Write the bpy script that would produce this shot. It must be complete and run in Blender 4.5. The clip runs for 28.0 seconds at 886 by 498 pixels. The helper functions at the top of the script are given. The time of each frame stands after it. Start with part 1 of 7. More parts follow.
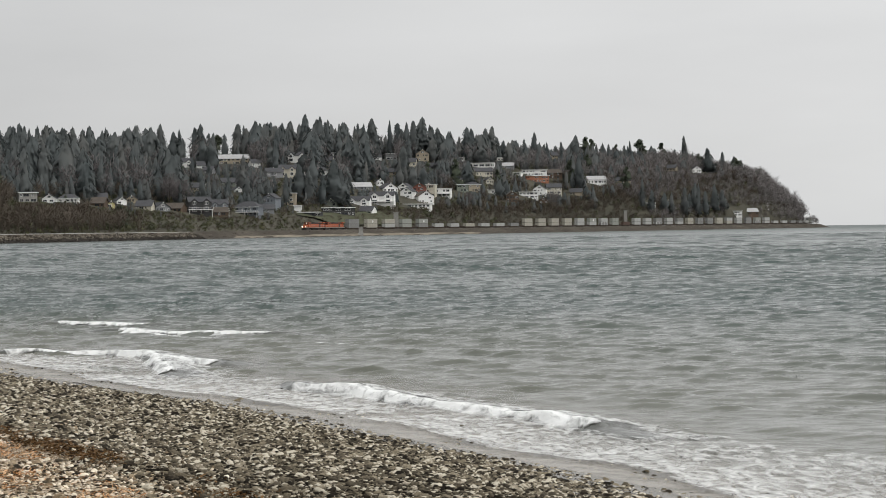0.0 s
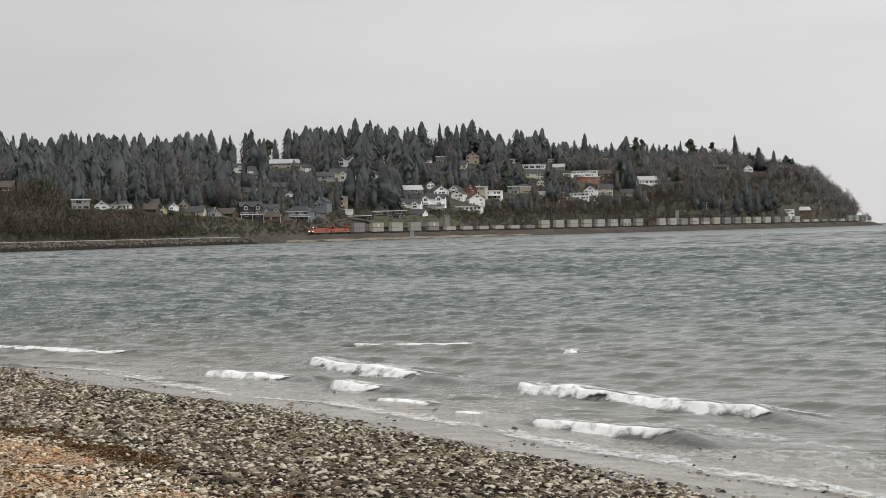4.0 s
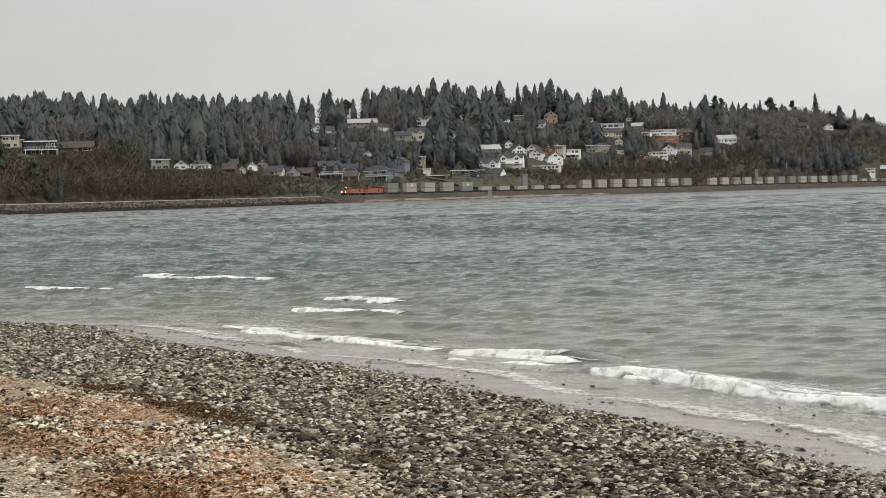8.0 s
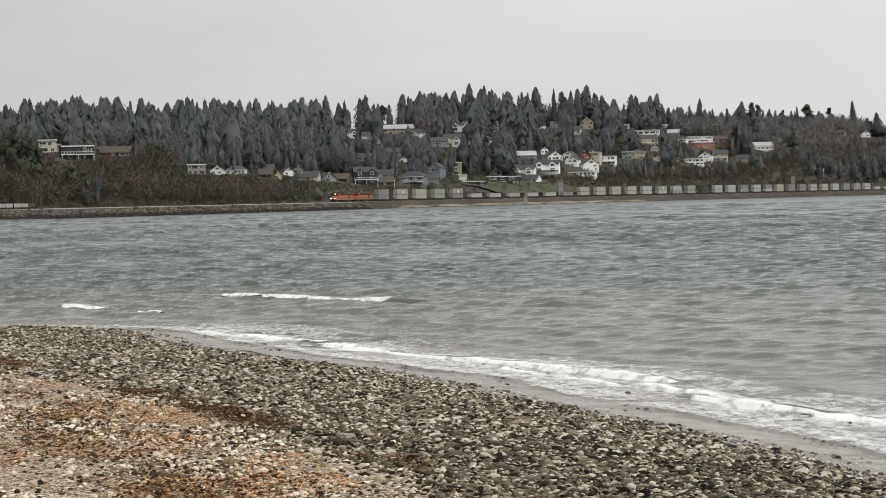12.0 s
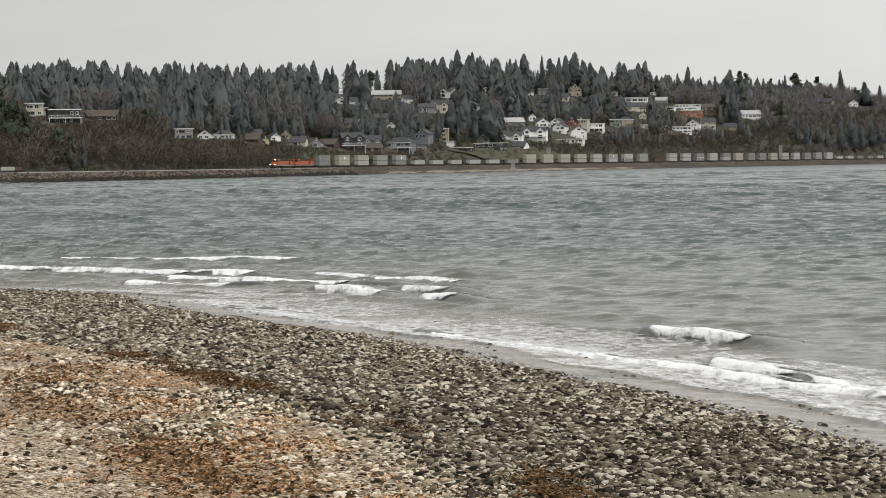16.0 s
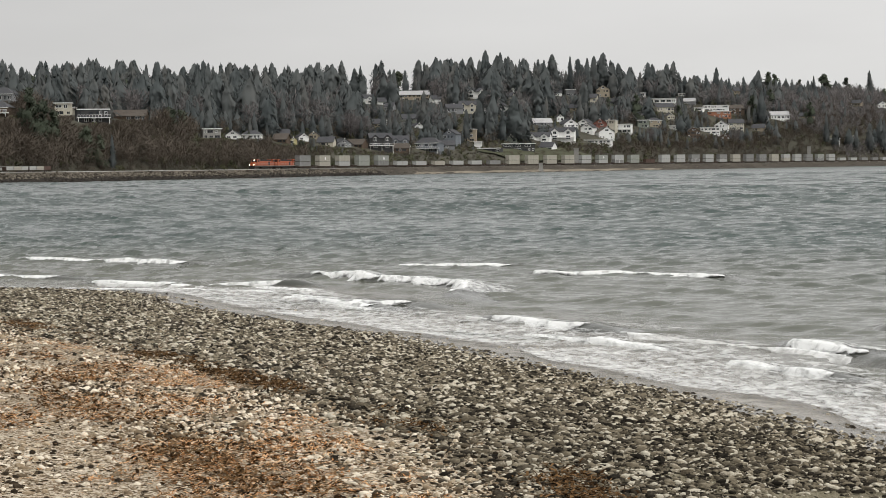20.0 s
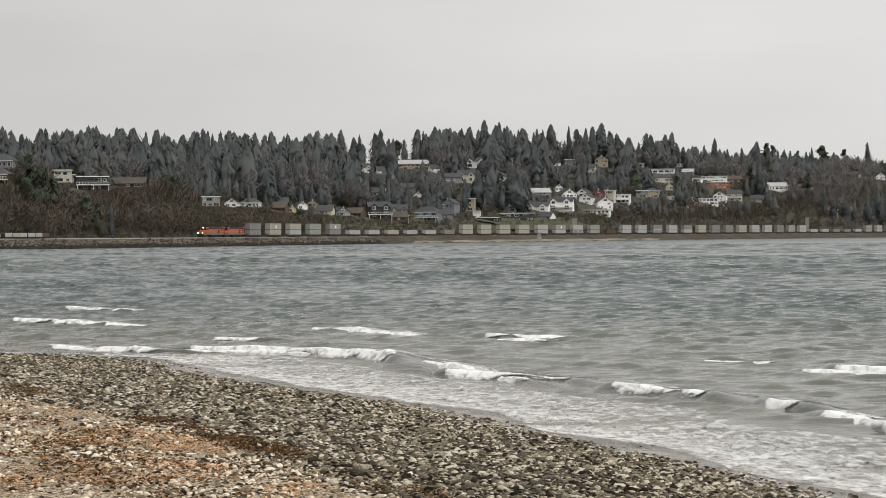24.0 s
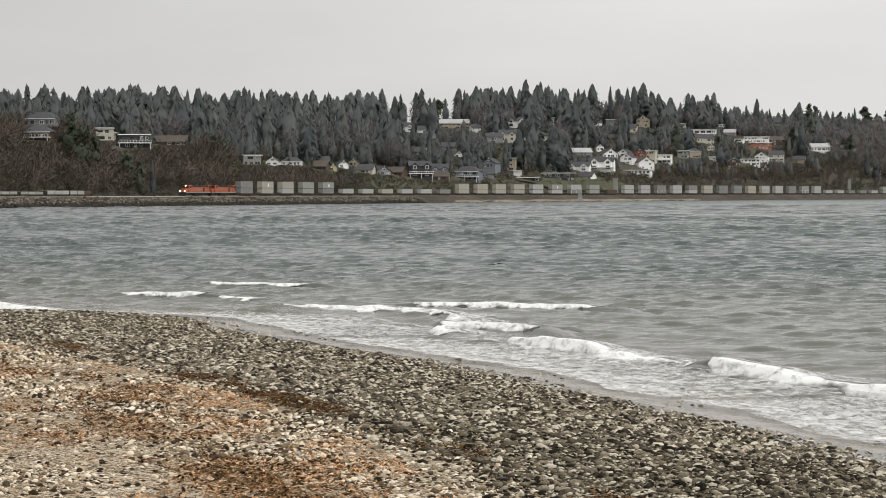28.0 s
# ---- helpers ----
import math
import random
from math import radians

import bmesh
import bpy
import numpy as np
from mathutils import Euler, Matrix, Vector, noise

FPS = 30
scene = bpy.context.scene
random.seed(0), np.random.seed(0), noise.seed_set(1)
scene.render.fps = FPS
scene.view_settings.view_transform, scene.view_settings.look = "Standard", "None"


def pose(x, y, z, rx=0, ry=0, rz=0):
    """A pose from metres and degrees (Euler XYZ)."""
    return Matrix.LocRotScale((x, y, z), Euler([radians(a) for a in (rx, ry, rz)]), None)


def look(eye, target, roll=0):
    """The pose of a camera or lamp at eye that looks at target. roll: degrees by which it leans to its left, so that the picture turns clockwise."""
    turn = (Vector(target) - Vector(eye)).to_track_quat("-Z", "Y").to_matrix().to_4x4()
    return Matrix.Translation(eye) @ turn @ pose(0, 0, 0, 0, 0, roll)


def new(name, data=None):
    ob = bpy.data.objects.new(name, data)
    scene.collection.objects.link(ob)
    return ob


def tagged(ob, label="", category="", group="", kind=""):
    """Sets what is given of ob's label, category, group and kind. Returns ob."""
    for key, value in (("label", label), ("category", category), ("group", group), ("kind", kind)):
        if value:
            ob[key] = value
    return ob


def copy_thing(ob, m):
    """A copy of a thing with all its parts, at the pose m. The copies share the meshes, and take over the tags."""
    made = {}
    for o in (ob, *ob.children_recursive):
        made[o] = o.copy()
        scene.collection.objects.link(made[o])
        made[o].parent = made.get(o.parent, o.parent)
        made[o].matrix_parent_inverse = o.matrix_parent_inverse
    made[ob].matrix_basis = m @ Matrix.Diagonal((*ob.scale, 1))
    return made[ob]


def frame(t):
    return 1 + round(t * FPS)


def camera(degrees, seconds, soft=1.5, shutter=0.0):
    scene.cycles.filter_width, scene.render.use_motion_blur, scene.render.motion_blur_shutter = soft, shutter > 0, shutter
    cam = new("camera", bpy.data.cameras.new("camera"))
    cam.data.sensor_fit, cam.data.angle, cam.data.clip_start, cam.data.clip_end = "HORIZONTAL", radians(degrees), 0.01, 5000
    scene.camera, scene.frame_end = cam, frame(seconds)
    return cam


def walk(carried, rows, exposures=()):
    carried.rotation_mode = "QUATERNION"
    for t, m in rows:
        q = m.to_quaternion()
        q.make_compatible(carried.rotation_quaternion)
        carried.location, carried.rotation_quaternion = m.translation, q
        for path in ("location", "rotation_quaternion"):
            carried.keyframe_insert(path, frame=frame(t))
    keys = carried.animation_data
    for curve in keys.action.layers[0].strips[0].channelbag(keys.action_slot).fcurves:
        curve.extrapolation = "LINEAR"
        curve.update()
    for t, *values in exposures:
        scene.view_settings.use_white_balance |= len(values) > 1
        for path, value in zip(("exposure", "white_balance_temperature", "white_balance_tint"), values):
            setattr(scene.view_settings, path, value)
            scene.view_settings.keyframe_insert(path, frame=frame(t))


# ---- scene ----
cam = camera(23.937, 28.0, soft=0.7)
walk(cam, [
    (0, pose(0.009, -0.023, 3.243, 89.458, 0.779, -0.011)),
    (0.5, pose(0.011, -0.042, 3.246, 89.367, 0.626, 0.079)),
    (1, pose(0.005, -0.048, 3.256, 89.320, 0.445, 0.202)),
    (1.5, pose(0.002, -0.019, 3.248, 89.379, 0.499, 0.327)),
    (2, pose(0.005, -0.020, 3.249, 89.531, 0.688, 0.477)),
    (2.5, pose(0.003, -0.029, 3.251, 89.715, 0.900, 0.685)),
    (3, pose(0.007, 0.007, 3.236, 89.802, 1.224, 0.900)),
    (3.5, pose(0.011, -0.025, 3.241, 89.705, 1.328, 1.126)),
    (5.5, pose(0.044, -0.037, 3.230, 89.188, 1.661, 2.294)),
    (6, pose(0.031, -0.042, 3.227, 89.131, 1.548, 2.550)),
    (6.5, pose(0.033, -0.027, 3.226, 89.030, 1.450, 2.786)),
    (7, pose(0.043, -0.025, 3.228, 88.851, 1.382, 3.043)),
    (7.5, pose(0.039, -0.015, 3.221, 88.659, 1.411, 3.306)),
    (8, pose(0.022, 0.005, 3.219, 88.493, 1.510, 3.531)),
    (8.5, pose(0.031, -0.009, 3.219, 88.393, 1.573, 3.621)),
    (9, pose(0.034, -0.015, 3.218, 88.396, 1.651, 3.647)),
    (9.5, pose(0.019, 0.017, 3.212, 88.485, 1.598, 3.655)),
    (10, pose(0.014, -0.031, 3.217, 88.609, 1.533, 3.682)),
    (10.5, pose(0.010, -0.021, 3.216, 88.698, 1.438, 3.743)),
    (11, pose(0.025, -0.021, 3.214, 88.710, 1.372, 3.860)),
    (11.5, pose(0.020, -0.012, 3.214, 88.699, 1.351, 4.108)),
    (12, pose(0.016, -0.020, 3.211, 88.682, 1.298, 4.507)),
    (12.5, pose(0.002, 0.044, 3.205, 88.642, 1.195, 4.922)),
    (14.5, pose(-0.011, 0.008, 3.206, 87.820, 1.087, 5.269)),
    (15, pose(-0.012, 0.015, 3.204, 87.746, 1.027, 5.018)),
    (15.5, pose(-0.012, -0.022, 3.208, 87.755, 0.935, 4.603)),
    (16, pose(-0.007, -0.012, 3.204, 87.751, 0.901, 4.161)),
    (16.5, pose(0.001, -0.013, 3.207, 87.766, 0.958, 3.804)),
    (17, pose(0.009, -0.007, 3.203, 87.808, 1.067, 3.620)),
    (17.5, pose(0.005, -0.019, 3.207, 87.820, 1.163, 3.583)),
    (18, pose(0.014, -0.028, 3.208, 87.782, 1.230, 3.691)),
    (18.5, pose(0.014, -0.023, 3.206, 87.643, 1.198, 3.859)),
    (19, pose(0.005, -0.014, 3.204, 87.526, 1.144, 4.206)),
    (19.5, pose(0.006, -0.016, 3.205, 87.589, 0.941, 4.559)),
    (20, pose(-0.001, 0.002, 3.200, 87.774, 0.766, 4.921)),
    (20.5, pose(-0.008, -0.013, 3.203, 88.507, 0.306, 5.015)),
    (21, pose(-0.008, -0.043, 3.212, 89.297, 0.236, 4.159)),
    (21.5, pose(-0.003, -0.080, 3.212, 89.765, 0.748, 3.761)),
    (23.5, pose(-0.031, 0.031, 3.182, 89.640, 0.981, 4.758)),
    (24, pose(-0.054, 0.011, 3.172, 89.668, 0.445, 4.877)),
    (24.5, pose(-0.063, -0.030, 3.173, 89.639, 0.123, 5.190)),
    (25, pose(-0.089, -0.039, 3.170, 89.613, 0.030, 5.757)),
    (25.5, pose(-0.099, -0.028, 3.170, 89.434, 0.140, 6.384)),
    (26, pose(-0.094, -0.046, 3.171, 89.115, 0.217, 6.851)),
    (26.5, pose(-0.092, -0.055, 3.162, 88.781, 0.234, 7.007)),
    (27, pose(-0.076, -0.031, 3.154, 88.538, 0.258, 6.803)),
    (27.5, pose(-0.058, -0.071, 3.164, 88.482, 0.172, 6.400)),
    (28, pose(-0.043, -0.115, 3.172, 88.563, 0.176, 5.992)),
], [(0, 0.05, 6420, 9.5), (3, 0.05, 6450, 9.5), (8, 0.1, 6500, 9.5), (17, 0.15, 6500, 9.5), (25, 0.12, 6600, 10.5), (28, 0.18, 6550, 10)])

# ---------------------------------------------------------------- sky and light
SUN_EL, SUN_AZ = 58, 132
world = bpy.data.worlds.new("sky")
scene.world = world
world.use_nodes = True
wn, wl = world.node_tree.nodes, world.node_tree.links
wn.clear()
sky = wn.new("ShaderNodeTexSky")
sky.sky_type, sky.sun_disc = "NISHITA", False
sky.sun_elevation, sky.sun_rotation = radians(SUN_EL), radians(SUN_AZ)
tc = wn.new("ShaderNodeTexCoord")
sep = wn.new("ShaderNodeSeparateXYZ")
wl.new(tc.outputs["Generated"], sep.inputs[0])
grad = wn.new("ShaderNodeValToRGB")          # an overcast sky: brighter overhead than at the horizon
wl.new(sep.outputs["Z"], grad.inputs[0])
for k, (p, c) in enumerate([(0.0, (0.605, 0.605, 0.60)), (0.06, (0.62, 0.615, 0.61)), (0.25, (0.70, 0.695, 0.685)), (0.9, (0.86, 0.855, 0.85))]):
    e = grad.color_ramp.elements[k] if k < 2 else grad.color_ramp.elements.new(p)
    e.position, e.color = p, (*c, 1)
stretch = wn.new("ShaderNodeMapping")
stretch.inputs["Scale"].default_value = (2.2, 2.2, 9)
wl.new(tc.outputs["Generated"], stretch.inputs[0])
cloud = wn.new("ShaderNodeTexNoise")
cloud.inputs["Scale"].default_value, cloud.inputs["Detail"].default_value, cloud.inputs["Roughness"].default_value = 1.6, 5, 0.5
wl.new(stretch.outputs[0], cloud.inputs["Vector"])
band = wn.new("ShaderNodeMapRange")
band.inputs[1].default_value, band.inputs[2].default_value, band.inputs[3].default_value, band.inputs[4].default_value = 0.3, 0.7, 0.93, 1.07
wl.new(cloud.outputs[0], band.inputs[0])
lit = wn.new("ShaderNodeMix")
lit.data_type, lit.blend_type = "RGBA", "MULTIPLY"
lit.inputs[0].default_value = 1
side_ = wn.new("ShaderNodeMath")          # thinner cloud towards +x
side_.operation = "MULTIPLY_ADD"
wl.new(sep.outputs["X"], side_.inputs[0])
side_.inputs[1].default_value, side_.inputs[2].default_value = 0.45, 1.03
lean = wn.new("ShaderNodeMix")
lean.data_type, lean.blend_type = "RGBA", "MULTIPLY"
lean.inputs[0].default_value = 1
wl.new(grad.outputs[0], lean.inputs[6])
wl.new(side_.outputs[0], lean.inputs[7])
wl.new(lean.outputs[2], lit.inputs[6])
wl.new(band.outputs[0], lit.inputs[7])
dim = wn.new("ShaderNodeMix")
dim.data_type, dim.blend_type = "RGBA", "MULTIPLY"
dim.inputs[0].default_value, dim.inputs[7].default_value = 1, (0.08, 0.08, 0.08, 1)
wl.new(sky.outputs[0], dim.inputs[6])
veil = wn.new("ShaderNodeMix")
veil.data_type = "RGBA"
veil.inputs[0].default_value = 0.96
wl.new(dim.outputs[2], veil.inputs[6])
wl.new(lit.outputs[2], veil.inputs[7])
back = wn.new("ShaderNodeBackground")
back.inputs[1].default_value = 1.0
wl.new(veil.outputs[2], back.inputs[0])
wl.new(back.outputs[0], wn.new("ShaderNodeOutputWorld").inputs[0])

sun = new("sun", bpy.data.lights.new("sun", "SUN"))
sun.data.energy, sun.data.angle, sun.data.color = 1.7, radians(60), (1, 0.97, 0.93)
sun.matrix_world = look((0, 0, 0), (-math.sin(radians(SUN_AZ)) * math.cos(radians(SUN_EL)), -math.cos(radians(SUN_AZ)) * math.cos(radians(SUN_EL)), -math.sin(radians(SUN_EL))))

# ---------------------------------------------------------------- materials
def material(name, tones, scale=1.0, rough=0.7, bump=0.0, bump_scale=None, metallic=0.0, islands=0.0, objects=0.0, glow=0.0, detail=6, thin=0.0, gloss=0.2, trees=0.0):
    """Grain in two scales over a ramp of tones; islands / objects: spread of tone from piece to piece."""
    m = bpy.data.materials.new(name)
    m.use_nodes = True
    n, l = m.node_tree.nodes, m.node_tree.links
    b = n["Principled BSDF"]
    co = n.new("ShaderNodeTexCoord")
    a = n.new("ShaderNodeTexNoise")
    a.inputs["Scale"].default_value, a.inputs["Detail"].default_value, a.inputs["Roughness"].default_value = scale, detail, 0.65
    l.new(co.outputs["Object"], a.inputs["Vector"])
    big = n.new("ShaderNodeTexNoise")
    big.inputs["Scale"].default_value, big.inputs["Detail"].default_value = scale * 0.13, 2
    l.new(co.outputs["Object"], big.inputs["Vector"])
    mixed = n.new("ShaderNodeMath")
    mixed.operation = "MULTIPLY_ADD"
    l.new(a.outputs[0], mixed.inputs[0])
    mixed.inputs[1].default_value = 0.6
    part_ = n.new("ShaderNodeMath")
    part_.operation = "MULTIPLY"
    l.new(big.outputs[0], part_.inputs[0])
    part_.inputs[1].default_value = 0.4
    l.new(part_.outputs[0], mixed.inputs[2])
    value = mixed.outputs[0]
    for spread, node, out in ((islands, "ShaderNodeNewGeometry", "Random Per Island"), (objects, "ShaderNodeObjectInfo", "Random"), (trees, "ShaderNodeAttribute", "Fac")):
        if spread:
            g = n.new(node)
            if node == "ShaderNodeAttribute":
                g.attribute_name = "tree_tone"          # one value a tree in a joined wood
            k = n.new("ShaderNodeMath")
            k.operation = "SUBTRACT"
            l.new(g.outputs[out], k.inputs[0])
            k.inputs[1].default_value = 0.5
            j = n.new("ShaderNodeMath")
            j.operation = "MULTIPLY_ADD"
            l.new(k.outputs[0], j.inputs[0])
            j.inputs[1].default_value = spread
            l.new(value, j.inputs[2])
            value = j.outputs[0]
    ramp = n.new("ShaderNodeValToRGB")
    l.new(value, ramp.inputs[0])
    lo, hi = (0.32, 0.68) if not (islands or objects or trees) else (0.2, 0.8)
    for k, c in enumerate(tones):
        p = lo + (hi - lo) * k / max(1, len(tones) - 1)
        e = ramp.color_ramp.elements[k] if k < 2 else ramp.color_ramp.elements.new(p)
        e.position, e.color = p, (*c, 1)
    l.new(ramp.outputs[0], b.inputs["Base Color"])
    b.inputs["Roughness"].default_value, b.inputs["Metallic"].default_value = rough, metallic
    b.inputs["Specular IOR Level"].default_value = gloss
    if thin:          # leaves and twigs let some light through
        t = n.new("ShaderNodeBsdfTranslucent")
        l.new(ramp.outputs[0], t.inputs[0])
        w = n.new("ShaderNodeMixShader")
        w.inputs[0].default_value = thin
        l.new(b.outputs[0], w.inputs[1])
        l.new(t.outputs[0], w.inputs[2])
        l.new(w.outputs[0], n["Material Output"].inputs[0])
    if bump:
        c = n.new("ShaderNodeTexNoise")
        c.inputs["Scale"].default_value, c.inputs["Detail"].default_value = bump_scale or scale * 3, 4
        l.new(co.outputs["Object"], c.inputs["Vector"])
        r = n.new("ShaderNodeBump")
        r.inputs["Strength"].default_value, r.inputs["Distance"].default_value = 1.0, bump
        l.new(c.outputs[0], r.inputs["Height"])
        l.new(r.outputs[0], b.inputs["Normal"])
    if glow:
        b.inputs["Emission Color"].default_value, b.inputs["Emission Strength"].default_value = (1, 0.86, 0.62, 1), glow
    return m


def water_material():
    m = bpy.data.materials.new("sea_water")
    m.use_nodes = True
    n, l = m.node_tree.nodes, m.node_tree.links
    b = n["Principled BSDF"]
    co = n.new("ShaderNodeTexCoord")
    tone = n.new("ShaderNodeTexNoise")
    tone.inputs["Scale"].default_value, tone.inputs["Detail"].default_value = 0.03, 3
    l.new(co.outputs["Object"], tone.inputs["Vector"])
    ramp = n.new("ShaderNodeValToRGB")
    l.new(tone.outputs[0], ramp.inputs[0])
    ramp.color_ramp.elements[0].position, ramp.color_ramp.elements[0].color = 0.3, (0.031, 0.05, 0.046, 1)
    ramp.color_ramp.elements[1].position, ramp.color_ramp.elements[1].color = 0.7, (0.048, 0.07, 0.063, 1)
    # the water clouds with sand towards the beach, which runs along two lines of the plan
    place = n.new("ShaderNodeNewGeometry")
    off = []
    for nx, ny, c in ((0.915, 0.403, -10.8), (0.432, 0.9, -42.2)):
        d = n.new("ShaderNodeVectorMath")
        d.operation = "DOT_PRODUCT"
        l.new(place.outputs["Position"], d.inputs[0])
        d.inputs[1].default_value = (nx, ny, 0)
        q = n.new("ShaderNodeMath")
        q.inputs[1].default_value = c
        l.new(d.outputs["Value"], q.inputs[0])
        off.append(q.outputs[0])
    far = n.new("ShaderNodeMath")
    far.operation = "MAXIMUM"
    l.new(off[0], far.inputs[0])
    l.new(off[1], far.inputs[1])
    ruffle = n.new("ShaderNodeMapRange")          # ripples too fine to build roughen the far water
    l.new(far.outputs[0], ruffle.inputs[0])
    ruffle.inputs[1].default_value, ruffle.inputs[2].default_value, ruffle.inputs[3].default_value, ruffle.inputs[4].default_value = 200, 1800, 0.12, 0.42
    l.new(ruffle.outputs[0], b.inputs["Roughness"])
    wisp = n.new("ShaderNodeMath")
    wisp.operation = "MULTIPLY_ADD"
    l.new(tone.outputs[0], wisp.inputs[0])
    wisp.inputs[1].default_value = 14
    l.new(far.outputs[0], wisp.inputs[2])
    cloudy = n.new("ShaderNodeMapRange")
    cloudy.interpolation_type = "SMOOTHSTEP"
    l.new(wisp.outputs[0], cloudy.inputs[0])
    cloudy.inputs[1].default_value, cloudy.inputs[2].default_value, cloudy.inputs[3].default_value, cloudy.inputs[4].default_value = 6, 48, 1, 0
    sandy_ = n.new("ShaderNodeMix")
    sandy_.data_type = "RGBA"
    l.new(cloudy.outputs[0], sandy_.inputs[0])
    l.new(ramp.outputs[0], sandy_.inputs[6])
    sandy_.inputs[7].default_value = (0.1, 0.103, 0.08, 1)
    l.new(sandy_.outputs[2], b.inputs["Base Color"])
    b.inputs["IOR"].default_value = 1.33
    h = None
    for sx, scale, dist in ((0.55, 2.2, 0.035), (0.6, 7, 0.006)):
        mp = n.new("ShaderNodeMapping")
        mp.inputs["Scale"].default_value = (sx, 1.0, 1)
        mp.inputs["Rotation"].default_value = (0, 0, radians(-12))
        l.new(co.outputs["Object"], mp.inputs[0])
        t = n.new("ShaderNodeTexNoise")
        t.inputs["Scale"].default_value, t.inputs["Detail"].default_value, t.inputs["Roughness"].default_value = scale, 3, 0.5
        l.new(mp.outputs[0], t.inputs["Vector"])
        r = n.new("ShaderNodeBump")
        r.inputs["Distance"].default_value = dist
        l.new(t.outputs[0], r.inputs["Height"])
        if h:
            l.new(h, r.inputs["Normal"])
        h = r.outputs[0]
    l.new(h, b.inputs["Normal"])
    return m


def foam_material(name, cover, scale, soft=0.26):
    """White froth with lacy gaps in it."""
    m = material(name, [(0.7, 0.71, 0.7), (0.85, 0.86, 0.85)], 3, 0.9, 0.02, 9)
    n, l = m.node_tree.nodes, m.node_tree.links
    b = n["Principled BSDF"]
    co = n.new("ShaderNodeTexCoord")
    mp = n.new("ShaderNodeMapping")
    mp.inputs["Scale"].default_value, mp.inputs["Rotation"].default_value = (1, 0.45, 1), (0, 0, radians(25))
    l.new(co.outputs["Object"], mp.inputs[0])
    t = n.new("ShaderNodeTexNoise")
    t.inputs["Scale"].default_value, t.inputs["Detail"].default_value, t.inputs["Roughness"].default_value, t.inputs["Distortion"].default_value = scale, 6, 0.62, 0.6
    l.new(mp.outputs[0], t.inputs["Vector"])
    body = n.new("ShaderNodeAttribute")          # 0 at the sheet's rim, 1 inside
    body.attribute_name = "body"
    j = n.new("ShaderNodeMath")
    j.operation = "MULTIPLY_ADD"
    l.new(body.outputs["Fac"], j.inputs[0])
    j.inputs[1].default_value = cover
    l.new(t.outputs[0], j.inputs[2])
    r = n.new("ShaderNodeMapRange")
    r.inputs[1].default_value, r.inputs[2].default_value = 0.67 - soft / 2, 0.67 + soft / 2
    l.new(j.outputs[0], r.inputs[0])
    l.new(r.outputs[0], b.inputs["Alpha"])
    return m


def gravel_material(name, tones, scale, rough):
    """Fine gravel: small grains of mixed tone with shaded joints of relief between them."""
    m = material(name, tones, scale * 0.3, rough, gloss=0.0)
    n, l = m.node_tree.nodes, m.node_tree.links
    b = n["Principled BSDF"]
    co = n.new("ShaderNodeTexCoord")
    v = n.new("ShaderNodeTexVoronoi")
    v.inputs["Scale"].default_value = scale
    l.new(co.outputs["Object"], v.inputs["Vector"])
    hue = n.new("ShaderNodeSeparateColor")
    l.new(v.outputs["Color"], hue.inputs[0])
    ramp = next(q for q in n if q.bl_idname == "ShaderNodeValToRGB")
    old = ramp.inputs[0].links[0].from_socket
    k = n.new("ShaderNodeMath")
    k.operation = "MULTIPLY_ADD"
    l.new(hue.outputs[0], k.inputs[0])
    k.inputs[1].default_value = 0.55
    half = n.new("ShaderNodeMath")
    half.operation = "MULTIPLY"
    l.new(old, half.inputs[0])
    half.inputs[1].default_value = 0.48
    l.new(half.outputs[0], k.inputs[2])
    l.new(k.outputs[0], ramp.inputs[0])
    r = n.new("ShaderNodeBump")
    r.invert = True
    r.inputs["Distance"].default_value = 0.35 / scale
    l.new(v.outputs["Distance"], r.inputs["Height"])
    l.new(r.outputs[0], b.inputs["Normal"])
    return m


def shoal_material():
    """Shallow water grey with sand, fading out with depth."""
    m = material("sandy_shallow_water", [(0.27, 0.25, 0.215), (0.4, 0.375, 0.33)], 0.5, 0.2, 0.14, 1.6, gloss=0.5)
    n, l = m.node_tree.nodes, m.node_tree.links
    fade = n.new("ShaderNodeAttribute")
    fade.attribute_name = "depth_fade"
    l.new(fade.outputs["Fac"], n["Principled BSDF"].inputs["Alpha"])
    n["Principled BSDF"].inputs["IOR"].default_value = 1.33
    return m


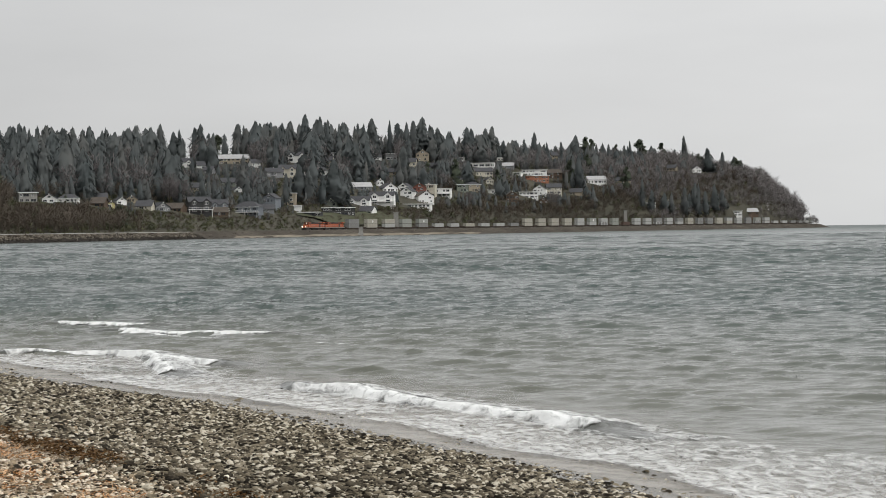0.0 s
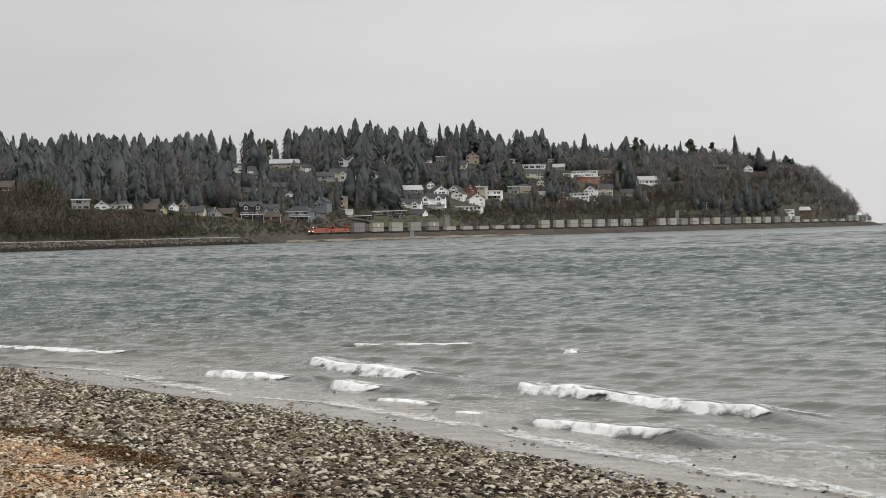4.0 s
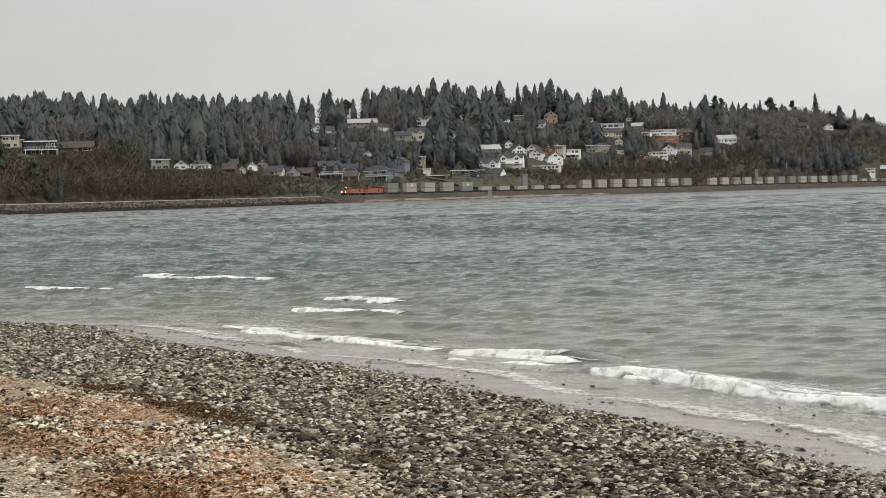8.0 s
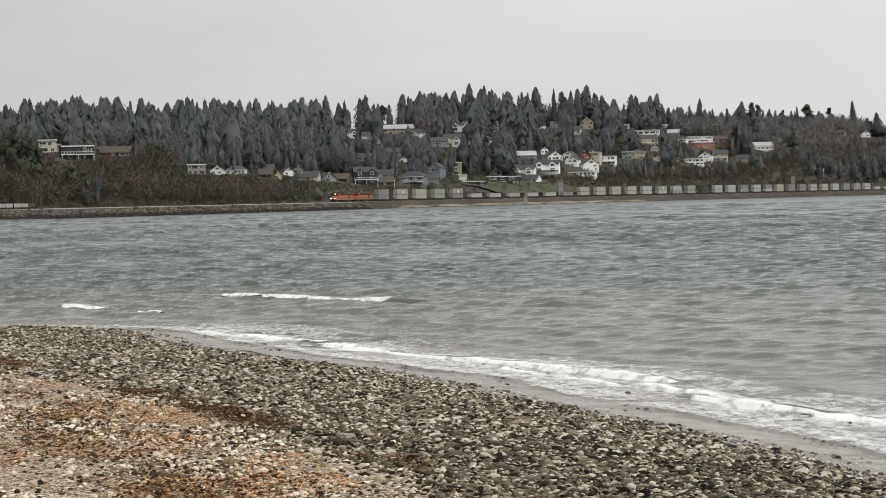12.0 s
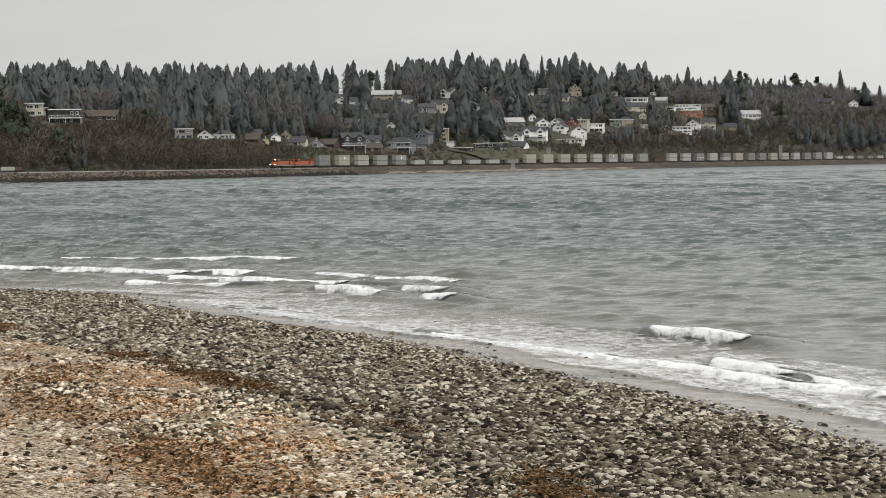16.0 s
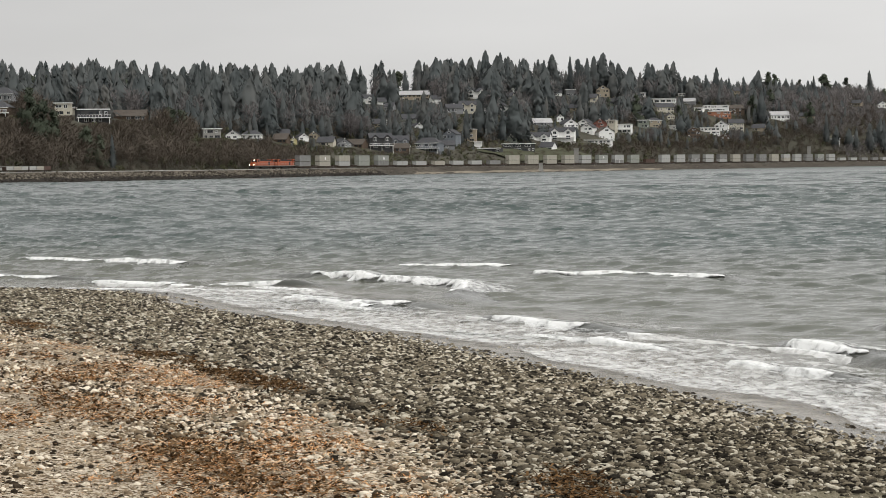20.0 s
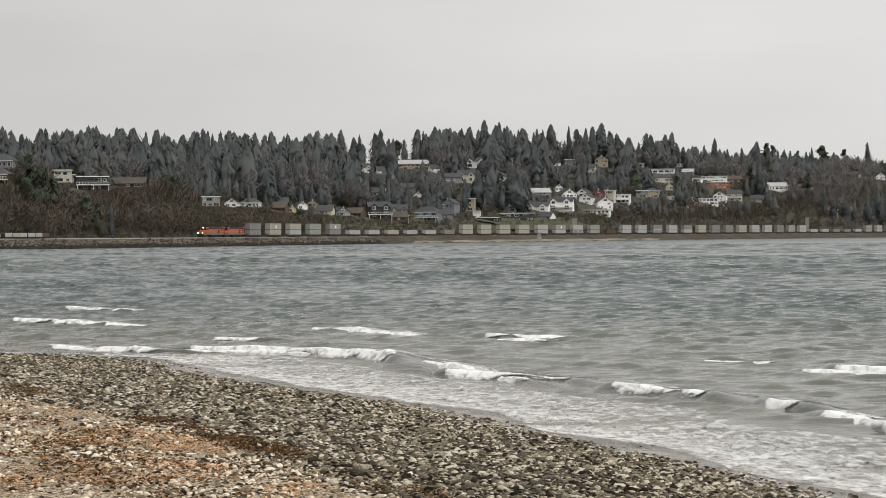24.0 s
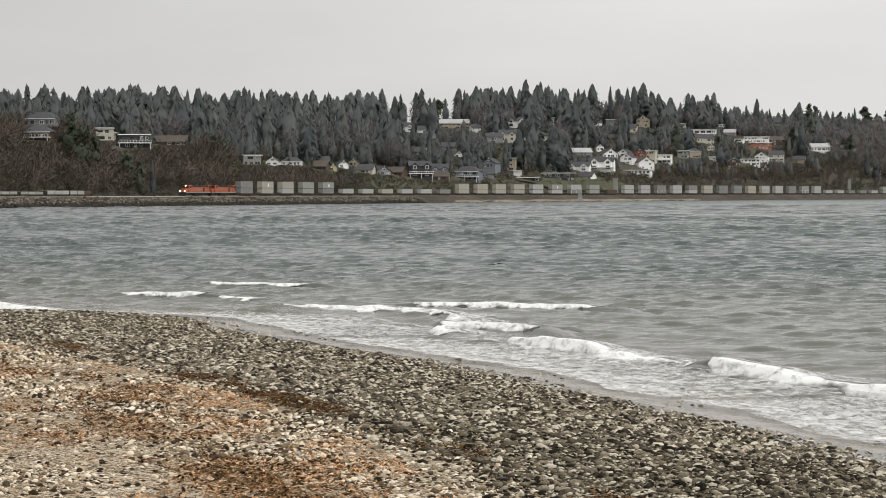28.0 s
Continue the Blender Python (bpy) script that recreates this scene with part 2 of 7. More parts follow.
M = {
    "sand": gravel_material("wet_gravel", [(0.04, 0.034, 0.024), (0.08, 0.069, 0.049), (0.13, 0.114, 0.081), (0.22, 0.197, 0.145)], 30, 0.7),
    "dry_gravel": gravel_material("dry_gravel", [(0.08, 0.058, 0.036), (0.15, 0.112, 0.072), (0.24, 0.185, 0.125), (0.34, 0.275, 0.195), (0.52, 0.46, 0.37)], 58, 0.9),
    "wet_stone": material("wet_stone", [(0.018, 0.016, 0.013), (0.038, 0.033, 0.026), (0.07, 0.06, 0.045), (0.108, 0.094, 0.07), (0.142, 0.12, 0.086), (0.195, 0.168, 0.122), (0.25, 0.218, 0.162), (0.5, 0.46, 0.375)], 22, 0.5, 0.004, 60, islands=0.75, gloss=0.0),
    "cobble": material("wet_cobble", [(0.022, 0.019, 0.016), (0.05, 0.042, 0.031), (0.098, 0.081, 0.057), (0.15, 0.127, 0.091), (0.225, 0.196, 0.146), (0.45, 0.4, 0.32)], 22, 0.5, 0.004, 60, objects=0.6, gloss=0.0),
    "wet_sand": gravel_material("wet_olive_sand", [(0.1, 0.088, 0.06), (0.16, 0.142, 0.1), (0.23, 0.207, 0.15)], 90, 0.6),
    "wet_flat": material("shining_wet_sand", [(0.12, 0.108, 0.088), (0.165, 0.15, 0.125), (0.21, 0.192, 0.162)], 1.4, 0.22, 0.012, 3.0, gloss=0.5),
    "pale_sand": material("pale_shore_sand", [(0.13, 0.112, 0.088), (0.2, 0.176, 0.14), (0.28, 0.25, 0.205)], 0.3, 0.95, 0.05, 1.0, gloss=0.0),
    "shore": material("dark_shore_gravel", [(0.03, 0.024, 0.018), (0.052, 0.044, 0.034), (0.1, 0.088, 0.07)], 0.35, 0.95, 0.3, 1.4),
    "dry_stone": material("dry_stone", [(0.032, 0.025, 0.018), (0.105, 0.08, 0.054), (0.25, 0.19, 0.125), (0.42, 0.34, 0.238), (0.74, 0.67, 0.55)], 22, 0.8, 0.004, 60, islands=0.9, gloss=0.0),
    "weed": material("brown_seaweed", [(0.026, 0.015, 0.008), (0.075, 0.043, 0.02), (0.17, 0.1, 0.048)], 12, 0.6, islands=0.8, gloss=0.0),
    "dry_weed": material("dried_orange_seaweed", [(0.11, 0.048, 0.018), (0.34, 0.155, 0.058), (0.56, 0.29, 0.125), (0.7, 0.5, 0.32)], 12, 0.8, islands=0.8, gloss=0.0),
    "drift": material("driftwood_mossy", [(0.12, 0.10, 0.05), (0.24, 0.2, 0.1), (0.34, 0.3, 0.18)], 6, 0.9, 0.03, 14),
    "water": water_material(),
    "surf": material("surf_water", [(0.042, 0.047, 0.039), (0.078, 0.08, 0.067)], 0.6, 0.12, 0.05, 2.2, gloss=0.5),
    "shoal": shoal_material(),
    "foam": foam_material("breaking_foam", 0.31, 4.5, 0.32),
    "lace": foam_material("foam_lace", 0.14, 5.5, 0.46),
    "soil": material("hillside_soil", [(0.036, 0.036, 0.026), (0.058, 0.055, 0.04), (0.08, 0.074, 0.054)], 0.12, 0.95, 0.4, 0.5),
    "grass": material("lawn_grass", [(0.05, 0.054, 0.03), (0.078, 0.08, 0.048)], 0.4, 0.95),
    "ballast": material("shore_gravel", [(0.11, 0.095, 0.078), (0.18, 0.16, 0.13), (0.27, 0.24, 0.2)], 0.35, 0.95, 0.3, 1.4),
    "boulder": material("seawall_boulder", [(0.03, 0.025, 0.018), (0.06, 0.05, 0.038), (0.095, 0.082, 0.064), (0.17, 0.15, 0.122)], 0.6, 0.9, 0.1, 2, islands=0.8),
    # fir tones carry the grey-blue of distance haze in their base colour
    "fir": material("hazy_fir_needles", [(0.078, 0.09, 0.091), (0.093, 0.105, 0.105), (0.11, 0.119, 0.117), (0.132, 0.132, 0.124)], 0.3, 0.9, islands=0.06, objects=0.35, thin=0.25, gloss=0.1),
    "fir_wood": material("hazy_fir_wood_needles", [(0.078, 0.09, 0.091), (0.093, 0.105, 0.105), (0.11, 0.119, 0.117), (0.132, 0.132, 0.124)], 0.05, 0.9, islands=0.06, trees=0.45, thin=0.25, gloss=0.1),
    "twig": material("bare_twigs", [(0.15, 0.138, 0.136), (0.178, 0.165, 0.161), (0.21, 0.196, 0.19)], 0.3, 0.95, islands=0.08, objects=0.3, trees=0.45, thin=0.3, gloss=0.1),
    "evergreen": material("dark_evergreen_leaves", [(0.062, 0.075, 0.055), (0.085, 0.1, 0.072), (0.11, 0.122, 0.088)], 0.3, 0.9, islands=0.08, objects=0.4, thin=0.25, gloss=0.1),
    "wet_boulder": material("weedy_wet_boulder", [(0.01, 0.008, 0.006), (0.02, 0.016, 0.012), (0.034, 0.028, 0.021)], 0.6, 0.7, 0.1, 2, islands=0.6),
    "brown_twig": material("brown_bare_twigs", [(0.075, 0.061, 0.048), (0.1, 0.083, 0.066), (0.13, 0.11, 0.09)], 0.3, 0.95, islands=0.1, objects=0.3, trees=0.4, thin=0.25, gloss=0.1),
    "brush": material("brown_brush", [(0.066, 0.055, 0.043), (0.092, 0.078, 0.062), (0.122, 0.105, 0.085)], 0.06, 0.95, islands=0.1, trees=0.45, thin=0.25, gloss=0.1),
    "leaf": material("green_shrub_leaves", [(0.06, 0.066, 0.038), (0.09, 0.095, 0.054), (0.125, 0.124, 0.07)], 0.2, 0.9, islands=0.1, objects=0.3, trees=0.5, thin=0.2, gloss=0.2),
    "bark": material("bark", [(0.035, 0.028, 0.022), (0.07, 0.058, 0.047)], 2, 0.95),
}


def add_material(mesh, m):
    mesh.materials.append(M[m] if isinstance(m, str) else m)
    return mesh


def mesh_of(name, verts, faces, m, smooth=False):
    me = bpy.data.meshes.new(name)
    verts = np.asarray(verts, np.float32)
    if isinstance(faces, np.ndarray):
        k = faces.shape[1]
        me.vertices.add(len(verts))
        me.vertices.foreach_set("co", verts.ravel())
        me.loops.add(faces.size)
        me.loops.foreach_set("vertex_index", faces.astype(np.int32).ravel())
        me.polygons.add(len(faces))
        me.polygons.foreach_set("loop_start", np.arange(0, faces.size, k, dtype=np.int32))
        me.update(calc_edges=True)
    else:
        me.from_pydata([tuple(v) for v in verts.tolist()], [], faces)
    if smooth:
        me.polygons.foreach_set("use_smooth", np.ones(len(me.polygons), bool))
    return add_material(me, m)


def leafy_mesh(name, verts, faces, m, outward):
    """Foliage whose small blades all face away from the crown's middle, so that the crown shades as a soft whole."""
    v = np.asarray(verts, np.float64)
    n = np.cross(v[faces[:, 1]] - v[faces[:, 0]], v[faces[:, 2]] - v[faces[:, 0]])
    away = (n * outward[faces].sum(1)).sum(1) < 0
    faces = faces.copy()
    faces[away] = faces[away][:, ::-1]
    me = mesh_of(name, verts, faces, m, True)
    o = outward / (np.linalg.norm(outward, axis=1)[:, None] + 1e-9)
    me.normals_split_custom_set_from_vertices(o.astype(np.float32))
    return me


def piece(name, me, parent=None, m=None, label=""):
    """Links a mesh as one object, under a thing or a part where one is given."""
    ob = new(name, me)
    ob.parent = parent
    if m is not None:
        ob.matrix_basis = m
    if label:
        ob["label"] = label
    return ob


def part(name, bm, mat_name, parent, label=""):
    me = bpy.data.meshes.new(name)
    bm.to_mesh(me)
    bm.free()
    add_material(me, mat_name)
    return piece(name, me, parent, None, label)


def box(bm, x0, x1, y0, y1, z0, z1, bevel=0.0):
    r = bmesh.ops.create_cube(bm, size=1, matrix=Matrix.LocRotScale(((x0 + x1) / 2, (y0 + y1) / 2, (z0 + z1) / 2), None, (x1 - x0, y1 - y0, z1 - z0)))
    if bevel:
        edges = list({e for v in r["verts"] for e in v.link_edges})
        bmesh.ops.bevel(bm, geom=edges, offset=bevel, segments=1, affect="EDGES")
    return bm


def boxes(*rows, bevel=0.0):
    bm = bmesh.new()
    for r in rows:
        box(bm, *r, bevel=bevel)
    return bm


def tube(bm, a, b, r, seg=8, r2=None):
    a, b = Vector(a), Vector(b)
    turn = (b - a).to_track_quat("Z", "Y").to_matrix().to_4x4()
    bmesh.ops.create_cone(bm, cap_ends=True, segments=seg, radius1=r, radius2=r if r2 is None else r2, depth=(b - a).length,
                          matrix=Matrix.Translation((a + b) / 2) @ turn)
    return bm


def grid_mesh(name, gx, gy, gz, m, smooth=True):
    """A sheet from 2D arrays of x, y, z."""
    r, c = gx.shape
    i = np.arange(r * c).reshape(r, c)
    q = np.stack([i[:-1, :-1], i[:-1, 1:], i[1:, 1:], i[1:, :-1]], -1).reshape(-1, 4)
    return mesh_of(name, np.stack([gx, gy, gz], -1).reshape(-1, 3), q, m, smooth)


# ---------------------------------------------------------------- plan of the place
def smooth_line(points, step):
    """Catmull-Rom through plan points, cut into even steps: points and running length."""
    p = np.array(points, float)
    p = np.vstack([2 * p[0] - p[1], p, 2 * p[-1] - p[-2]])
    out = []
    for i in range(1, len(p) - 2):
        for k in np.linspace(0, 1, 24, endpoint=False):
            a, b, c, d = p[i - 1], p[i], p[i + 1], p[i + 2]
            out.append(0.5 * (2 * b + (c - a) * k + (2 * a - 5 * b + 4 * c - d) * k * k + (3 * b - a - 3 * c + d) * k ** 3))
    out.append(p[-2])
    out = np.array(out)
    run = np.concatenate([[0], np.cumsum(np.hypot(*np.diff(out, axis=0).T))])
    s = np.arange(0, run[-1], step)
    return np.stack([np.interp(s, run, out[:, 0]), np.interp(s, run, out[:, 1])], 1), s


def along(line, x, y):
    """For plan points: length along the line, and distance from it (left of it positive)."""
    pts, run = line
    a, d = pts[:-1], np.diff(pts, axis=0)
    l2 = (d ** 2).sum(1)
    x, y = np.atleast_1d(np.asarray(x, float)), np.atleast_1d(np.asarray(y, float))
    s, u = np.empty(len(x)), np.empty(len(x))
    for i in range(0, len(x), 4000):
        qx, qy = x[i:i + 4000, None] - a[:, 0], y[i:i + 4000, None] - a[:, 1]
        k = np.clip((qx * d[:, 0] + qy * d[:, 1]) / l2, 0, 1)
        ex, ey = qx - k * d[:, 0], qy - k * d[:, 1]
        r2 = ex ** 2 + ey ** 2
        j = r2.argmin(1)
        n = np.arange(len(j))
        side = np.sign(d[j, 0] * qy[n, j] - d[j, 1] * qx[n, j])
        s[i:i + 4000] = run[j] + k[n, j] * np.sqrt(l2[j])
        u[i:i + 4000] = np.sqrt(r2[n, j]) * np.where(side == 0, 1, side)
    return s, u


TRACK = smooth_line([(-214, 400), (-218, 480), (-219, 560), (-216, 620), (-210, 690), (-201, 760), (-190, 815), (-178, 862), (-163, 927), (-145, 992),
                     (-124, 1056), (-101, 1118), (-75, 1180), (-45, 1240), (-15, 1300), (15, 1360), (46, 1419), (77, 1479),
                     (108, 1538), (138, 1598), (169, 1657), (201, 1716), (233, 1775), (266, 1833), (299, 1891), (330, 1946),
                     (352, 2000), (356, 2060), (335, 2130)], 4.0)
SHORE = smooth_line([(14, -30), (12, -10), (9.2, 6), (6.8, 14), (4.6, 20.5), (3.2, 24.6), (2, 27.5), (0.5, 30.4), (-1.3, 34.4), (-3.5, 38.6),
                     (-6, 42.2), (-8.6, 47), (-10.9, 51.6), (-14, 53.6), (-18, 54.2), (-26, 57), (-45, 66), (-90, 90)], 0.5)
RAIL = 3.4


def beach_z(x, y):
    s, v = along(SHORE, x, y)
    up = np.where(v < 8, 0.14 * v, 1.12 + 0.5 * (1 - np.exp(-(v - 8) * 0.28)))
    top = np.interp(y, [18, 30, 45, 60], [1.62, 1.2, 0.62, 0.5])          # the bank gets lower further along
    up = top * (1 - np.exp(-up / top)) * np.interp(y, [18, 40], [1.3, 1.12])
    return np.where(v < 0, np.maximum(0.09 * v, -3.0), up)


def land_z(s, u):
    """Height of the far shore: a railway bank, then a bluff and a hillside."""
    h0 = np.interp(s, [0, 420, 520, 600, 900, 1150, 1400, 1550, 1660, 1740, 1800], [8, 8, 5.5, 5, 5, 6, 9, 20, 22, 16, 5])
    h1 = np.interp(s, [0, 420, 510, 600, 745, 875, 1060, 1290, 1480, 1600, 1700, 1760, 1830], [25, 25, 21, 14, 11, 11, 13, 18, 38, 46, 42, 28, 9])
    h2 = np.interp(s, [0, 540, 720, 870, 1000, 1190, 1430, 1600, 1720, 1800, 1860], [31, 33, 26, 28, 33, 38, 50, 64, 54, 34, 14])
    h3 = np.interp(s, [0, 680, 860, 1010, 1140, 1330, 1560, 1700, 1800, 1880], [36, 38, 42, 48, 57, 62, 67, 66, 50, 24])
    z = np.full(np.shape(u), RAIL)
    hs = [RAIL + 0 * h1, h0, h1, h2, h3, h3 + 4]
    us = [6, 16, 45, 110, 190, 420]
    for i in range(5):
        k = np.clip((u - us[i]) / (us[i + 1] - us[i]), 0, 1)
        k = k * k * (3 - 2 * k) if i < 2 else k
        z = np.where(u > us[i], hs[i] + (hs[i + 1] - hs[i]) * k, z)
    z = np.where(u < -7, RAIL + (u + 7) * 0.36, z)
    return np.maximum(z, -3.5)


# ---------------------------------------------------------------- far shore, sea and beach
def lines_from(spans):
    """Rising values: (start, end, step) spans joined."""
    out = []
    for a, b, step in spans:
        out.append(np.arange(a, b, step))
    return np.concatenate(out)


def hillside():
    rows = lines_from([(0, TRACK[1][-1], 6)])
    cols = lines_from([(-40, -24, 4), (-24, -4, 1.0), (-4, 50, 3), (50, 200, 10), (200, 440, 30)])
    px_, py_ = np.interp(rows, TRACK[1], TRACK[0][:, 0]), np.interp(rows, TRACK[1], TRACK[0][:, 1])
    dx, dy = np.gradient(px_), np.gradient(py_)
    ln = np.hypot(dx, dy)
    gx = px_[:, None] - cols * (dy / ln)[:, None]
    gy = py_[:, None] + cols * (dx / ln)[:, None]
    s = np.repeat(rows[:, None], len(cols), 1)
    gz = land_z(s, np.repeat(cols[None], len(rows), 0))
    rough = np.array([[noise.noise((x * 0.03, y * 0.03, 0)) for x, y in zip(a, b)] for a, b in zip(gx, gy)])
    gz = gz + np.where(np.abs(cols) < 7, 0, rough * np.clip((np.abs(cols) - 7) / 20, 0, 1.6))
    tagged(piece("hillside", grid_mesh("hillside", gx, gy, gz, "soil")), "brown wooded hillside rising from the railway shore", "hillside", kind="structure")
    rows, px_, py_, dx, dy, ln = (q[rows > 640] for q in (rows, px_, py_, dx, dy, ln))
    c = lines_from([(-23, -2.4, 1.2)])
    gx2 = px_[:, None] - c * (dy / ln)[:, None]
    gy2 = py_[:, None] + c * (dx / ln)[:, None]
    gz2 = land_z(np.repeat(rows[:, None], len(c), 1), np.repeat(c[None], len(rows), 0)) + 0.35 + 0.5 * np.random.rand(*gx2.shape) * (c < -8)
    c = np.array([-17.7, -16.9, -16.0, -15.0, -14.4])
    i = (rows > 650) & (rows < 1010)
    sx, sy = px_[i, None] - c * (dy / ln)[i, None], py_[i, None] + c * (dx / ln)[i, None]
    sz = land_z(np.repeat(rows[i, None], 5, 1), np.repeat(c[None], i.sum(), 0)) + np.array([0.6, 0.85, 0.9, 0.85, 0.6]) * (0.4 + 0.6 * np.sin(np.linspace(0, math.pi, i.sum())) ** 0.5)[:, None] + 0.15 * np.sin(rows[i, None] * 0.13)
    tagged(piece("sand_strip", grid_mesh("sand_strip", sx, sy, sz, "pale_sand")), "narrow strip of pale sand along the far waterline", "sand", kind="structure")
    tagged(piece("far_beach", grid_mesh("far_beach", gx2, gy2, gz2, "shore")), "brown strip of gravel shore below the railway", "shore", kind="structure")


def seabed():
    v = [(-6000, -400, -3.6), (6000, -400, -3.6), (6000, 6000, -3.6), (-6000, 6000, -3.6)]
    tagged(piece("ground", mesh_of("ground", v, np.array([[0, 1, 2, 3]]), "sand")), "dark sea floor under the bay", "ground", kind="structure")


def chop(x, y, cell):
    """Height of a short-crested wind sea at plan points; waves too short for the cell are left out."""
    rng = np.random.default_rng(5)
    z = np.zeros(np.shape(x))
    r = np.hypot(x, y)
    calm = np.clip((r - 10) / 60, 0.35, 1)          # the bay shelves and quietens towards the beach
    groups = 0.9 + 0.25 * np.sin(x * 0.083 + 1.3 * np.sin(y * 0.031)) * np.sin(y * 0.067 + 1.7 * np.sin(x * 0.045))          # waves come in patches
    peak = np.clip(r * 0.0075, 0.66, 7)          # the wind has more room further out: longer waves
    for k in range(95):
        wave = 0.42 * 1.044 ** k
        turn = radians(-97) + rng.normal(0, 0.24)
        amp = 0.0107 * rng.uniform(0.6, 1.3)
        ph = (x * math.cos(turn) + y * math.sin(turn)) * 2 * math.pi / wave + rng.uniform(0, 6.28)
        share = np.exp(-(np.log(wave / peak) / 0.75) ** 2) * peak * np.clip((wave / cell - 2.2) / 1.4, 0, 1) * calm * groups
        z += share * amp * (np.sin(ph) + 0.3 * np.cos(2 * ph))
    near = np.clip(1.5 - r / 110, 0, 1) * np.clip((r - 12) / 25, 0.3, 1)          # low swells gathering towards the beach
    for k in range(12):
        wave = 1.0 * 1.12 ** k
        turn = radians(-128) + rng.normal(0, 0.2)
        ph = (x * math.cos(turn) + y * math.sin(turn)) * 2 * math.pi / wave + rng.uniform(0, 6.28)
        z += near * 0.009 * (np.sin(ph) + 0.35 * np.cos(2 * ph))
    return z * (1 + 0.8 * np.clip(z / (0.09 * np.maximum(peak, 1)), -0.7, 1.4))          # peaked crests, flat troughs


def sea():
    """The bay: fine in front of the beach, coarser to the sides and towards the horizon."""
    r = [14.0]
    while r[-1] < 5600:
        r.append(r[-1] + max(0.1, (0.0016 if r[-1] < 320 else 0.0023 if r[-1] < 700 else 0.0055 if r[-1] < 2600 else 0.04) * r[-1]))
    r = np.array(r)
    a = np.concatenate([np.arange(-95, -25, 4.0), np.arange(-25, 17, 0.13), np.arange(17, 96, 4.0)])
    A, R = np.meshgrid(np.radians(a), r)
    X, Y = R * np.sin(A), R * np.cos(A)
    across = np.gradient(a)[None] * math.pi / 180 * r[:, None]
    cell = np.maximum(across * 0.45, np.gradient(r)[:, None])
    Z = chop(X, Y, cell)
    return tagged(piece("water", grid_mesh("water", X, Y, Z, "water")), "grey-green choppy sea water of the bay", "sea", kind="structure")


def shallows():
    """Sand-clouded water along the edge of the beach."""
    pts, run = SHORE
    q = np.concatenate([np.linspace(-45, -14.5, 18), np.linspace(-14, 0.7, 50)])
    ok = (pts[:, 1] > 4) & (pts[:, 1] < 80)
    px_, py_ = pts[ok, 0], pts[ok, 1]
    d = np.gradient(np.stack([px_, py_], 1), axis=0)
    d /= np.hypot(*d.T)[:, None]
    gx, gy = px_[:, None] - d[:, 1:2] * q, py_[:, None] + d[:, 0:1] * q
    swell = np.array([[noise.noise((a * 0.7, b * 0.7, 4)) for a, b in zip(r1, r2)] for r1, r2 in zip(gx, gy)])
    edge = np.array([0.22 * noise.noise((a * 0.25, b * 0.25, 9)) for a, b in zip(px_, py_)])[:, None]
    gz = 0.055 + 0.03 * swell + np.where(q > -0.5, 0.05 * (q + 0.5), 0)[None] + edge * 0.1
    me = grid_mesh("shallows", gx, gy, gz, "shoal")
    fade = me.attributes.new("depth_fade", "FLOAT", "POINT")
    reach = np.interp(py_, [25, 40, 52, 62], [5, 6, 8, 9])[:, None]
    wide = np.array([noise.noise((a * 0.12, b * 0.12, 1)) for a, b in zip(px_, py_)])[:, None]
    fade.data.foreach_set("value", (np.clip((q[None] + (1 + 0.32 * wide) * reach) / (0.9 * reach), 0, 1) ** 1.4 * 0.82).astype(np.float32).ravel())
    tagged(piece("shallows", me), "pale sandy shallow water along the beach", "water", kind="structure")


def wet_flat():
    """Smooth wet sand between the shallows and the closed cobble bed, shining with the sky."""
    pts, run = SHORE
    ok = (pts[:, 1] > 8) & (pts[:, 1] < 56)
    px_, py_ = pts[ok, 0], pts[ok, 1]
    d = np.gradient(np.stack([px_, py_], 1), axis=0)
    d /= np.hypot(*d.T)[:, None]
    q = np.linspace(-0.5, 3.0, 36)
    gx, gy = px_[:, None] - d[:, 1:2] * q, py_[:, None] + d[:, 0:1] * q
    z = beach_z(gx.ravel(), gy.ravel()).reshape(gx.shape)
    ragged = np.array([[noise.noise((a * 0.8, b * 0.45, 17)) + 0.4 * noise.noise((a * 2.4, b * 1.4, 19)) for a, b in zip(r_, c_)] for r_, c_ in zip(gx, gy)])
    gz = np.maximum(z, 0.05) + np.clip(0.014 - 0.04 * np.clip(q[None] - 1.0 - 1.3 * ragged, 0, 2), -0.08, 0.014)
    tagged(piece("wet_sand", grid_mesh("wet_sand", gx, gy, gz, "wet_flat")), "smooth wet grey sand shining at the water's edge", "sand", kind="structure")


def tide(v, y):
    """Distance from the water's edge, less the drift of the tide line along the beach."""
    return v - np.interp(y, [14, 18, 20, 23, 26, 30, 40], [0, 0.2, 0.45, 0.7, 1.0, 1.8, 3.4])


def zone(w):
    """Share of dry upper beach by distance above the water's edge."""
    return np.clip((w - 6.7) / 1.0, 0, 1)


def sandy(x, y):
    """Where bare sand shows among the cobbles: above 0 in patches near the water's edge."""
    return np.array([noise.noise((a * 0.55 + 3, b * 0.35, 12)) + 0.35 * noise.noise((a * 1.9, b * 1.2, 14)) for a, b in zip(x, y)]) - np.interp(y, [12, 16, 20], [-0.08, 0.04, 0.3])


def ico(level):
    bm = bmesh.new()
    bmesh.ops.create_icosphere(bm, subdivisions=level, radius=1)
    v = np.array([tuple(q.co) for q in bm.verts])
    f = np.array([[q.index for q in p.verts] for p in bm.faces])
    bm.free()
    return v, f


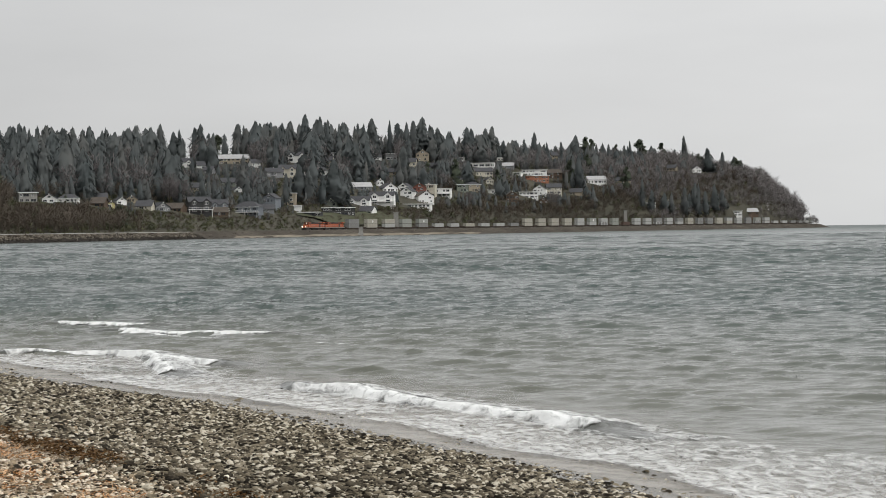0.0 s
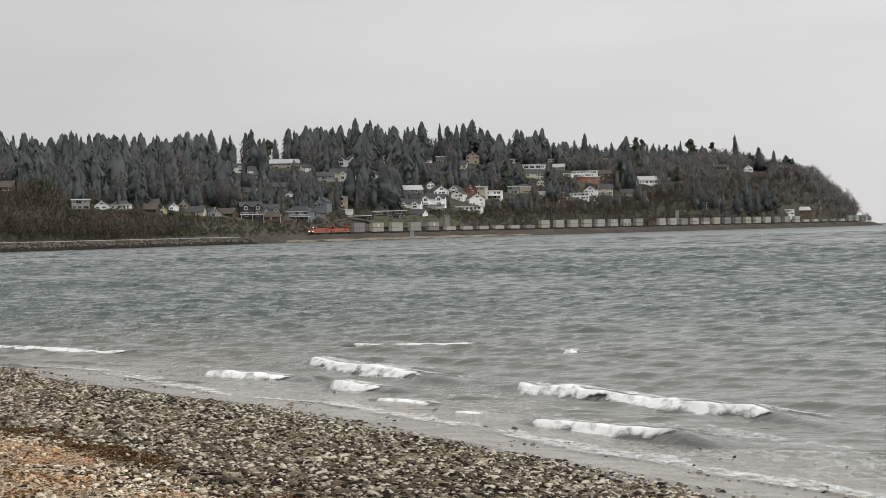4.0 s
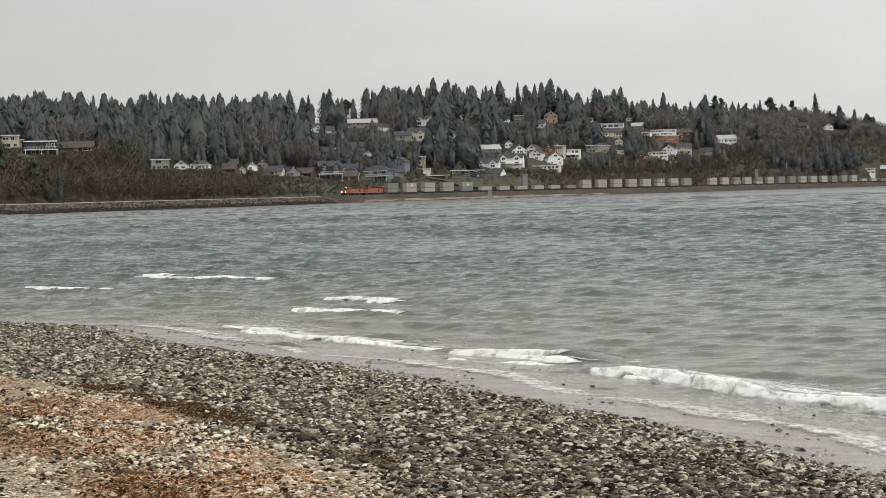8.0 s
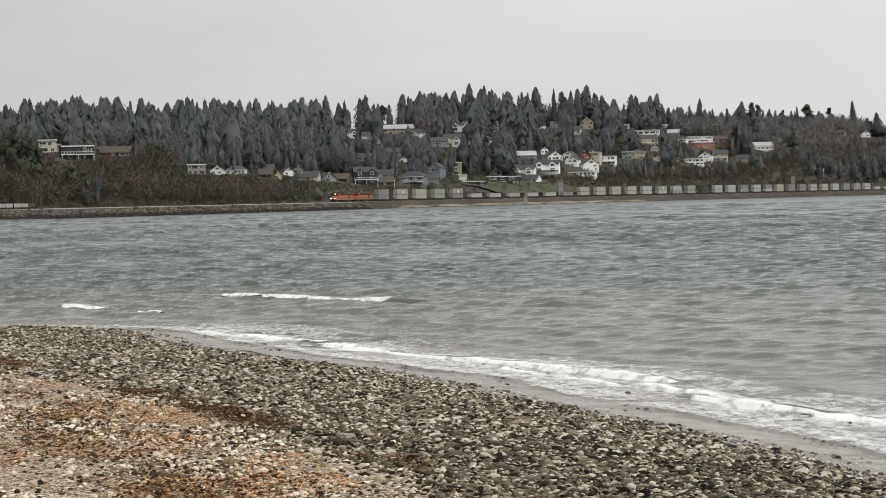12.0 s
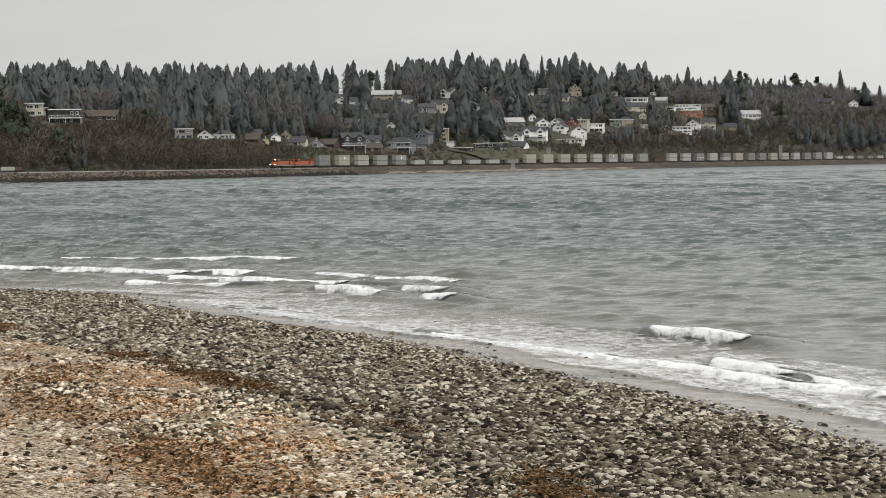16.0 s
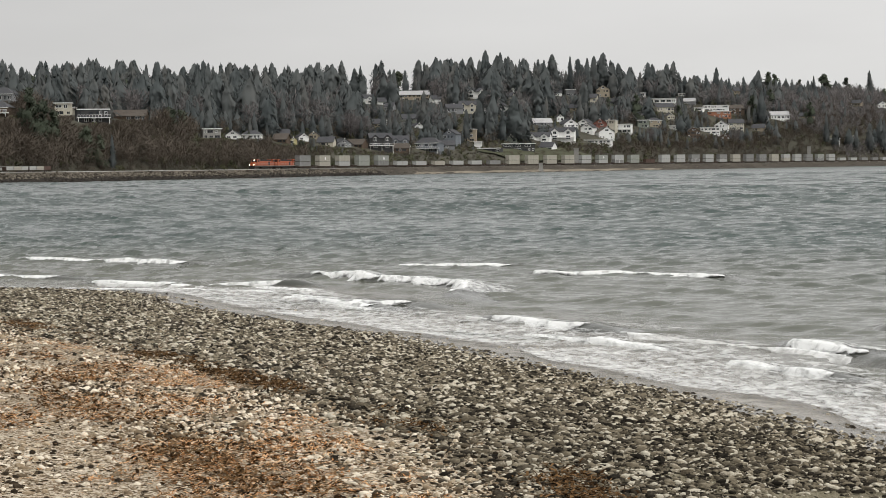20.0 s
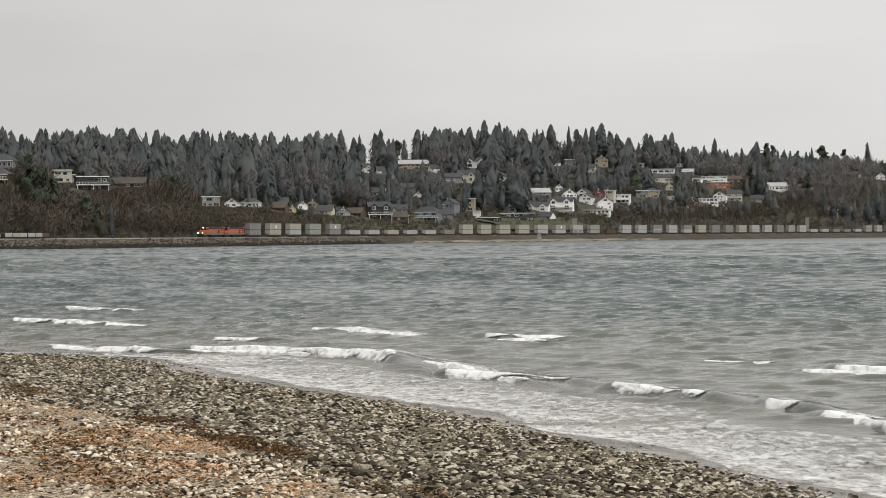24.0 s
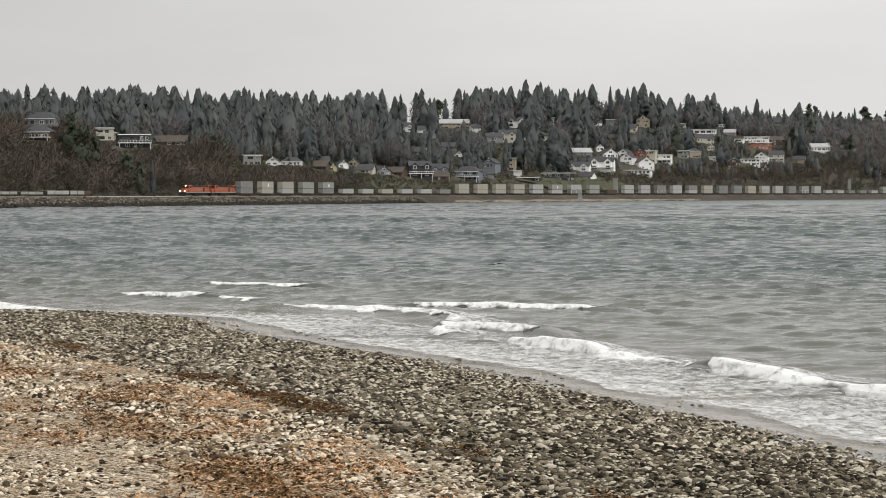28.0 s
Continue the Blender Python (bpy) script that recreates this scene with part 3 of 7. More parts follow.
def capped(level):
    """A stone's rounded body without the underside that lies in the beach."""
    if level == 0:          # six sides and a three-cornered top
        ring = [(math.cos(a), math.sin(a), -0.35) for a in np.arange(6) * math.pi / 3]
        top = [(0.55 * math.cos(a), 0.55 * math.sin(a), 0.8) for a in np.arange(3) * math.pi * 2 / 3]
        f = [(6, 7, 8)]
        for k in range(3):
            i, j = 2 * k, 6 + k
            f += [(i, i + 1, j), (i + 1, (i + 2) % 6, 6 + (k + 1) % 3), (i + 1, 6 + (k + 1) % 3, j)]
        return np.array(ring + top), np.array(f)
    v, f = ico(level)
    return v, f[v[f].mean(1)[:, 2] > -0.6]


def stones(name, xs, ys, sizes, level, mat_name, rng, sink=0.1, low=0.32, high=0.62):
    """Many rounded stones as one mesh, each resting in the beach."""
    v, f = capped(level)
    n = len(xs)
    yaw = rng.normal(0, 0.8, n)
    sx, sy, sz = sizes * rng.uniform(0.9, 1.5, n), sizes * rng.uniform(0.6, 1.0, n), sizes * rng.uniform(low, high, n)
    lump = 1 + rng.normal(0, 0.035, (n, len(v)))
    p = v[None] * lump[..., None] * np.stack([sx, sy, sz], 1)[:, None]
    tilt = rng.normal(0, 0.2, (n, 1))
    x = p[..., 0] * np.cos(yaw)[:, None] - p[..., 1] * np.sin(yaw)[:, None]
    y = p[..., 0] * np.sin(yaw)[:, None] + p[..., 1] * np.cos(yaw)[:, None]
    z = p[..., 2] + x * tilt
    base = np.maximum(beach_z(xs, ys), 0.055) + sz * (1 - sink * 2)
    verts = np.stack([x + xs[:, None], y + ys[:, None], z + base[:, None]], -1).reshape(-1, 3)
    faces = (f[None] + (np.arange(n) * len(v))[:, None, None]).reshape(-1, 3)
    return mesh_of(name, verts, faces, mat_name, True)


def near_enough(x, y, margin=1.5):
    """The stretch of beach that can be looked at: in front of the standing place."""
    return (y > 9) & (x > -0.36 * y - margin) & (x < 0.24 * y + margin)


def beach():
    X, Y = np.meshgrid(np.concatenate([np.arange(-60, -26, 2.0), np.arange(-26, 16, 0.3), np.arange(16, 30, 2)]), np.concatenate([np.arange(-20, 8, 2.0), np.arange(8, 62, 0.3), np.arange(62, 90, 2)]))
    s, v = along(SHORE, X.ravel(), Y.ravel())
    v = v.reshape(X.shape)
    Z = beach_z(X.ravel(), Y.ravel()).reshape(X.shape)
    bumpy = np.array([noise.noise((x * 0.5, y * 0.5, 3)) for x, y in zip(X.ravel(), Y.ravel())]).reshape(X.shape)
    ground = tagged(piece("beach", grid_mesh("beach", X, Y, Z - 0.03 + 0.03 * bumpy, "sand")), "sloping cobble and gravel beach at the water's edge", "beach", kind="structure")
    w = tide(v, Y)
    top = w > 6.0
    dry = piece("dry_gravel", grid_mesh("dry_gravel", X, Y, np.where(top, Z + np.clip((w - 7.1) * 0.03, -0.06, 0.012) + 0.035 * bumpy, Z - 0.4), "dry_gravel"), ground)
    dry["label"] = "pale dry gravel and broken shell of the upper beach"
    bare = sandy(X.ravel(), Y.ravel()).reshape(X.shape)
    patches = piece("sand_patch", grid_mesh("sand_patch", X, Y, Z - 0.02 + 0.035 * bumpy + np.where((w < 5.5) & (Y < 20), np.clip(bare * 0.2, -0.1, 0.012), -0.1), "wet_sand"), ground)
    patches["label"] = "bare olive-grey wet sand between the cobbles"
    rng = np.random.default_rng(11)

    def spread(count, a, b, keep):
        """Random plan points on the visible beach between two distances from the water's edge."""
        y = 9.5 + 46 * rng.uniform(0, 1, count)
        x = y * rng.uniform(-0.37, 0.25, count)
        s, v = along(SHORE, x, y)
        w = tide(v, y)
        ok = (v > a) & (w < b) & (rng.uniform(0, 1, len(v)) < keep(v, w, y))
        return x[ok], y[ok], v[ok]

    # dark wet cobbles of the lower beach, thinning out into the shallows
    def thinning(v, w, y_):
        """Few stones in the shallows, clumps of them over the wet flat, then a closed bed."""
        return np.where(v < 1.7, 0.015 + 0.5 * np.clip((v + 1.6) / 3.3, 0, 1) ** 2 * np.interp(y_, [20, 34], [1, 0.6]) + 0.6 * np.clip((v - 0.5) / 1.2, 0, 1) ** 2, 1 - 0.94 * zone(w))

    x, y, v = spread(235000, -2.2, 9.0, thinning)
    clump = np.array([noise.noise((a * 0.9, b * 0.5, 31)) + 0.6 * noise.noise((a * 2.6, b * 1.4, 33)) for a, b in zip(x, y)])
    tied = (v > 1.7) | (clump > rng.uniform(-0.8, 0.3, len(x)) + 0.2 * np.clip(0.8 - v, 0, 1.5))
    x, y, v = x[tied], y[tied], v[tied]
    held = rng.uniform(0, 1, len(x)) > 0.72 * np.clip(sandy(x, y) * 7, 0, 1) * (v < 5.5) * (y < 20)
    x, y, v = x[held], y[held], v[held]
    size = np.clip(rng.lognormal(math.log(0.0182), 0.4, len(x)), 0.009, 0.05) * (np.maximum(y, 12) / 14) ** 0.15
    near_, far_ = y < 12.5, y > 21
    for name, pick, level, grow in (("cobble_bed_mid", ~near_ & ~far_, 1, 1.0), ("cobble_bed_far", far_, 0, 1.0)):
        piece("cobble_bed", stones(name, x[pick], y[pick], size[pick] * grow, level, "wet_stone", rng), ground, None, "dark wet rounded cobbles")
    piece("cobble_bed", stones("cobble_bed_near", x[near_], y[near_], size[near_], 2, "wet_stone", rng), ground, None, "dark wet rounded cobbles")
    # smaller dry stones and shell above the wrack line
    x, y, v = spread(300000, 6.0, 18, lambda v, w, y_: 0.06 + 0.94 * zone(w))
    size = np.clip(rng.lognormal(math.log(0.0122), 0.42, len(x)), 0.006, 0.036) * (np.maximum(y, 12) / 14) ** 0.2
    close = y < 17
    piece("pebble_bed", stones("pebble_bed", x[close], y[close], size[close], 1, "dry_stone", rng, 0.1, 0.45, 0.8), ground, None, "pale dry pebbles and shell bits")
    piece("pebble_bed", stones("pebble_bed_far", x[~close], y[~close], size[~close], 0, "dry_stone", rng, 0.1, 0.45, 0.8), ground, None, "pale dry pebbles and shell bits")
    for ob in ground.children:
        if ob.name.startswith(("cobble_bed", "pebble_bed")):
            ob["kind"] = "stuff"
    # the larger cobbles nearest to the standing place, one by one
    v0, f0 = ico(2)
    shapes = []
    for k in range(6):
        r2 = np.random.default_rng(100 + k)
        low = np.array([noise.noise((p[0] * 1.3 + 9 * k, p[1] * 1.3, p[2] * 1.3)) for p in v0])
        shapes.append(mesh_of("cobble", v0 * (1 + 0.22 * low)[:, None] * (1, r2.uniform(0.65, 0.85), r2.uniform(0.42, 0.6)), f0, "cobble", True))
    x, y, v = spread(40000, 0.6, 7.5, lambda v, w, y_: 0.02 + 0 * v)
    order = np.argsort(np.hypot(x, y))[:290]
    for k in order:
        size = rng.uniform(0.03, 0.052)
        m = Matrix.Translation((x[k], y[k], float(beach_z(x[k], y[k])[0]) + size * 0.42)) @ Euler((rng.normal(0, 0.15), rng.normal(0, 0.15), rng.uniform(0, 6.28))).to_matrix().to_4x4() @ Matrix.Diagonal((size, size, size, 1))
        piece("cobble", shapes[k % 6], ground, m)
    return ground


def strands(name, xs, ys, length, mat_name, rng, flat=0.4, broad=0.2):
    """Curled ribbons of seaweed lying on the beach, as one mesh."""
    n = len(xs)
    yaw = rng.uniform(0, 6.28, n)
    L, w = length * rng.uniform(0.5, 1.8, n), length * rng.uniform(0.25, 1.0, n) * broad
    base = beach_z(xs, ys) + 0.028
    k = np.linspace(0, 1, 4)
    bend = rng.normal(0, 1.1, n)
    ang = yaw[:, None] + bend[:, None] * k
    px_ = xs[:, None] + L[:, None] * np.concatenate([np.zeros((n, 1)), np.cumsum(np.cos(ang[:, 1:]) / 3, 1)], 1)
    py_ = ys[:, None] + L[:, None] * np.concatenate([np.zeros((n, 1)), np.cumsum(np.sin(ang[:, 1:]) / 3, 1)], 1)
    pz = base[:, None] + rng.uniform(0, flat, (n, 4)) * length
    ox, oy = -np.sin(ang) * w[:, None], np.cos(ang) * w[:, None]
    lo = np.stack([px_ - ox, py_ - oy, pz], -1)
    hi = np.stack([px_ + ox, py_ + oy, pz + rng.uniform(-0.3, 0.5, (n, 4)) * w[:, None]], -1)
    verts = np.concatenate([lo, hi], 1).reshape(-1, 3)
    q = np.array([[i, i + 1, i + 5, i + 4] for i in range(3)])
    faces = (q[None] + (np.arange(n) * 8)[:, None, None]).reshape(-1, 4)
    return mesh_of(name, verts, faces, mat_name)


def wrack():
    """The line of brown kelp left by the tide, and orange dried weed above it."""
    rng = np.random.default_rng(21)
    n = 650000
    x, y = rng.uniform(-24, 6, n), 9 + 40 * rng.uniform(0, 1, n) ** 1.3
    ok = near_enough(x, y)
    x, y = x[ok], y[ok]
    s, v = along(SHORE, x, y)
    v = tide(v, y)
    near_line = (v > 5.6) & (v < 14.5)
    x, y, s, v = x[near_line], y[near_line], s[near_line], v[near_line]
    cut = rng.uniform(0, 1, len(x)) < 0.75
    x, y, s, v = x[cut], y[cut], s[cut], v[cut]
    patch = np.array([noise.noise((a * 0.55, b * 0.35, 7)) + 0.5 * noise.noise((a * 1.7, b * 1.1, 2)) for a, b in zip(x, y)])
    line = np.exp(-((v - 6.9 - 0.35 * np.sin(s * 0.35)) / 0.3) ** 2)
    line2 = 0.4 * np.exp(-((v - 9.2 - 0.4 * np.sin(s * 0.5 + 1)) / 0.7) ** 2)
    keep = rng.uniform(0, 1, len(x)) < np.clip(np.maximum(1.3 * line, line2) * (0.45 + 2.1 * patch), 0, 1)
    tagged(piece("seaweed", strands("seaweed", x[keep], y[keep], 0.085, "weed", rng, 0.3, 0.15)), "dark brown kelp washed up in a tide line on the beach", "seaweed", kind="stuff")
    keep = (v > 7.6) & (v < 14) & (rng.uniform(0, 1, len(x)) < np.clip(0.2 + 2.2 * patch, 0.03, 0.85))
    tagged(piece("dried_seaweed", strands("dried_seaweed", x[keep], y[keep], 0.075, "dry_weed", rng, 0.25, 0.085)), "orange-brown dried seaweed scattered over pale gravel", "seaweed", kind="stuff")


def light_blocking_bank():
    """Unseen bank added behind the standing place: blocks low sky light, closes the beach."""
    X, Y = np.meshgrid(np.arange(-150, 151, 3.0), np.arange(-70, -7, 2.0))
    Z = 15 * np.clip((-9 - Y) / 16, 0, 1) ** 0.8 + np.array([2.2 * noise.noise((x * 0.12, y * 0.12, 6)) for x, y in zip(X.ravel(), Y.ravel())]).reshape(X.shape) * np.clip((-12 - Y) / 8, 0, 1)
    tagged(piece("bank", grid_mesh("bank", X, Y, Z - 0.3, "soil")), "unseen brown bank added behind the beach to block low sky light", "bank", kind="structure")


# ---------------------------------------------------------------- trees
def blades(rows):
    """Folded blades (tip, root, two sides) to verts and triangles."""
    v = np.concatenate(rows, 0)
    n = len(v) // 4
    f = np.array([[0, 2, 1], [0, 1, 3]])
    return v, (f[None] + (np.arange(n) * 4)[:, None, None]).reshape(-1, 3)


def solid(rings, sides, rng, ragged):
    """A closed crown body: uneven rings (height, radius) joined upwards to a tip."""
    v, f = [], []
    for z, r in rings:
        for j in range(sides):
            a, q = 6.28 * (j + 0.5 * rng.uniform(-1, 1)) / sides, r * rng.uniform(1 - ragged, 1 + ragged)
            v.append((math.cos(a) * q, math.sin(a) * q, z + rng.uniform(-0.012, 0.012)))
    for i in range(len(rings) - 1):
        for j in range(sides):
            a, b, c, d = i * sides + j, i * sides + (j + 1) % sides, (i + 1) * sides + (j + 1) % sides, (i + 1) * sides + j
            f += [(a, b, c), (a, c, d)]
    return np.array(v), np.array(f)


def joined(*shapes):
    """Several verts-and-triangles shapes as one."""
    vs, fs, base = [], [], 0
    for v, f in shapes:
        vs.append(v)
        fs.append(f + base)
        base += len(v)
    return np.concatenate(vs), np.concatenate(fs)


def fir_shape(rng, layers, per, width=0.17, ragged=0.25, bare=0.08):
    """A fir of unit height: an uneven dense crown, bulging here and thin there, under short drooping boughs."""
    blunt, p1, p2, p3 = rng.uniform(0.42, 0.78), *rng.uniform(0, 6.28, 3)
    lean = rng.normal(0, 0.03, 2)

    def reach(k, a):
        lumps = 1 + ragged * (0.3 * math.sin(8 * k + p1 + a) + 0.22 * math.sin(19 * k + p2 - 2 * a) + 0.16 * math.sin(37 * k + p3 + 3 * a))
        return width * (1 - k) ** blunt * (1 if k > 0.1 else 0.8) * lumps + 0.006

    rows = []
    for i in range(layers):
        for j in range(per):
            k = min(max((i + rng.uniform(-0.8, 0.8)) / layers, 0), 0.97)
            z = bare + (1 - bare) * k
            a = rng.uniform(0, 6.28)
            r = reach(k, a) * rng.uniform(0.85, 1.05 + 0.4 * ragged)
            d = np.array([math.cos(a), math.sin(a), 0])
            side = np.array([-d[1], d[0], 0]) * width * rng.uniform(0.14, 0.3) * (1 - 0.6 * k)
            droop = width * rng.uniform(0.1, 0.6)
            c = np.array([lean[0] * k, lean[1] * k, z])
            root, tip = c + d * r * 0.55 + (0, 0, 0.3 * droop), c + d * r + (0, 0, -droop)
            mid = c + d * r * 0.8 + (0, 0, -droop * 0.25)
            rows.append(np.array([root, tip, mid + side, mid - side]))
    levels = [0.0, 0.1, 0.22, 0.36, 0.5, 0.64, 0.78, 0.9, 1.0]
    core, faces = solid([(bare + (1 - bare) * k, 0.74 * reach(k, p1 + 6 * k) if k < 1 else 0.002) for k in levels], 7, rng, 0.16)
    core[:, :2] += np.clip(core[:, 2:], 0, 1) * lean
    return joined((core, faces), blades(rows))


def twiggy_shape(rng, count=70, width=0.3, low=0.2, twig=0.008):
    """A leafless tree of unit height seen from afar: a stem and limbs in a soft rounded brush of fine twigs."""
    rows = []

    def blade(a, b, w):
        d = b - a
        q = np.cross(d, rng.normal(0, 1, 3))
        q = q / (np.linalg.norm(q) + 1e-6) * w
        rows.append(np.array([a, b, a + d * 0.4 + q, a + d * 0.4 - q]))
    blade(np.array([0, 0, -0.02]), np.array([0, 0, 0.7]), 0.012)
    heads = [(rng.normal(0, width * 0.3), rng.normal(0, width * 0.3), low + (1 - low) * rng.uniform(0.35, 0.62), rng.uniform(0.6, 0.85)) for _ in range(4)]
    tall = (1 - low) * 0.5
    for hx, hy, hz, k in heads:
        blade(np.array([0, 0, max(low * 0.7, 0.02)]), np.array([hx, hy, hz]), 0.008)
    for i in range(count):
        hx, hy, hz, k = heads[i % 4]
        d = rng.normal(0, 1, 3)
        d /= np.linalg.norm(d)
        root = np.array([hx, hy, hz]) + d * (width * k, width * k, tall * k) * rng.uniform(0.2, 0.85)
        blade(root, root + (0.7 * d + rng.normal(0, 0.6, 3) + (0, 0, 0.35)) * (width * 0.34, width * 0.34, tall * 0.34), twig * rng.uniform(0.7, 1.6))
    v, f = blades(rows)
    return np.clip(v, (-9, -9, -0.05), (9, 9, 1)), f


def round_shape(rng, count=260, width=0.3, low=0.12, leaf=0.055, clumps=9, filled=True):
    """A dense rounded crown of leaf sprays round a few clumps, unit height."""
    heads = [(rng.normal(0, width * 0.42), rng.normal(0, width * 0.42), low + (1 - low) * rng.uniform(0.1 if clumps > 9 else 0.25, 0.8), rng.uniform(0.5, 0.9) * width * (9 / clumps) ** 0.3) for _ in range(clumps)]
    heads.append((0, 0, 0.82, width * 0.55))
    if clumps > 9:          # narrower towards the top
        heads = [(hx * (1.25 - hz), hy * (1.25 - hz), hz, hr * (1.3 - 0.85 * hz)) for hx, hy, hz, hr in heads]
    rows = []
    for i in range(count):
        hx, hy, hz, hr = heads[i % len(heads)]
        d = rng.normal(0, 1, 3)
        d /= np.linalg.norm(d)
        c = np.array([hx, hy, hz]) + d * hr * (0.85, 0.85, 0.75) * rng.uniform(0.55, 1.12)
        a, b = rng.normal(0, 1, 3), rng.normal(0, 1, 3)
        a, b = a / np.linalg.norm(a) * leaf, b / np.linalg.norm(b) * leaf * 0.7
        rows.append(np.array([c + a, c - a, c + b, c - b]))
    bodies = [solid([(hz + q * hr * 0.55, hr * 0.55 * math.sqrt(max(0.01, 1 - q * q))) for q in (-0.95, -0.6, -0.2, 0.2, 0.6, 0.95)], 8, rng, 0.12) for hx, hy, hz, hr in heads]
    bodies = [(v + (h[0], h[1], 0), f) for (v, f), h in zip(bodies, heads)]
    v, f = joined(*bodies, blades(rows)) if filled else blades(rows)
    return np.clip(v, (-9, -9, 0), (9, 9, 1)), f


def stem(height, r):
    bm = bmesh.new()
    tube(bm, (0, 0, -1.5), (0, 0, height * 0.9), r, 6, r * 0.15)
    for k in range(4):
        a = 1.7 * k
        tube(bm, (0, 0, height * (0.3 + 0.12 * k)), (math.cos(a) * r * 6, math.sin(a) * r * 6, height * (0.36 + 0.13 * k)), r * 0.3, 4, r * 0.1)
    return bm


PROTO = {}


def make_tree(kind, k, height, label, category="tree"):
    """A tree thing with stem and crown; later ones of a kind are copies."""
    rng = np.random.default_rng(900 + 37 * k + len(kind))
    root = new(kind)
    part("trunk", stem(height, height * 0.014), "bark", root)
    if kind == "fir_tree":
        v, f = fir_shape(rng, 24, 12, width=0.12 + 0.02 * k, ragged=rng.uniform(0.5, 1.0), bare=rng.uniform(0.05, 0.2))
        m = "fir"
    elif kind == "bare_tree":
        v, f = twiggy_shape(rng, 700, 0.36, 0.12, 0.006)
        m = "twig"
    elif kind == "cedar_tree":
        v, f = round_shape(rng, 1300, 0.24, 0.0, 0.026, 12)
        m = "evergreen"
    else:
        v, f = round_shape(rng, 900, 0.42, 0.0, 0.045)
        m = "leaf"
    if kind == "bare_tree":
        piece("crown", mesh_of("crown", v * height, f, m), root)
    else:
        piece("crown", leafy_mesh("crown", v * height, f, m, v * (1, 1, 0.5) + (0, 0, -0.1)), root)
    tagged(root, label, category)
    return root


LABELS = {"fir_tree": "tall dark green fir on the hillside skyline", "bare_tree": "leafless grey-brown tree on the slope",
          "cedar_tree": "dense dark evergreen with a rounded crown", "shrub": "low olive-green shrub on the railway bank"}


def tree(kind, x, y, height, k=None, z=None, girth=None):
    """One tree standing on the hillside."""
    k = int(abs(x * 7 + y * 3)) % 7 if k is None else k
    if (kind, k) not in PROTO:
        PROTO[kind, k] = make_tree(kind, k, 10.0, LABELS[kind])
        first = PROTO[kind, k]
        fresh = True
    else:
        fresh = False
    if z is None:
        s, u = along(TRACK, x, y)
        z = float(land_z(s, u)[0])
    girth = girth or 0.85 + 0.5 * (abs(x * 13.7 + y * 5.3) % 1)
    m = Matrix.Translation((x, y, z - 0.4)) @ Euler((0, 0, x * 1.7 + y)).to_matrix().to_4x4() @ Matrix.Diagonal((height / 10 * girth, height / 10 * girth, height / 10, 1))
    if fresh:
        first.matrix_basis = m
        return tagged(first, group="trees of the hillside")
    ob = copy_thing(PROTO[kind, k], Matrix.Identity(4))
    ob.matrix_basis = m
    return ob


SITES = []          # plan places kept clear of woods: x, y, radius, height of the thing


def woods(name, kind, places, heights, label, seed, mat_name=None):
    """Trees past counting, as one mesh."""
    rng = np.random.default_rng(seed)
    shapes = []
    for k in range(9):
        r = np.random.default_rng(seed * 31 + k)
        if kind == "fir":
            shapes.append(fir_shape(r, 15, 10, width=r.uniform(0.14, 0.22) if k < 6 else r.uniform(0.26, 0.34), ragged=0.8, bare=0.02))
        elif kind == "bare":
            shapes.append(twiggy_shape(r, 150, r.uniform(0.26, 0.38), r.uniform(0.08, 0.25), 0.0085))
        elif kind == "brush":
            shapes.append(twiggy_shape(r, 95, r.uniform(0.4, 0.65), 0.0, 0.017))
        else:
            shapes.append(round_shape(r, 60, 0.5, 0.0, 0.15, 4, False))
    vs, fs, out, tones, base = [], [], [], [], 0
    s, u = along(TRACK, places[:, 0], places[:, 1])
    z = land_z(s, u) - 0.5
    # trees before a house are kept below its view of the bay
    far = np.hypot(places[:, 0], places[:, 1])
    heights = np.array(heights, float)
    for sx, sy, r, h, floor in SITES:
        n = math.hypot(sx, sy)
        w = np.abs((places[:, 0] * sy - places[:, 1] * sx) / n)
        front = (far < n + 3) & (far > n - 190) & (w < h * 0.45 + 2)
        sight = 3.2 + (floor + 0.8 - 3.2) * far / n - z
        heights = np.where(front, np.minimum(heights, sight), heights)
    ok = heights > 1.2
    places, heights, z = places[ok], heights[ok], z[ok]
    for i, (p, h) in enumerate(zip(places, heights)):
        v, f = shapes[i % 9]
        a = rng.uniform(0, 6.28)
        c, q = math.cos(a) * h, math.sin(a) * h
        vs.append(np.stack([v[:, 0] * c - v[:, 1] * q + p[0], v[:, 0] * q + v[:, 1] * c + p[1], v[:, 2] * h + z[i]], 1))
        fs.append(f + base)
        tones.append(np.full(len(v), rng.uniform(0, 1)))
        out.append(np.stack([vs[-1][:, 0] - p[0], vs[-1][:, 1] - p[1], 0.12 * h + 0.5 * (vs[-1][:, 2] - z[i] - 0.4 * h)], 1))
        base += len(v)
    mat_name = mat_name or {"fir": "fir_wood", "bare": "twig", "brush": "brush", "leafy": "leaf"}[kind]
    me = leafy_mesh(name, np.concatenate(vs), np.concatenate(fs), mat_name, np.concatenate(out))
    me.attributes.new("tree_tone", "FLOAT", "POINT").data.foreach_set("value", np.concatenate(tones).astype(np.float32))
    return tagged(piece(name, me), label, "woods", kind="stuff")


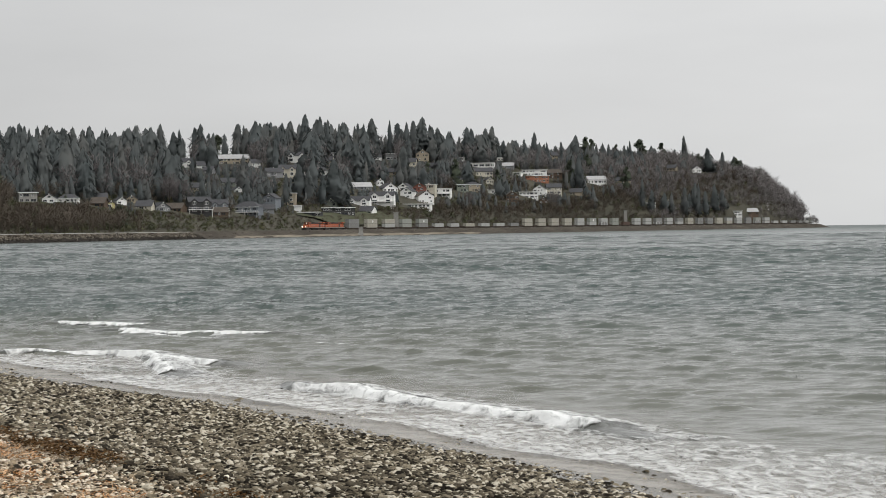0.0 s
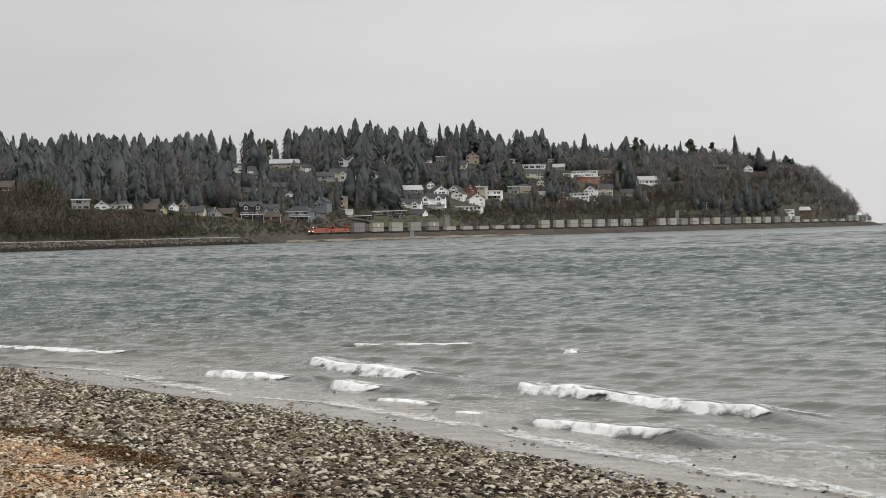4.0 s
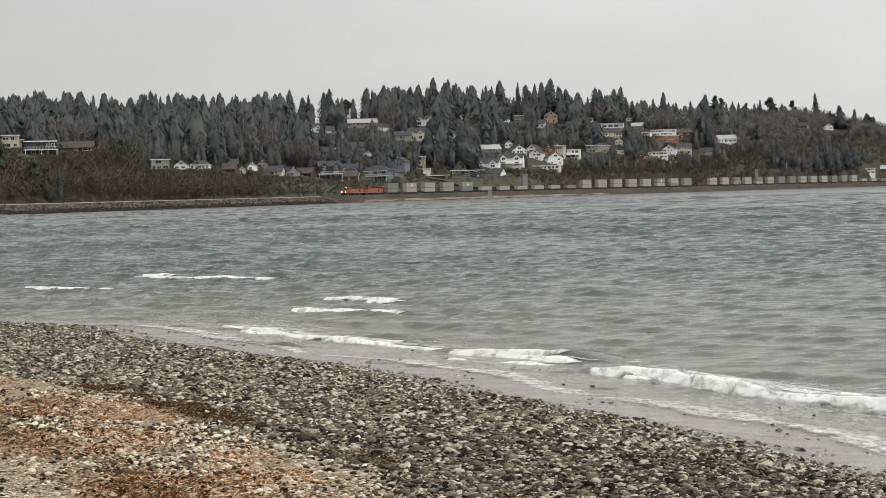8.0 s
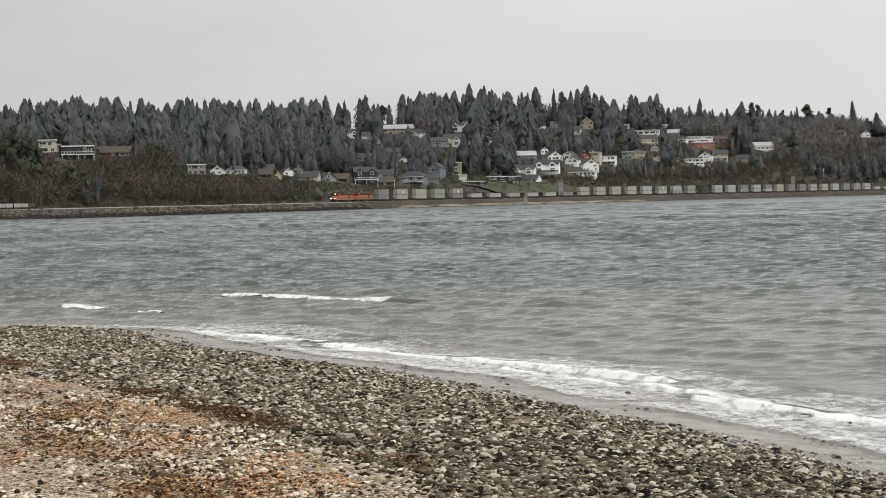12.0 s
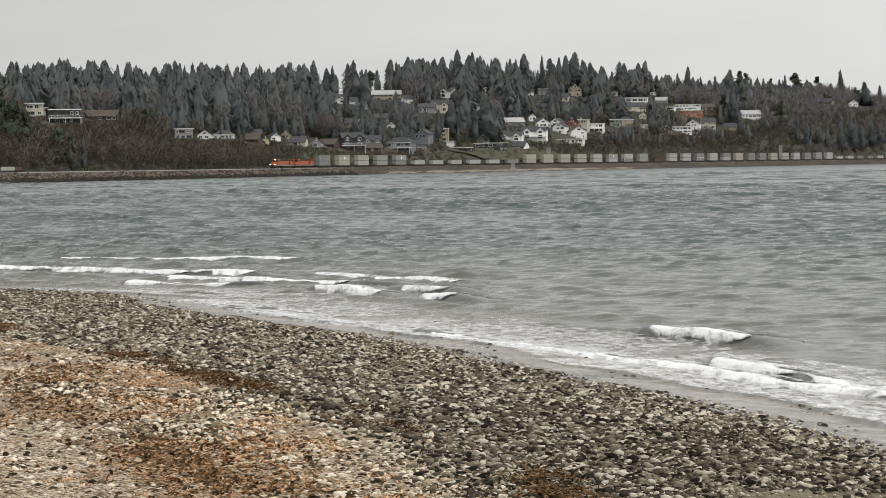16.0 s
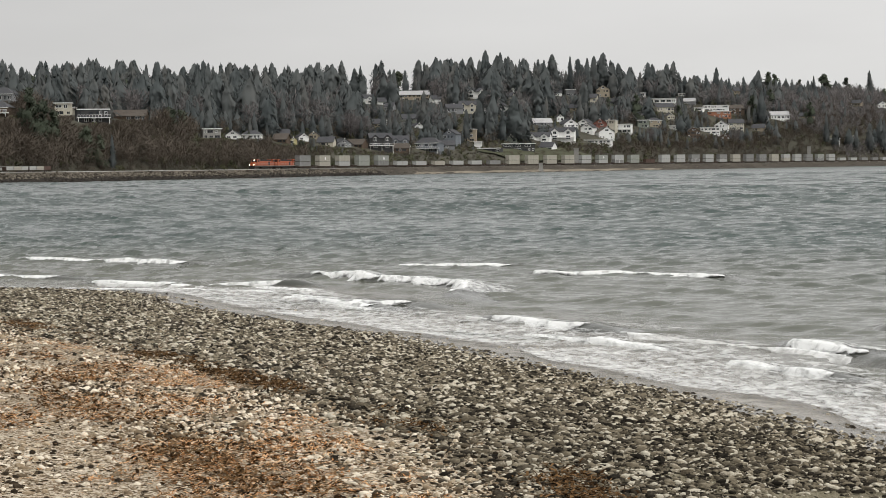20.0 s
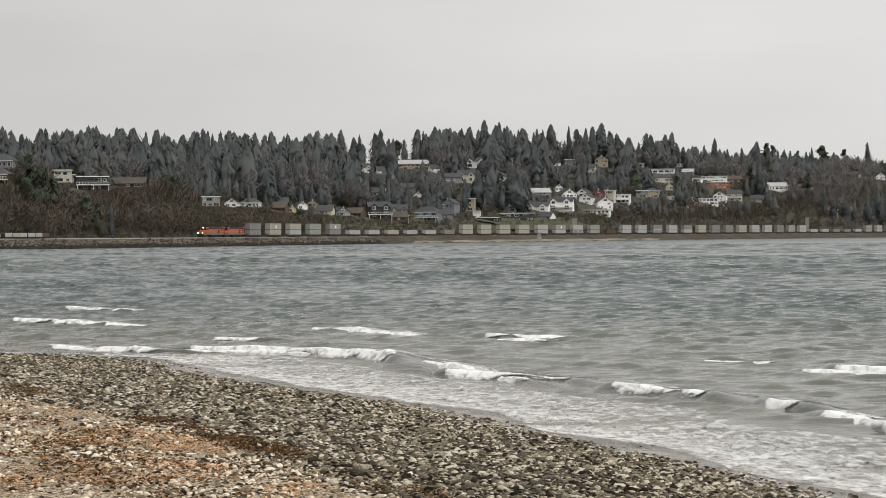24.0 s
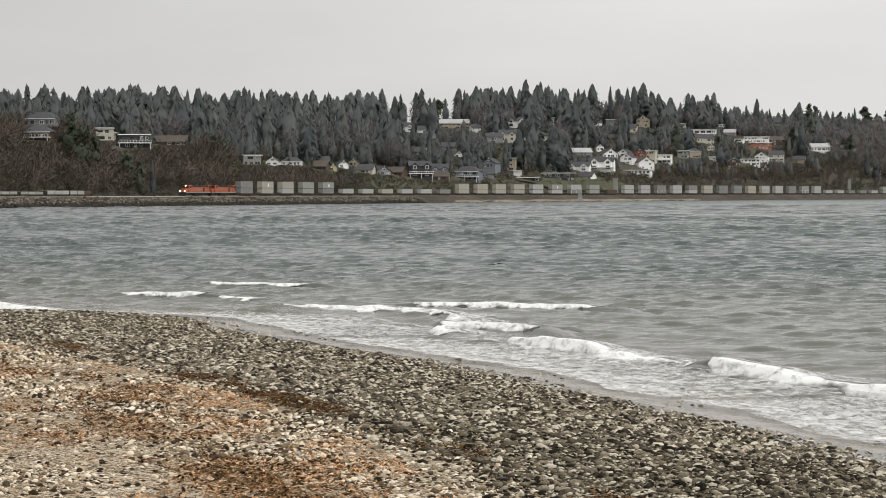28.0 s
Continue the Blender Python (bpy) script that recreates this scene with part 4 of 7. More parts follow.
def scatter(seed, s0, s1, u0, u1, spacing):
    """Jittered plan places over a stretch of hillside, by length along the railway and distance behind it."""
    rng = np.random.default_rng(seed)
    a, b = np.meshgrid(np.arange(s0, s1, spacing), np.arange(u0, u1, spacing))
    a, b = a.ravel() + rng.uniform(-0.5, 0.5, a.size) * spacing, b.ravel() + rng.uniform(-0.5, 0.5, a.size) * spacing
    x, y = np.interp(a, TRACK[1], TRACK[0][:, 0]), np.interp(a, TRACK[1], TRACK[0][:, 1])
    x2, y2 = np.interp(a + 2, TRACK[1], TRACK[0][:, 0]), np.interp(a + 2, TRACK[1], TRACK[0][:, 1])
    l = np.hypot(x2 - x, y2 - y) + 1e-6
    px_, py_ = x - b * (y2 - y) / l, y + b * (x2 - x) / l
    ok = np.ones(len(px_), bool)
    for sx, sy, r, h, base in SITES:
        ok &= np.hypot(px_ - sx, py_ - sy) > r
    return np.stack([px_, py_], 1)[ok], a[ok], b[ok], rng


# ---------------------------------------------------------------- houses
for name_, tones_ in {
    "white": [(0.74, 0.74, 0.72), (0.86, 0.86, 0.84)], "cream": [(0.42, 0.39, 0.32), (0.58, 0.55, 0.46)], "grey": [(0.16, 0.165, 0.17), (0.27, 0.275, 0.28)],
    "blue": [(0.14, 0.155, 0.172), (0.21, 0.227, 0.248)], "beige": [(0.28, 0.24, 0.18), (0.4, 0.35, 0.27)], "dark": [(0.04, 0.04, 0.042), (0.08, 0.08, 0.08)],
    "brown": [(0.07, 0.05, 0.036), (0.13, 0.095, 0.07)], "red": [(0.16, 0.065, 0.05), (0.25, 0.11, 0.085)], "sage": [(0.16, 0.18, 0.15), (0.24, 0.26, 0.22)],
    "terracotta": [(0.28, 0.12, 0.075), (0.38, 0.18, 0.11)], "concrete": [(0.22, 0.215, 0.2), (0.34, 0.33, 0.31)], "yellow": [(0.38, 0.34, 0.16), (0.52, 0.47, 0.25)],
}.items():
    M[name_] = material(name_ + "_siding", tones_, 0.8, 0.8, 0.02, 6)
for name_, tones_ in {"slate": [(0.045, 0.046, 0.05), (0.085, 0.086, 0.09)], "shake": [(0.06, 0.05, 0.042), (0.11, 0.095, 0.08)], "pale": [(0.3, 0.3, 0.3), (0.45, 0.45, 0.45)],
                      "rust": [(0.12, 0.06, 0.045), (0.2, 0.1, 0.07)]}.items():
    M["roof_" + name_] = material(name_ + "_shingles", tones_, 1.2, 0.85, 0.04, 5)
M["glass"] = material("dark_window_glass", [(0.02, 0.024, 0.028), (0.05, 0.055, 0.06)], 0.5, 0.08)
M["trim"] = material("white_trim", [(0.66, 0.66, 0.64), (0.8, 0.8, 0.78)], 2, 0.6)

ROOF_WORDS = {"slate": "dark shingle roof", "shake": "brown shake roof", "pale": "pale grey roof", "rust": "rusty red roof"}
KIND_WORDS = {"gable": "gabled", "side": "long-ridged", "hip": "hip-roofed", "flat": "flat-roofed", "two": "twin-gabled"}


def window(root, x, y, z, w, h, turn=0.0, frame_mat="trim"):
    """A window with frame, mullion and pane, standing proud of a wall that faces -y."""
    bm = boxes((-w / 2 - 0.12, w / 2 + 0.12, -0.09, 0.05, -h / 2 - 0.12, -h / 2), (-w / 2 - 0.12, w / 2 + 0.12, -0.09, 0.05, h / 2, h / 2 + 0.14),
               (-w / 2 - 0.12, -w / 2, -0.085, 0.05, -h / 2, h / 2), (w / 2, w / 2 + 0.12, -0.085, 0.05, -h / 2, h / 2), (-0.05, 0.05, -0.07, 0.05, -h / 2, h / 2))
    f = part("window", bm, frame_mat, root)
    f.matrix_basis = pose(x, y, z, 0, 0, turn)
    part("pane", boxes((-w / 2, w / 2, -0.04, 0.03, -h / 2, h / 2)), "glass", f)


def prism(bm, x0, x1, y0, y1, z, rise, axis, over=0.0, thick=0.0, bottom=True):
    """A gable body over a rectangle, its ridge along x or y."""
    if axis == "x":
        e = [(x0, y0, z), (x1, y0, z), (x1, y1, z), (x0, y1, z), (x0, (y0 + y1) / 2, z + rise), (x1, (y0 + y1) / 2, z + rise)]
        f = [(0, 1, 5, 4), (2, 3, 4, 5), (0, 4, 3), (1, 2, 5), (3, 2, 1, 0)]
    else:
        e = [(x0, y0, z), (x1, y0, z), (x1, y1, z), (x0, y1, z), ((x0 + x1) / 2, y0, z + rise), ((x0 + x1) / 2, y1, z + rise)]
        f = [(1, 2, 5, 4), (3, 0, 4, 5), (0, 1, 4), (2, 3, 5), (3, 2, 1, 0)]
    vs = [bm.verts.new(q) for q in e]
    for q in f:
        bm.faces.new([vs[i] for i in q])
    return bm


def gable_roof(w, d, h, rise, axis, over=0.5, t=0.22, cx=0.0, cy=0.0):
    """Two roof slabs with overhang and thickness."""
    bm = bmesh.new()
    half, run = (d / 2, w / 2) if axis == "x" else (w / 2, d / 2)
    k = rise / half
    for sgn in (-1, 1):
        pts = [(0, h + rise + t), (sgn * (half + over), h - over * k + t), (sgn * (half + over), h - over * k), (0, h + rise)]
        vs = []
        for end in (-run - over, run + over):
            for q, z in pts:
                vs.append(bm.verts.new((cx + end, cy + q, z) if axis == "x" else (cx + q, cy + end, z)))
        for a, b in ((0, 1), (1, 2), (2, 3), (3, 0)):
            bm.faces.new([vs[a], vs[b], vs[b + 4], vs[a + 4]])
        bm.faces.new(vs[:4])
        bm.faces.new(vs[4:])
    bmesh.ops.recalc_face_normals(bm, faces=bm.faces)
    return bm


def house(x, y, z, w, h, d=9.0, turn=0.0, kind="side", wall="white", roof="slate", deck=False, chimney=False, floors=None):
    """A house whose front looks towards the bay; h is the height of its eaves, z its floor."""
    SITES.append((x, y, w * 0.5 + 1.5, w, z))
    root = new("house")
    h = max(2.4, 0.86 * h)
    yaw = math.degrees(math.atan2(-x, y)) + turn
    root.matrix_basis = pose(x, y, z, 0, 0, yaw)
    look_ = "%s %s house with a %s" % ({"beige": "beige", "dark": "dark", "sage": "grey-green"}.get(wall, wall), KIND_WORDS[kind], ROOF_WORDS[roof])
    tagged(root, look_ + " on the hillside", "house")
    rise = {"gable": 0.32 * w, "side": 0.32 * d, "hip": 0.22 * w, "flat": 0, "two": 0.3 * d}[kind]
    rise = min(rise, 3.6)
    bm = boxes((-w / 2, w / 2, -d / 2, d / 2, -4, h))
    if kind == "gable":
        prism(bm, -w / 2, w / 2, -d / 2, d / 2, h, rise, "y")
    elif kind in ("side", "two"):
        prism(bm, -w / 2, w / 2, -d / 2, d / 2, h, rise, "x")
    part("wall", bm, wall, root)
    if kind == "gable":
        part("roof", gable_roof(w, d, h, rise, "y"), "roof_" + roof, root)
        part("bargeboard", boxes((-0.25, 0.25, -d / 2 - 0.56, -d / 2 - 0.5, h + rise - 0.5, h + rise + 0.25)), "trim", root)
    elif kind in ("side", "two"):
        part("roof", gable_roof(w, d, h, rise, "x"), "roof_" + roof, root)
        if kind == "two":
            for k, cx in enumerate((-w * 0.27, w * 0.27)):
                gw = w * 0.3
                bm = boxes((cx - gw / 2, cx + gw / 2, -d / 2 - 0.9, -d / 2 + 2, -4, h))
                prism(bm, cx - gw / 2, cx + gw / 2, -d / 2 - 0.9, -d / 2 + 3, h, gw * 0.42, "y")
                bay = part("bay", bm, wall, root)
                part("bay_roof", gable_roof(gw, 4.4, h, gw * 0.42, "y", 0.35, 0.18, cx, -d / 2 + 1.3), "roof_" + roof, root)
                window(root, cx, -d / 2 - 0.92, h * 0.45, gw * 0.55, h * 0.3)
                window(root, cx, -d / 2 - 0.92, h * 0.9, gw * 0.4, h * 0.22)
    elif kind == "hip":
        bm = bmesh.new()
        o = 0.6
        vs = [bm.verts.new(q) for q in [(-w / 2 - o, -d / 2 - o, h), (w / 2 + o, -d / 2 - o, h), (w / 2 + o, d / 2 + o, h), (-w / 2 - o, d / 2 + o, h),
                                        (-w * 0.2, 0, h + rise), (w * 0.2, 0, h + rise)]]
        for q in ((0, 1, 5, 4), (1, 2, 5), (2, 3, 4, 5), (3, 0, 4), (3, 2, 1, 0)):
            bm.faces.new([vs[i] for i in q])
        part("roof", bm, "roof_" + roof, root)
        part("fascia", boxes((-w / 2 - 0.6, w / 2 + 0.6, -d / 2 - 0.66, -d / 2 - 0.6, h - 0.25, h + 0.02)), "trim", root)
    else:
        part("roof", boxes((-w / 2 - 0.5, w / 2 + 0.5, -d / 2 - 0.7, d / 2 + 0.5, h, h + 0.35)), "roof_" + roof, root)
        part("fascia", boxes((-w / 2 - 0.55, w / 2 + 0.55, -d / 2 - 0.78, -d / 2 - 0.7, h - 0.05, h + 0.38)), "trim", root)
    floors = floors or max(1, round(h / 2.9))
    if kind != "two":
        pick = random.Random(int(abs(x) * 13 + y * 7))
        for fl in range(floors):
            wx, z0 = -w / 2 + 0.7, h * (fl + 0.54) / floors
            while wx < w / 2 - 1.3:          # a run of openings of unequal width
                ww = pick.choice((0.9, 1.2, 1.6, 2.6, 3.4) if kind == "flat" else (0.8, 1.0, 1.3, 1.7, 2.2))
                ww = min(ww, w / 2 - 0.7 - wx)
                if ww > 0.6 and pick.random() < 0.8:
                    window(root, wx + ww / 2, -d / 2, z0, ww, min(1.5, h / floors * pick.choice((0.36, 0.46, 0.5))), frame_mat=wall if pick.random() < 0.5 else "trim")
                wx += ww + pick.uniform(0.5, 1.6)
    if kind == "gable":
        window(root, 0, -d / 2, h + rise * 0.35, w * 0.2, rise * 0.32)
    if deck:
        dk = part("deck", boxes((-w / 2 - 0.6, w / 2 + 0.6, -d / 2 - 2.6, -d / 2 - 0.02, -0.35 + h * 0.46, h * 0.46)), "trim", root)
        rows = [(-w / 2 - 0.6, w / 2 + 0.6, -d / 2 - 2.6, -d / 2 - 2.5, h * 0.46 + 0.95, h * 0.46 + 1.05)]
        for k in range(int(w / 1.2) + 1):
            px_ = -w / 2 - 0.55 + k * (w + 1.1) / int(w / 1.2)
            rows.append((px_ - 0.05, px_ + 0.05, -d / 2 - 2.58, -d / 2 - 2.5, h * 0.46, h * 0.46 + 0.95))
        part("railing", boxes(*rows), "trim", dk)
        for px_ in (-w / 2, 0, w / 2):
            part("post", boxes((px_ - 0.12, px_ + 0.12, -d / 2 - 2.5, -d / 2 - 2.26, -4, h * 0.46 - 0.35)), "trim", dk)
    if chimney:
        ch = part("chimney", boxes((-w * 0.32 - 0.5, -w * 0.32 + 0.5, -0.4, 0.5, h, h + rise + 1.2)), wall, root)
        part("chimney_cap", boxes((-w * 0.32 - 0.6, -w * 0.32 + 0.6, -0.5, 0.6, h + rise + 1.2, h + rise + 1.4)), "concrete", ch)
    return root


# ---------------------------------------------------------------- the train
for name_, args_ in {
    "orange": ([(0.34, 0.085, 0.04), (0.44, 0.12, 0.055)], 0.6, 0.45, 0.01), "black": ([(0.015, 0.015, 0.016), (0.035, 0.034, 0.033)], 0.8, 0.6, 0.01),
    "rust_black": ([(0.03, 0.024, 0.02), (0.07, 0.05, 0.038)], 0.8, 0.85, 0.01), "steel": ([(0.25, 0.24, 0.23), (0.4, 0.39, 0.38)], 2, 0.5, 0.01),
    "box_white": ([(0.31, 0.315, 0.305), (0.42, 0.42, 0.4)], 0.35, 0.7, 0.02), "box_cream": ([(0.3, 0.285, 0.24), (0.4, 0.385, 0.33)], 0.35, 0.7, 0.02),
    "box_grey": ([(0.17, 0.17, 0.165), (0.26, 0.26, 0.25)], 0.35, 0.7, 0.02), "box_sage": ([(0.23, 0.24, 0.215), (0.32, 0.33, 0.3)], 0.35, 0.7, 0.02),
    "box_red": ([(0.07, 0.045, 0.036), (0.11, 0.072, 0.058)], 0.35, 0.75, 0.02), "paint_white": ([(0.7, 0.7, 0.68), (0.82, 0.82, 0.8)], 1, 0.5, 0.0),
}.items():
    M[name_] = material("train_" + name_, args_[0], args_[1], args_[2], args_[3], 5)
M["lamp"] = material("burning_headlight", [(0.9, 0.8, 0.6), (0.9, 0.8, 0.6)], 1, 0.3, glow=4.5)


def bogie(parent, x, axles, wheel_r=0.48):
    t = part("truck", boxes((x - 0.9 * axles, x + 0.9 * axles, -1.05, -0.85, 0.35, 0.85), (x - 0.9 * axles, x + 0.9 * axles, 0.85, 1.05, 0.35, 0.85), (x - 0.4, x + 0.4, -0.85, 0.85, 0.45, 0.9), bevel=0.06), "rust_black", parent)
    for k in range(axles):
        wx = x + (k - (axles - 1) / 2) * 1.75
        bm = bmesh.new()
        for y in (-0.76, 0.76):
            tube(bm, (wx, y - 0.07, wheel_r), (wx, y + 0.07, wheel_r), wheel_r, 14)
        tube(bm, (wx, -0.76, wheel_r), (wx, 0.76, wheel_r), 0.09, 8)
        part("wheelset", bm, "steel", t)


def locomotive():
    """A six-axle diesel, its nose towards +x, standing on the rail top."""
    r = new("locomotive")
    part("frame", boxes((-11, 11, -1.5, 1.5, 1.05, 1.55), (10.9, 11.25, -1.4, 1.4, 0.4, 1.5), (-11.25, -10.9, -1.4, 1.4, 0.4, 1.5), bevel=0.05), "black", r)
    for y in (-1.53, 1.505):
        part("sill_stripe", boxes((-11.02, 11.02, y, y + 0.025, 1.3, 1.52)), "box_cream", r)
    part("fuel_tank", boxes((-3.2, 3.2, -1.35, 1.35, 0.3, 1.05), bevel=0.15), "black", r)
    part("nose", boxes((8.2, 10.4, -1.15, 1.15, 1.55, 3.0), bevel=0.2), "orange", r)
    cab = part("cab", boxes((5.6, 8.2, -1.5, 1.5, 1.55, 4.35), bevel=0.15), "orange", r)
    part("cab_roof", boxes((5.5, 8.35, -1.52, 1.52, 4.36, 4.6), bevel=0.08), "black", cab)
    for y in (-1.2, 0.1):
        part("windscreen", boxes((8.21, 8.25, y, y + 1.1, 3.2, 4.0)), "glass", cab)
    for y in (-1.52, 1.5):
        part("side_window", boxes((6.2, 7.6, y, y + 0.02, 3.2, 4.0)), "glass", cab)
    part("engine_hood", boxes((-8.6, 5.55, -1.0, 1.0, 1.55, 3.55), bevel=0.08), "orange", r)
    part("hood_top", boxes((-8.6, 5.5, -0.95, 0.95, 3.56, 4.3), bevel=0.12), "black", r)
    rad = part("radiator", boxes((-11.0, -8.7, -1.5, 1.5, 3.3, 4.5), (-10.8, -8.7, -1.05, 1.05, 1.55, 3.3), bevel=0.1), "orange", r)
    for y in (-1.53, 1.51):
        part("grille", boxes((-10.8, -8.9, y, y + 0.02, 3.5, 4.2)), "black", rad)
    part("exhaust", boxes((-1.2, 0.6, -0.35, 0.35, 4.3, 4.65), bevel=0.05), "rust_black", r)
    for x in (-6.5, -4.2, 2.2, 4.0):
        for y in (-1.03, 1.01):
            part("hood_door", boxes((x, x + 1.7, y, y + 0.02, 1.8, 3.3)), "black" if x == -6.5 else "orange", r)
    bm = bmesh.new()
    for y in (-1.45, 1.45):
        tube(bm, (-10.8, y, 2.6), (10.7, y, 2.6), 0.03, 5)
        for k in range(13):
            tube(bm, (-10.8 + k * 1.79, y, 1.55), (-10.8 + k * 1.79, y, 2.6), 0.025, 5)
    part("handrail", bm, "steel", r)
    part("snowplow", boxes((11.0, 11.6, -1.4, 1.4, 0.12, 0.75), bevel=0.1), "black", r)
    bogie(r, 7.1, 3)
    bogie(r, -7.1, 3)
    return r


def headlights(root):
    for name, y, z, x, s in (("ditch_light", -1.05, 1.95, 11.35, 0.24), ("ditch_light", 1.05, 1.95, 11.35, 0.24), ("headlight", 0, 4.1, 8.45, 0.24)):
        bm = bmesh.new()
        tube(bm, (x - 0.25, y, z), (x, y, z), s, 14, s * 0.9)
        part(name, bm, "lamp", root, "bright warm glowing lamp")


def well_car():
    r = new("well_car")
    part("frame", boxes((-8.6, 8.6, -1.45, -1.25, 0.55, 1.15), (-8.6, 8.6, 1.25, 1.45, 0.55, 1.15), (-8.6, 8.6, -1.25, 1.25, 0.3, 0.4),
                        (8.6, 11.0, -1.3, 1.3, 0.95, 1.2), (-11.0, -8.6, -1.3, 1.3, 0.95, 1.2), bevel=0.03), "rust_black", r)
    for sgn in (-1, 1):
        part("end_platform", boxes((min(sgn * 8.6, sgn * 10.6), max(sgn * 8.6, sgn * 10.6), -1.45, 1.45, 1.2, 1.5), bevel=0.04), "rust_black", r)
        part("coupler", boxes((min(sgn * 10.6, sgn * 11.1), max(sgn * 10.6, sgn * 11.1), -0.2, 0.2, 0.75, 1.0)), "steel", r)
        bogie(r, sgn * 9.6, 2, 0.45)
    return tagged(r, "rust-black well car carrying shipping containers", "rail car", "cars of the train")


def container(tone, emblem, hollow=False):
    """A long dry box, its floor at z = 0."""
    L, W, H = 6.1, 1.22, 2.88
    r = new("shipping_container")
    n, dep = 30, 0.045
    xs = np.linspace(-L + 0.2, L - 0.2, n * 2)
    vs, fs = [], []
    for sgn in (-1, 1):
        b = len(vs)
        for i, x in enumerate(xs):
            y = sgn * (W - (dep if (i // 2) % 2 else 0))
            vs += [(x, y, 0.15), (x, y, H - 0.12)]
        for i in range(len(xs) - 1):
            q = [b + 2 * i, b + 2 * i + 2, b + 2 * i + 3, b + 2 * i + 1]
            fs.append(q if sgn < 0 else q[::-1])
    piece("side_panel", mesh_of("side_panel", vs, np.array(fs), "box_" + tone), r)
    part("floor_frame", boxes((-L, L, -W, W, 0, 0.16)), "rust_black", r)
    part("roof_panel", boxes((-L + 0.05, L - 0.05, -W + 0.03, W - 0.03, H - 0.05, H), bevel=0.01), "box_" + tone, r)
    for y in (-W, W - 0.1):
        part("top_rail", boxes((-L, L, y - 0.015, y + 0.115, H - 0.13, H + 0.015)), "paint_white" if hollow else "box_" + tone, r)
    for x in (-L, L - 0.2, -0.1):
        for y in (-W - 0.02, W - 0.13):
            part("corner_post", boxes((x, x + 0.2, y, y + 0.15, 0.0, H)), "paint_white" if hollow else "box_" + tone, r)
    part("end_door", boxes((L - 0.06, L + 0.02, -W + 0.1, -0.02, 0.16, H - 0.13), (L - 0.06, L + 0.02, 0.02, W - 0.1, 0.16, H - 0.13)), "box_" + tone, r)
    part("end_wall", boxes((-L - 0.02, -L + 0.06, -W + 0.1, W - 0.1, 0.16, H - 0.13)), "box_" + tone, r)
    if emblem:
        bm = bmesh.new()
        for y in (-W - 0.03, W + 0.03):
            tube(bm, (-0.4, y - 0.02, 1.35), (-0.4, y + 0.02, 1.35), 0.75, 18)
        part("emblem", bm, "paint_white", r, "round white emblem")
    words = {"white": "off-white", "cream": "cream", "grey": "grey", "sage": "pale grey-green", "red": "rusty brown"}[tone]
    return tagged(r, "%s steel container on a railway car%s" % (words, " with a round emblem" if emblem else ""), "container", "containers of the train")


PITCH, SPEED, NOSE = 22.3, -13.42, 793.5
TRAIN = []          # things of the train: object, distance behind the nose, height


def at_rail(s, z=0.0):
    """The pose on the track at a running length, heading down the track towards its start."""
    p = [np.interp(s + k, TRACK[1], TRACK[0][:, 0]) for k in (-6, 6)], [np.interp(s + k, TRACK[1], TRACK[0][:, 1]) for k in (-6, 6)]
    x, y = np.interp(s, TRACK[1], TRACK[0][:, 0]), np.interp(s, TRACK[1], TRACK[0][:, 1])
    return pose(x, y, RAIL + 0.28 + z, 0, 0, math.degrees(math.atan2(p[1][0] - p[1][1], p[0][0] - p[0][1])))


def build_train():
    a = tagged(locomotive(), "orange and black diesel locomotive with lit headlights", "locomotive", "locomotives of the train")
    b = copy_thing(a, Matrix.Identity(4))
    b["label"] = "orange and black diesel locomotive coupled behind the leader"
    headlights(a)
    TRAIN.append((a, 11.5, 0))
    TRAIN.append((b, 11.5 + 22.7, 0))
    car = well_car()
    kinds = {}
    order = ["gg", "cC", "wc", "ss", "gS", "w", "w", "c", "w", "w", "g", "cc", "cc", "cc", "cc", "ww", "wS", "hw", "ss", "r", "ww", "ww", "hg", "ww",
             "wg", "cc", "gg", "gg", "cc", "cw", "ww", "gg", "hs", "ww", "w", "w", "g", "g", "w", "ss", "wc", "gg", "ww", "cc", "wg", "gs", "ww", "w", "w", "g", "w", "cc", "ww"]
    names = {"g": "grey", "c": "cream", "w": "white", "s": "sage", "r": "red", "h": "grey"}
    back_ = 11.5 + 22.7 + 22.6
    for k, load in enumerate(order):
        c = car if k == 0 else copy_thing(car, Matrix.Identity(4))
        TRAIN.append((c, back_ + k * PITCH, 0))
        for level, letter in enumerate(load):
            key = (letter, letter.isupper())
            if key not in kinds:
                kinds[key] = container(names[letter.lower()], letter.isupper() or letter in "C", letter == "h")
                box_ = kinds[key]
            else:
                box_ = copy_thing(kinds[key], Matrix.Identity(4))
            TRAIN.append((box_, back_ + k * PITCH, 0.42 + 2.92 * level))


